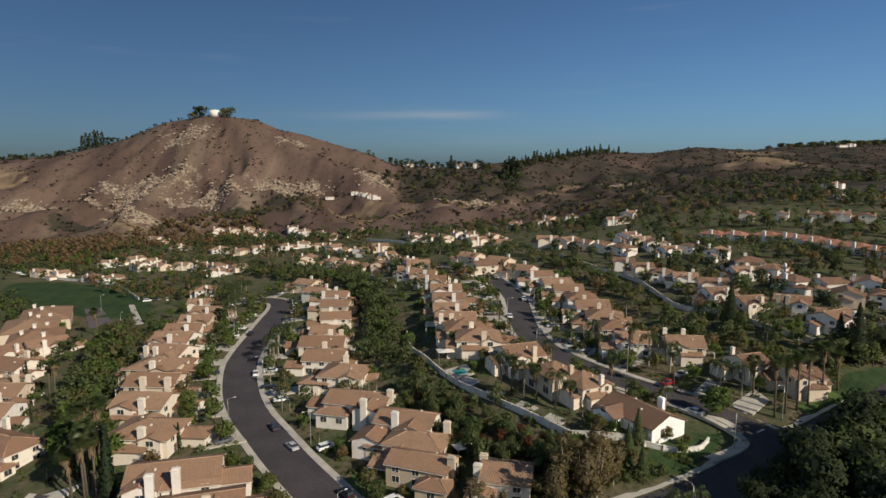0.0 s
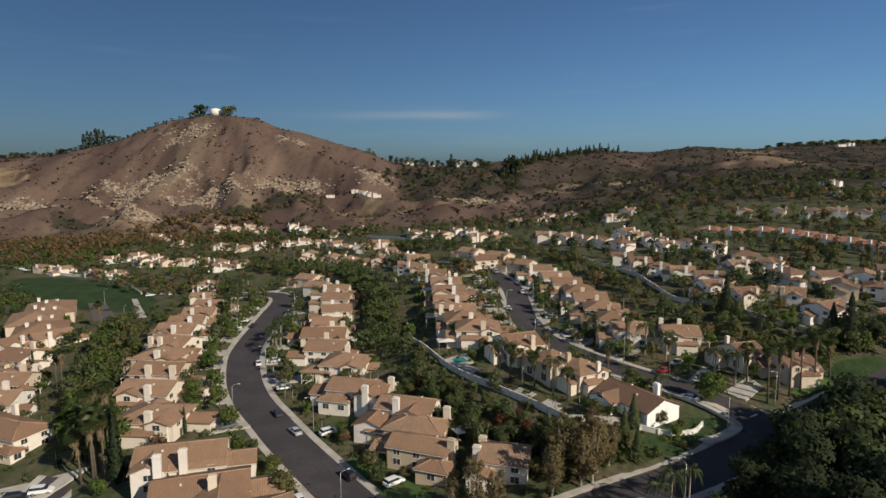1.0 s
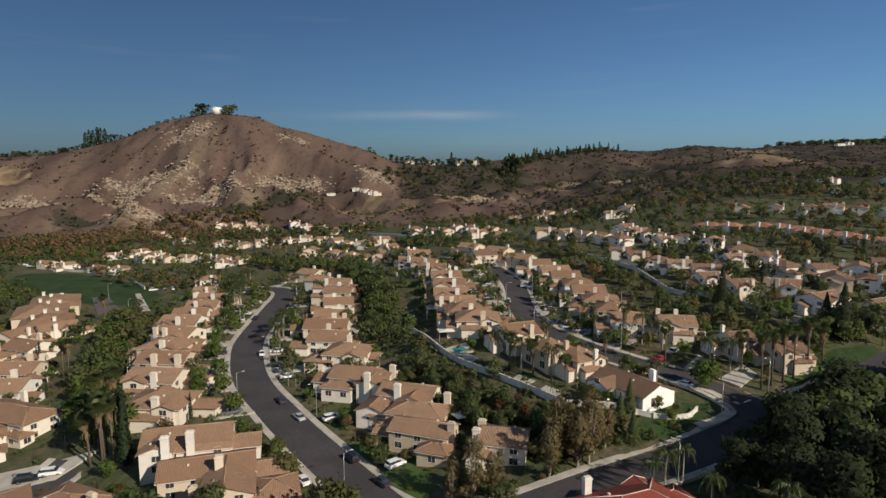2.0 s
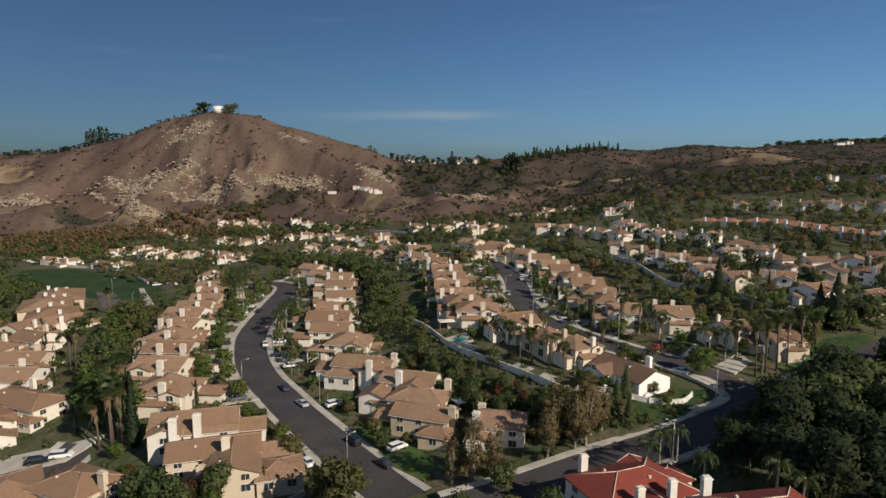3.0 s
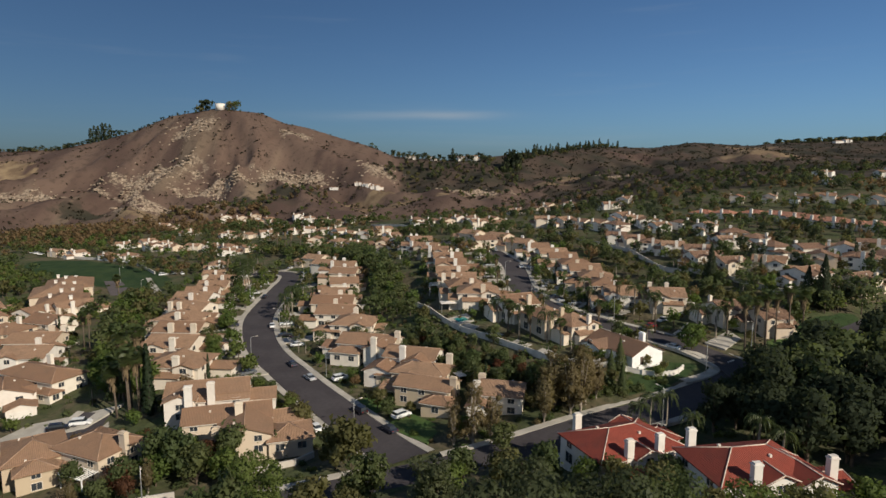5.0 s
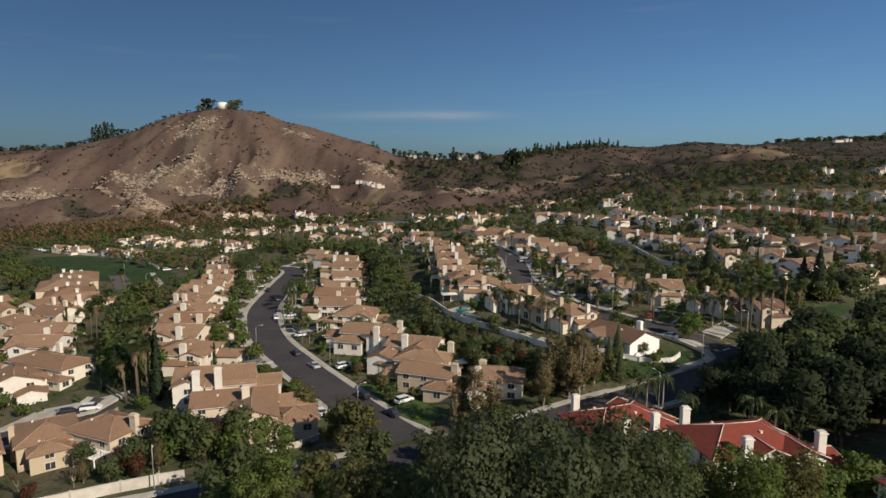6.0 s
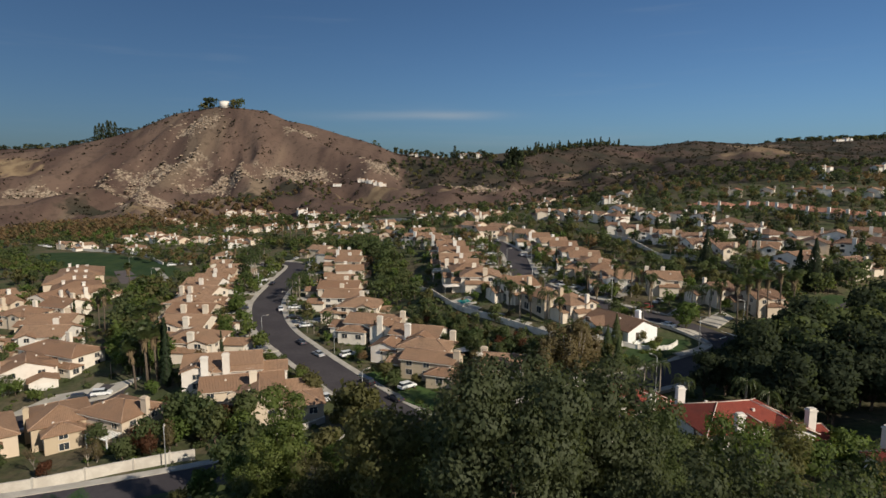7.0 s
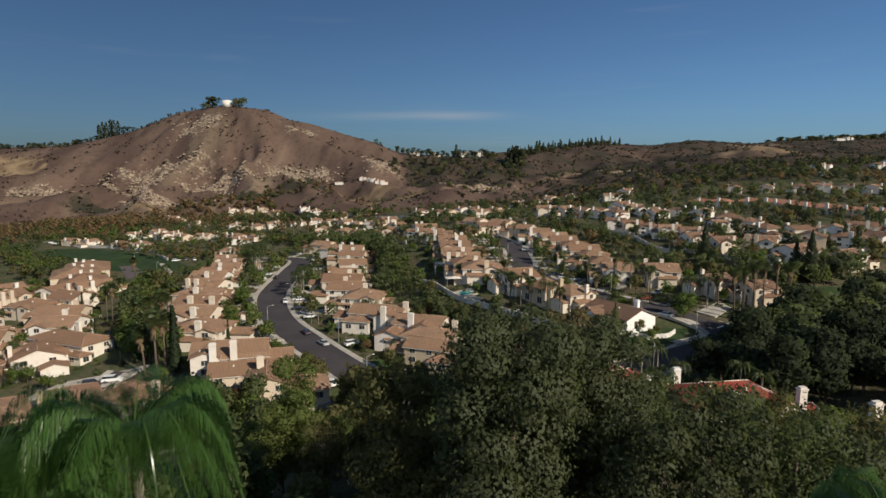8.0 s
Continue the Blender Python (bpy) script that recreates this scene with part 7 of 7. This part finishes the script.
TAIL = paint("tail_lens", (0.25, 0.01, 0.01))
PAINTS = {"white": (0.75, 0.75, 0.74), "silver": (0.42, 0.43, 0.44), "black": (0.012, 0.012, 0.014), "grey": (0.12, 0.125, 0.13), "dark": (0.03, 0.032, 0.045), "red": (0.30, 0.015, 0.02)}
CARS = {k: Kind(make_car("%s saloon car parked at the kerb" % k, paint("car_" + k, c))) for k, c in PAINTS.items()}
CARS.update({k + "_suv": Kind(make_car("%s estate car parked on the drive" % k, paint("suv_" + k, PAINTS[k]), 4.7, 1.9, 1.5, True)) for k in ("white", "black", "silver")})
for x, y, deg, key in [(-61, 191.5, 108, "white"), (-44.4, 152.5, 122, "dark"), (-37, 141.8, 128, "silver"), (-20.6, 121.3, 130, "black_suv"), (-12.6, 111.4, 130, "dark"), (-28.5, 141.4, 35, "white_suv"), (-10.4, 118.1, 40, "white_suv"), (-34, 117, 125, "silver"), (-29.2, 112.2, 125, "white"),
                       (-77.5, 238.8, 92, "black"), (-70.5, 285.8, 95, "white"), (-84, 246, 0, "white"), (-85, 240, 5, "silver"), (-53.6, 180, 20, "black"), (-90.3, 117.3, 20, "black_suv"), (-86, 119, 15, "white_suv"), (41.2, 190.7, 200, "silver"), (38.5, 194.7, 195, "dark"), (21, 293, 130, "white"), (26, 295, 100, "white"),
                       (25.3, 226, 92, "white"), (60.5, 158, 215, "red"), (61.5, 142.5, 130, "white"), (18, 230, 5, "white"), (12.5, 237.4, 0, "white_suv"), (66, 163, 220, "silver"), (-88, 262, 0, "white"), (33.5, 205, 92, "grey"), (34, 252, 90, "white"), (49, 176, 215, "black"), (-47, 170, 20, "white"), (-162, 327.5, 30, "white_suv"), (-158, 330, 30, "white"), (-151.8, 329.5, 120, "white_suv"), (-211, 376, 30, "white_suv"), (-303, 431, 20, "white_suv"), (-297, 426, 15, "white"), (-309, 435, 25, "silver_suv")] + CAR_SPOTS:
    kerb = 0.06 if road_distance(np.array([x]), np.array([y]))[0] < 5 else 0.20
    if key not in CARS or kerb > 0.1 and any((x - a) ** 2 + (y - b) ** 2 < 36 for a, b in HOUSES):
        continue
    CARS[key].put(at(x, y, gz(x, y) + (kerb if y < 300 else 0.0), deg))

# ---- street lamps ----
def make_lamp(height=8.2):
    ob = thing("street_lamp", "tall grey street lamp with a curved arm", "street lamp", "street lamps")
    bm = bmesh.new()
    tube(bm, [(0, 0, -0.5), (0, 0, 0.3), (0, 0, height * 0.6), (0, 0, height)], [0.16, 0.11, 0.085, 0.06], 8)
    part("pole", bm, STEEL, ob)
    bm = bmesh.new()
    tube(bm, [(0, 0, height - 0.1), (0.5, 0, height + 0.25), (1.5, 0, height + 0.35)], [0.05, 0.045, 0.04], 6)
    part("arm", bm, STEEL, ob)
    bm = boxes((1.45, 2.1, -0.14, 0.14, height + 0.27, height + 0.42))
    bmesh.ops.bevel(bm, geom=bm.edges[:], offset=0.04, segments=1, affect="EDGES")
    part("lamp_head", bm, TRIM, ob)
    return ob


LAMP = Kind(make_lamp())
for x, y, deg in [(-33.0, 144.5, 210), (44, 100.5, 120), (64.5, 128, -50), (-52, 79.5, -60), (-55.5, 150.5, 30), (28.8, 182.0, 20), (-177, 309, 0), (-142, 262, 90), (-56.5, 184.5, 190), (-79.5, 226, 0), (-66, 262, 180), (24, 222, 0), (36, 236, 180), (-20, 108.5, 35), (81, 139, 200), (-105, 57.5, 100), (52, 166, 220)]:
    LAMP.put(at(x, y, gz(x, y) + 0.1, deg))

# ---- on the hills ----
def water_tank():
    ob = thing("water_tank", "white round water tank on the hilltop", "water tank")
    z = gz(-344, 937)
    bm = bmesh.new()
    tube(bm, [(-344, 937, z - 3), (-344, 937, z + 7.2)], [7.2, 7.2], 32)
    part("tank_wall", bm, WHITE_STUCCO, ob)
    bm = bmesh.new()
    tube(bm, [(-344, 937, z + 7.203), (-344, 937, z + 7.5), (-344, 937, z + 8.4)], [7.4, 7.4, 0.4], 32)
    part("tank_roof", bm, WHITE_STUCCO, ob)


water_tank()
VILLA = {
    "v": Kind(make_house("house", "white hillside villa with a pale tile roof", 16, 11, 5.2, 0.3, cross=((4, 6, -1, 3),), shed=False, chim=((-3, -1),), wall=WHITE_STUCCO, detail=False, group="hillside villas")),
    "w": Kind(make_house("house", "long white hillside building with a low roof", 20, 10, 4.6, 0.25, hip=True, garage=False, shed=False, chim=(), wall=WHITE_STUCCO, detail=False, group="hillside villas")),
}
for key, x, y, deg, s in [("v", -108, 748, 10, 0.55), ("v", -97, 744, -15, 0.6), ("v", -86, 742, 5, 0.75), ("w", -137, 741, 2, 0.5), ("w", -50, 884, 8, 0.8), ("v", -20, 890, -6, 0.7), ("v", 26, 884, 12, 0.9), ("v", 40, 880, -8, 1.0), ("v", 298, 456, 20, 0.65), ("w", 768, 1190, 10, 0.9), ("v", 790, 1200, 20, 0.9), ("v", 350, 470, 0, 0.9), ("v", 330, 520, 30, 0.9), ("v", 380, 500, 10, 0.9)]:
    put_house(VILLA, key, x, y, deg, s)
